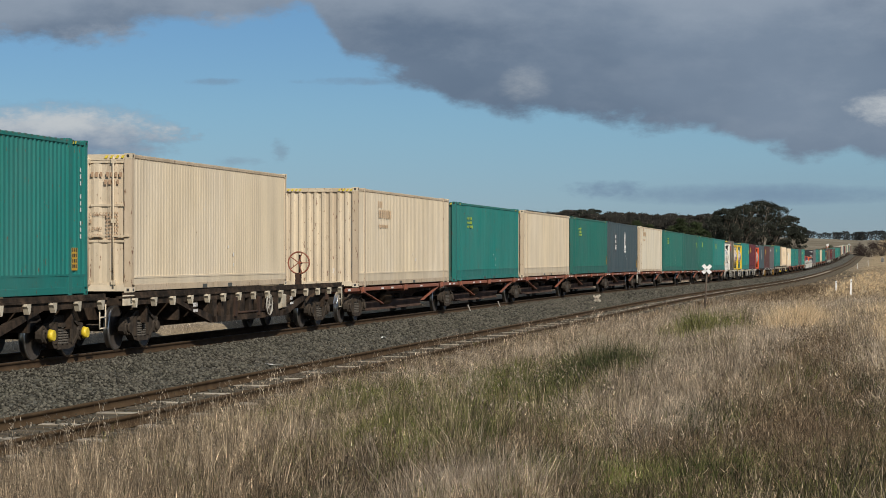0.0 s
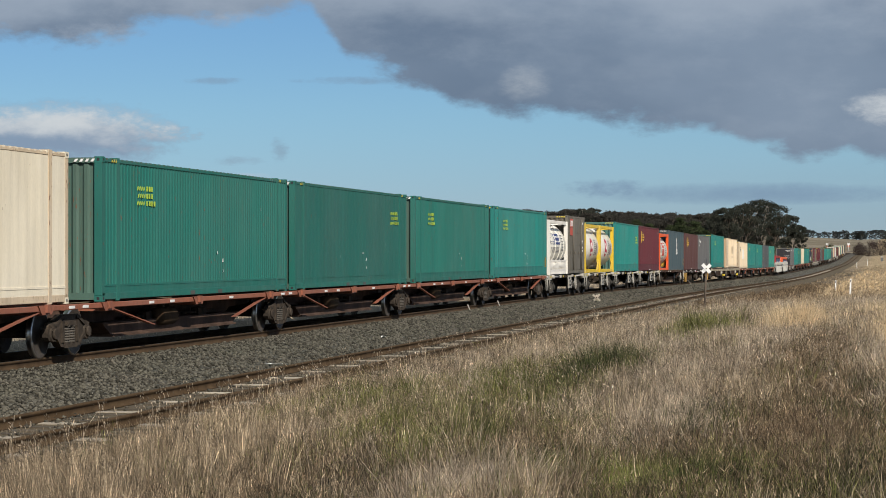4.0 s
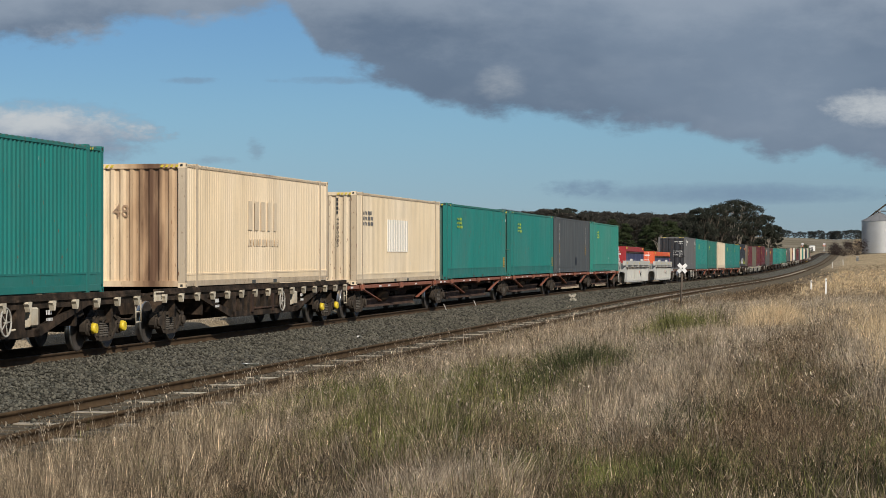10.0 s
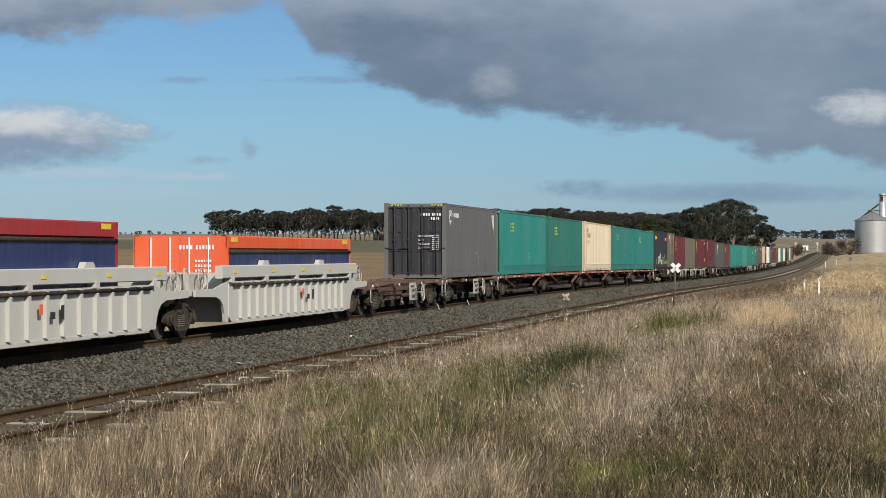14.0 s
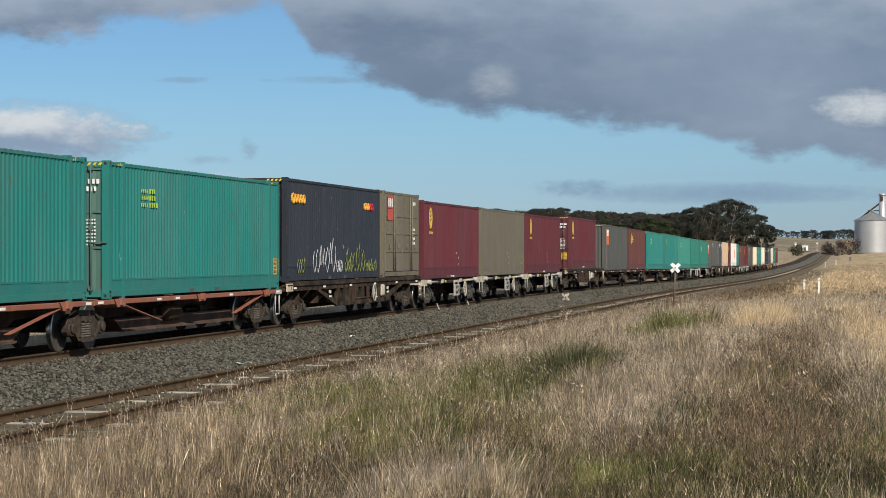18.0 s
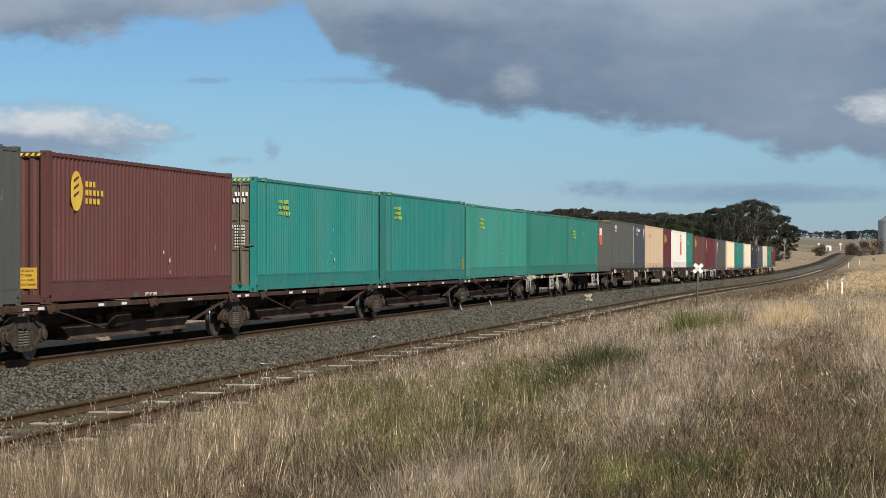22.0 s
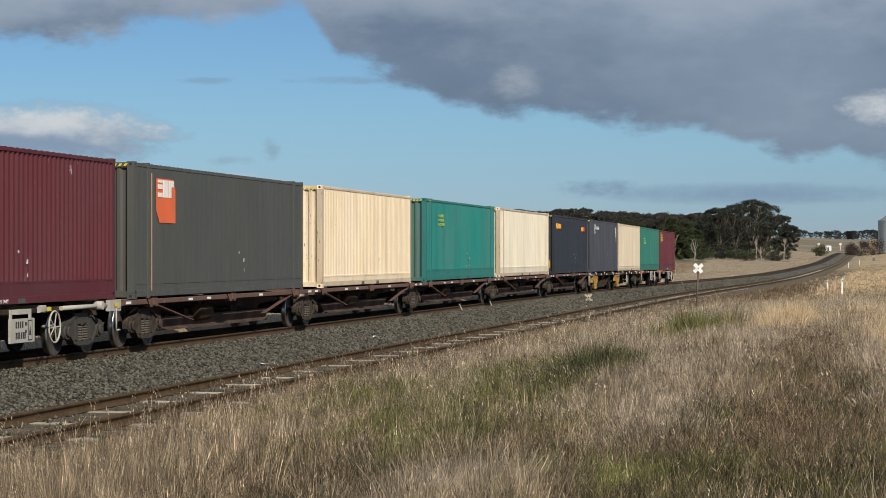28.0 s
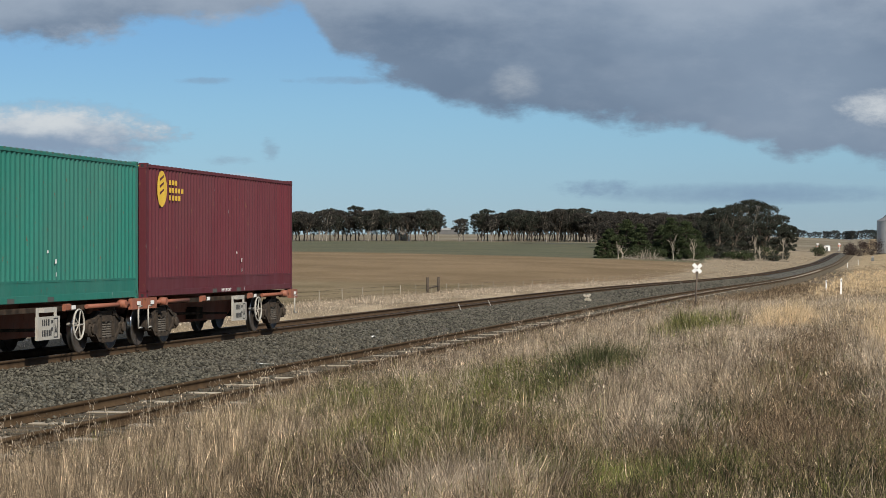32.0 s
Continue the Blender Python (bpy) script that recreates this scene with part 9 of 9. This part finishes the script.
def grove():
    """Cypresses and big gums close to the line."""
    rnd = random.Random(12)
    for i, (deg, dist, h, sp) in enumerate(((4.30, 640, 8.6, 4.2), (4.72, 665, 11.6, 4.8), (5.08, 660, 10.4, 3.9), (5.86, 680, 12.8, 4.4), (5.62, 690, 10.6, 3.6), (6.25, 672, 12.2, 4.6), (6.50, 700, 9.5, 4.0), (4.12, 630, 5.6, 3.2))):
        stand(cypress(h, sp, 40 + i), deg, dist, rnd.uniform(0, 360))
    for i, (deg, dist, h, sp) in enumerate(((7.05, 760, 17.5, 5.5), (7.45, 790, 19.0, 6.0), (7.86, 820, 21.5, 7.0), (8.22, 825, 20.0, 6.4), (8.55, 850, 16.5, 5.6), (8.82, 850, 12.5, 4.0), (6.78, 780, 15.0, 5.0))):
        stand(gum_tree(h, sp, 60 + i, "bark_mid" if i in (2, 5) else "bark", "leaf_gum", "broad old gum with dense dark crown and pale limbs", 150, .24, .14, 120, "old gums", True), deg, dist, rnd.uniform(0, 360))
    for i, (deg, dist, h) in enumerate(((5.92, 660, 8.0), (6.44, 665, 6.5), (8.0, 740, 9.5), (8.12, 742, 7.5), (8.72, 760, 8.5), (4.5, 622, 5.0), (4.62, 621, 4.4))):
        stand(dead_tree(h, 80 + i), deg, dist, rnd.uniform(0, 360))
    # low bushes at the foot of the trees
    for i, (deg, dist, h, sp, leaf) in enumerate(((7.4, 720, 3.2, 3.2, "leaf_cypress"), (7.7, 715, 3.6, 3.8, "leaf_cypress"), (7.15, 725, 2.6, 2.6, "leaf_gum"), (9.62, 930, 5.6, 3.2, "leaf_cypress"), (8.4, 735, 2.0, 2.6, "leaf_gum"),
                                                  (6.75, 745, 4.5, 4.2, "leaf_cypress"), (7.95, 750, 4.8, 4.4, "leaf_gum"), (8.25, 755, 5.2, 4.0, "leaf_cypress"), (8.6, 765, 4.6, 3.8, "leaf_gum"), (7.3, 760, 6.0, 4.6, "leaf_gum"), (5.45, 660, 4.4, 3.4, "leaf_cypress"), (6.35, 668, 4.2, 3.6, "leaf_cypress"), (4.9, 650, 4.2, 3.6, "leaf_cypress"),
                                                  (10.60, 905, 8.0, 4.0, "leaf_shrub"), (10.92, 915, 8.4, 4.4, "leaf_shrub"), (11.25, 940, 8.2, 4.4, "leaf_shrub"), (10.38, 925, 6.0, 2.6, "leaf_shrub"))):
        r2 = random.Random(90 + i)
        ob = tagged(new("bush"), "dense brown-purple leafless shrub" if leaf == "leaf_shrub" else "low dark green bush at the foot of trees", "bush", "bushes")
        s = Shape()
        cs, rs = [], []
        for _ in range(40):
            a, k = r2.uniform(0, 6.28), math.sqrt(r2.random())
            c = (sp * k * math.cos(a), sp * k * math.sin(a), h * r2.uniform(.10, .86) * (1.05 - .35 * k))
            limbs(s, r2, (0, 0, -.2), c, .08, .03, 2, .2)
            cs.append(c)
            rs.append(h * .20)
        part("stems", s.mesh("stems", "bark"), ob)
        P, T = leaf_cloud(cs, rs, 80, .18, 300 + i, .8)
        part("foliage", raw_mesh("foliage", P, T, leaf), ob)
        stand(ob, deg, dist)


grove()


def brush_heap(deg, dist, wide, tall, seed, twigs=70):
    """Bleached fallen limbs and twigs piled at the foot of the trees."""
    rnd = random.Random(seed)
    ob = tagged(new("brush_heap"), "heap of bleached fallen branches under the trees", "branches", "fallen branches")
    for k in range(3):
        s = Shape()
        for _ in range(twigs // 3):
            x = rnd.uniform(-wide / 2, wide / 2)
            foot = (x, rnd.uniform(-1, 1), rnd.uniform(0, .3))
            rise = tall * (1 - (2 * x / wide) ** 2) * rnd.uniform(.2, 1.0)
            limbs(s, rnd, foot, (x + rnd.uniform(-1.6, 1.6), foot[1] + rnd.uniform(-.8, .8), rise), rnd.uniform(.05, .11), .02, 3, .3)
        part("brushwood", s.mesh("brushwood", "bark_pale"), ob)
    stand(ob, deg, dist)


for row in ((5.25, 628, 9.0, 3.6, 1, 90), (4.75, 622, 4.0, 1.6, 2, 40), (6.3, 650, 5.0, 1.2, 3, 36), (7.2, 690, 6.0, 1.4, 4, 40), (8.1, 715, 7.0, 1.8, 5, 50), (8.7, 730, 4.0, 1.4, 6, 36)):
    brush_heap(*row)


def far_trees():
    """Small dark trees on the skyline."""
    rnd = random.Random(17)
    kinds = [gum_tree(13 + 2 * i, 6.5, 200 + i, "bark", "leaf_haze", "far dark roundish tree on the skyline", 30, .8, .03, 60, "skyline trees", True) for i in range(3)]
    first = [True] * 3
    deg = 9.0
    while deg < 12.6:
        i = rnd.randrange(3)
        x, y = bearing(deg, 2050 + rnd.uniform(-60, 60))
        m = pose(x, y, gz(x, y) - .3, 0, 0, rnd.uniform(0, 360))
        t = kinds[i] if first[i] else copy_thing(kinds[i], m)
        k = rnd.uniform(.34, .58)
        t.matrix_basis = m @ Matrix.Diagonal((k * 1.1, k * 1.1, k * .95, 1))
        first[i] = False
        deg += rnd.uniform(.04, .15)
    deg = -12.5
    while deg < .9:
        x, y = bearing(deg, 2150 + rnd.uniform(-60, 60))
        m = pose(x, y, gz(x, y) - .3, 0, 0, rnd.uniform(0, 360))
        t = copy_thing(kinds[rnd.randrange(3)], m)
        k = rnd.uniform(.10, .26)
        t.matrix_basis = m @ Matrix.Diagonal((k * 1.5, k * 1.5, k, 1))
        deg += rnd.uniform(.06, .25)


far_trees()

# ---------------------------------------------------------------- silo and far buildings


def silo(deg, dist, r, wall, cone, label):
    ob = tagged(new("grain_silo"), label, "silo", "grain silos")
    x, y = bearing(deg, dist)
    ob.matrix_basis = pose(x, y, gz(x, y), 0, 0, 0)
    n = 40
    body = Shape()
    prof = [(r, 0), (r, wall)]
    v = [(R * math.cos(2 * math.pi * i / n), R * math.sin(2 * math.pi * i / n), z) for R, z in prof for i in range(n)]
    body.add(v, [(j * n + i, j * n + (i + 1) % n, (j + 1) * n + (i + 1) % n, (j + 1) * n + i) for j in range(len(prof) - 1) for i in range(n)], 0, True)
    shell = part("wall", body.mesh("wall", "silo"), ob)
    hoop = Shape()
    v = [(R * math.cos(2 * math.pi * i / n), R * math.sin(2 * math.pi * i / n), z) for R, z in ((r, -.05), (r + .03, -.05), (r + .03, .05), (r, .05)) for i in range(n)]
    hoop.add(v, [(j * n + i, j * n + (i + 1) % n, (j + 1) * n + (i + 1) % n, (j + 1) * n + i) for j in range(3) for i in range(n)])
    seam = hoop.mesh("seam", "silo")
    for k in range(1, 9):
        part("seam", seam, shell, "", pose(0, 0, wall * k / 9))
    roof = Shape()
    v = [((r + .25) * math.cos(2 * math.pi * i / n), (r + .25) * math.sin(2 * math.pi * i / n), wall - .1) for i in range(n)] + [(.6 * math.cos(2 * math.pi * i / n), .6 * math.sin(2 * math.pi * i / n), wall + cone) for i in range(n)]
    roof.add(v, [(i, (i + 1) % n, (i + 1) % n + n, i + n) for i in range(n)]).tube((0, 0, wall + cone - .1), (0, 0, wall + cone + .9), .65, n=12)
    top = part("roof", roof.mesh("roof", "silo_roof"), ob, "conical ribbed metal roof")
    rib = Shape().tube((r + .2, 0, wall), (.6, 0, wall + cone + .05), .06, n=4).mesh("rib", "silo_roof")
    for i in range(12):
        part("rib", rib, top, "", pose(0, 0, 0, 0, 0, 30 * i))
    part("plinth", Shape().tube((0, 0, -.6), (0, 0, .15), r + .3, n=32).mesh("plinth", "concrete"), ob)
    return ob


silo(11.50, 930, 7.2, 13.4, 3.3, "round galvanised steel grain silo with conical roof")
silo(12.55, 965, 7.2, 13.4, 3.3, "round galvanised steel grain silo behind the first")


def elevator():
    ob = tagged(new("grain_elevator"), "tall pale metal elevator tower beside the silo", "elevator")
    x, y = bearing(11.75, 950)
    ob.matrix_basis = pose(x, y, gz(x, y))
    part("tower", Shape().tube((0, 0, 0), (0, 0, 24.2), 1.5, n=20).mesh("tower", "silo"), ob)
    part("cap", Shape().tube((0, 0, 23.9), (0, 0, 24.8), 1.7, 1.2, n=20).box(-1.0, -1.65, 21.5, .2, -1.45, 23.5, slot=1).mesh("cap", "silo", "bogie"), ob)
    part("chute", Shape().tube((-1.2, 0, 20.5), (-9.5, 0, 14.0), .35, n=10).mesh("chute", "bogie"), ob, "dark slanting chute")
    part("chute", Shape().tube((1.2, 0, 20.5), (9.5, 0, 15.5), .35, n=10).mesh("chute", "bogie"), ob, "dark slanting chute")
    part("gantry", Shape().box(-6, -.4, 17.3, 6, .4, 17.7).mesh("gantry", "bogie"), ob)


elevator()


def shed(deg, dist, w, d, h, label, m="white_post", lift=0.0):
    ob = tagged(new("hut"), label, "hut", "far huts")
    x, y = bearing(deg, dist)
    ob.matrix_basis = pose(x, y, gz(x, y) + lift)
    part("wall", Shape().box(-w / 2, -d / 2, -.3, w / 2, d / 2, h).mesh("wall", m), ob)
    part("roof", Shape().prism_y([(-w / 2 - .2, h), (w / 2 + .2, h), (w / 2 + .1, h + .12), (0, h + .12 + w * .12), (-w / 2 - .1, h + .12)], -d / 2 - .2, d / 2 + .2).mesh("roof", "silo"), ob)
    part("door", Shape().box(-.4, -d / 2 - .03, 0, .4, -d / 2, min(2.0, h * .8)).mesh("door", "grey"), ob)
    return ob


shed(9.82, 1130, 2.9, 4, 2.6, "small white equipment hut by the level crossing")
shed(11.15, 985, 3.2, 2, 2.3, "low white relay box beside the line")
shed(10.95, 720, .5, .5, 1.5, "narrow pale relay cupboard beside the line", "light_grey")
shed(-1.05, 1235, 7, 6, 3.0, "pale farm shed beyond the trees", "white")
shed(.12, 1900, 16, 9, 4.0, "far farm shed with grey roof", "grey")


def crossing_signal(deg, dist):
    ob = tagged(new("crossing_signal"), "white level-crossing signal mast with crossed boards and red targets", "signal", "crossing signals")
    x, y = bearing(deg, dist)
    ob.matrix_basis = pose(x, y, gz(x, y))
    part("mast", Shape().tube((0, 0, 0), (0, 0, 4.2), .09, n=8).mesh("mast", "white_post"), ob)
    for sgn in (-1, 1):
        part("blade", Shape().box(-.75, -.02, -.12, .75, .02, .12).mesh("blade", "white_post"), ob, "", pose(0, -.12, 3.7, 0, 35 * sgn))
        part("target", Shape().tube((.4 * sgn, -.16, 2.7), (.4 * sgn, -.02, 2.7), .28, n=14).mesh("target", "mark_orange"), ob, "red round target")
    part("arm", Shape().box(-.5, -.06, 2.62, .5, .0, 2.76).mesh("arm", "mark_black"), ob)
    part("box", Shape().box(-.35, -.3, 0, .35, .3, 1.0).mesh("box", "light_grey"), ob)


crossing_signal(9.58, 1100)
crossing_signal(10.12, 1090)


def cross_road():
    """Sealed road over the line at the level crossing, with pale gravel edges."""
    y0 = 1085
    xs = np.arange(-160, 121, 4.0)
    V, Fc = [], []
    for x in xs:
        for k, dy in enumerate((-5, -3.5, 3.5, 5)):
            lift = .10 if k in (1, 2) else .02
            V.append((x, y0 + dy + .02 * x, max(gz(x, y0 + dy), float(rail_z(y0)) - .2 if abs(x) < 6 else -99) + lift + .12))
    n = 4
    V = np.array(V)
    i = (np.arange(len(xs) - 1)[:, None] * n + np.arange(n - 1)[None]).ravel()
    structure("road", raw_mesh("road", V, np.stack([i, i + n, i + n + 1, i + 1], -1), "asphalt"), "grey sealed road crossing the line", "road")


M["asphalt"] = mat("worn asphalt", (.075, .072, .068), .9, spread=.2, scale=.3)
cross_road()

# ---------------------------------------------------------------- what moves


def motions():
    """The train runs towards the camera's side at about 104 km/h; every wagon and load follows the line's rise and fall."""
    times = range(33)
    for ob, y0, up in [(o, y, 0.0) for o, y in WAGONS] + LOADS:
        rows = []
        for t in times:
            y = y0 - 28.7937 * t + 0.0031 * t * t
            a, b = rail_z([y - 5.0, y + 5.0])
            tilt = math.degrees(math.atan2(b - a, 10.0))
            rows.append((t, pose(0, y, 0.5 * (a + b) + up, tilt)))
        walk(ob, rows)


motions()
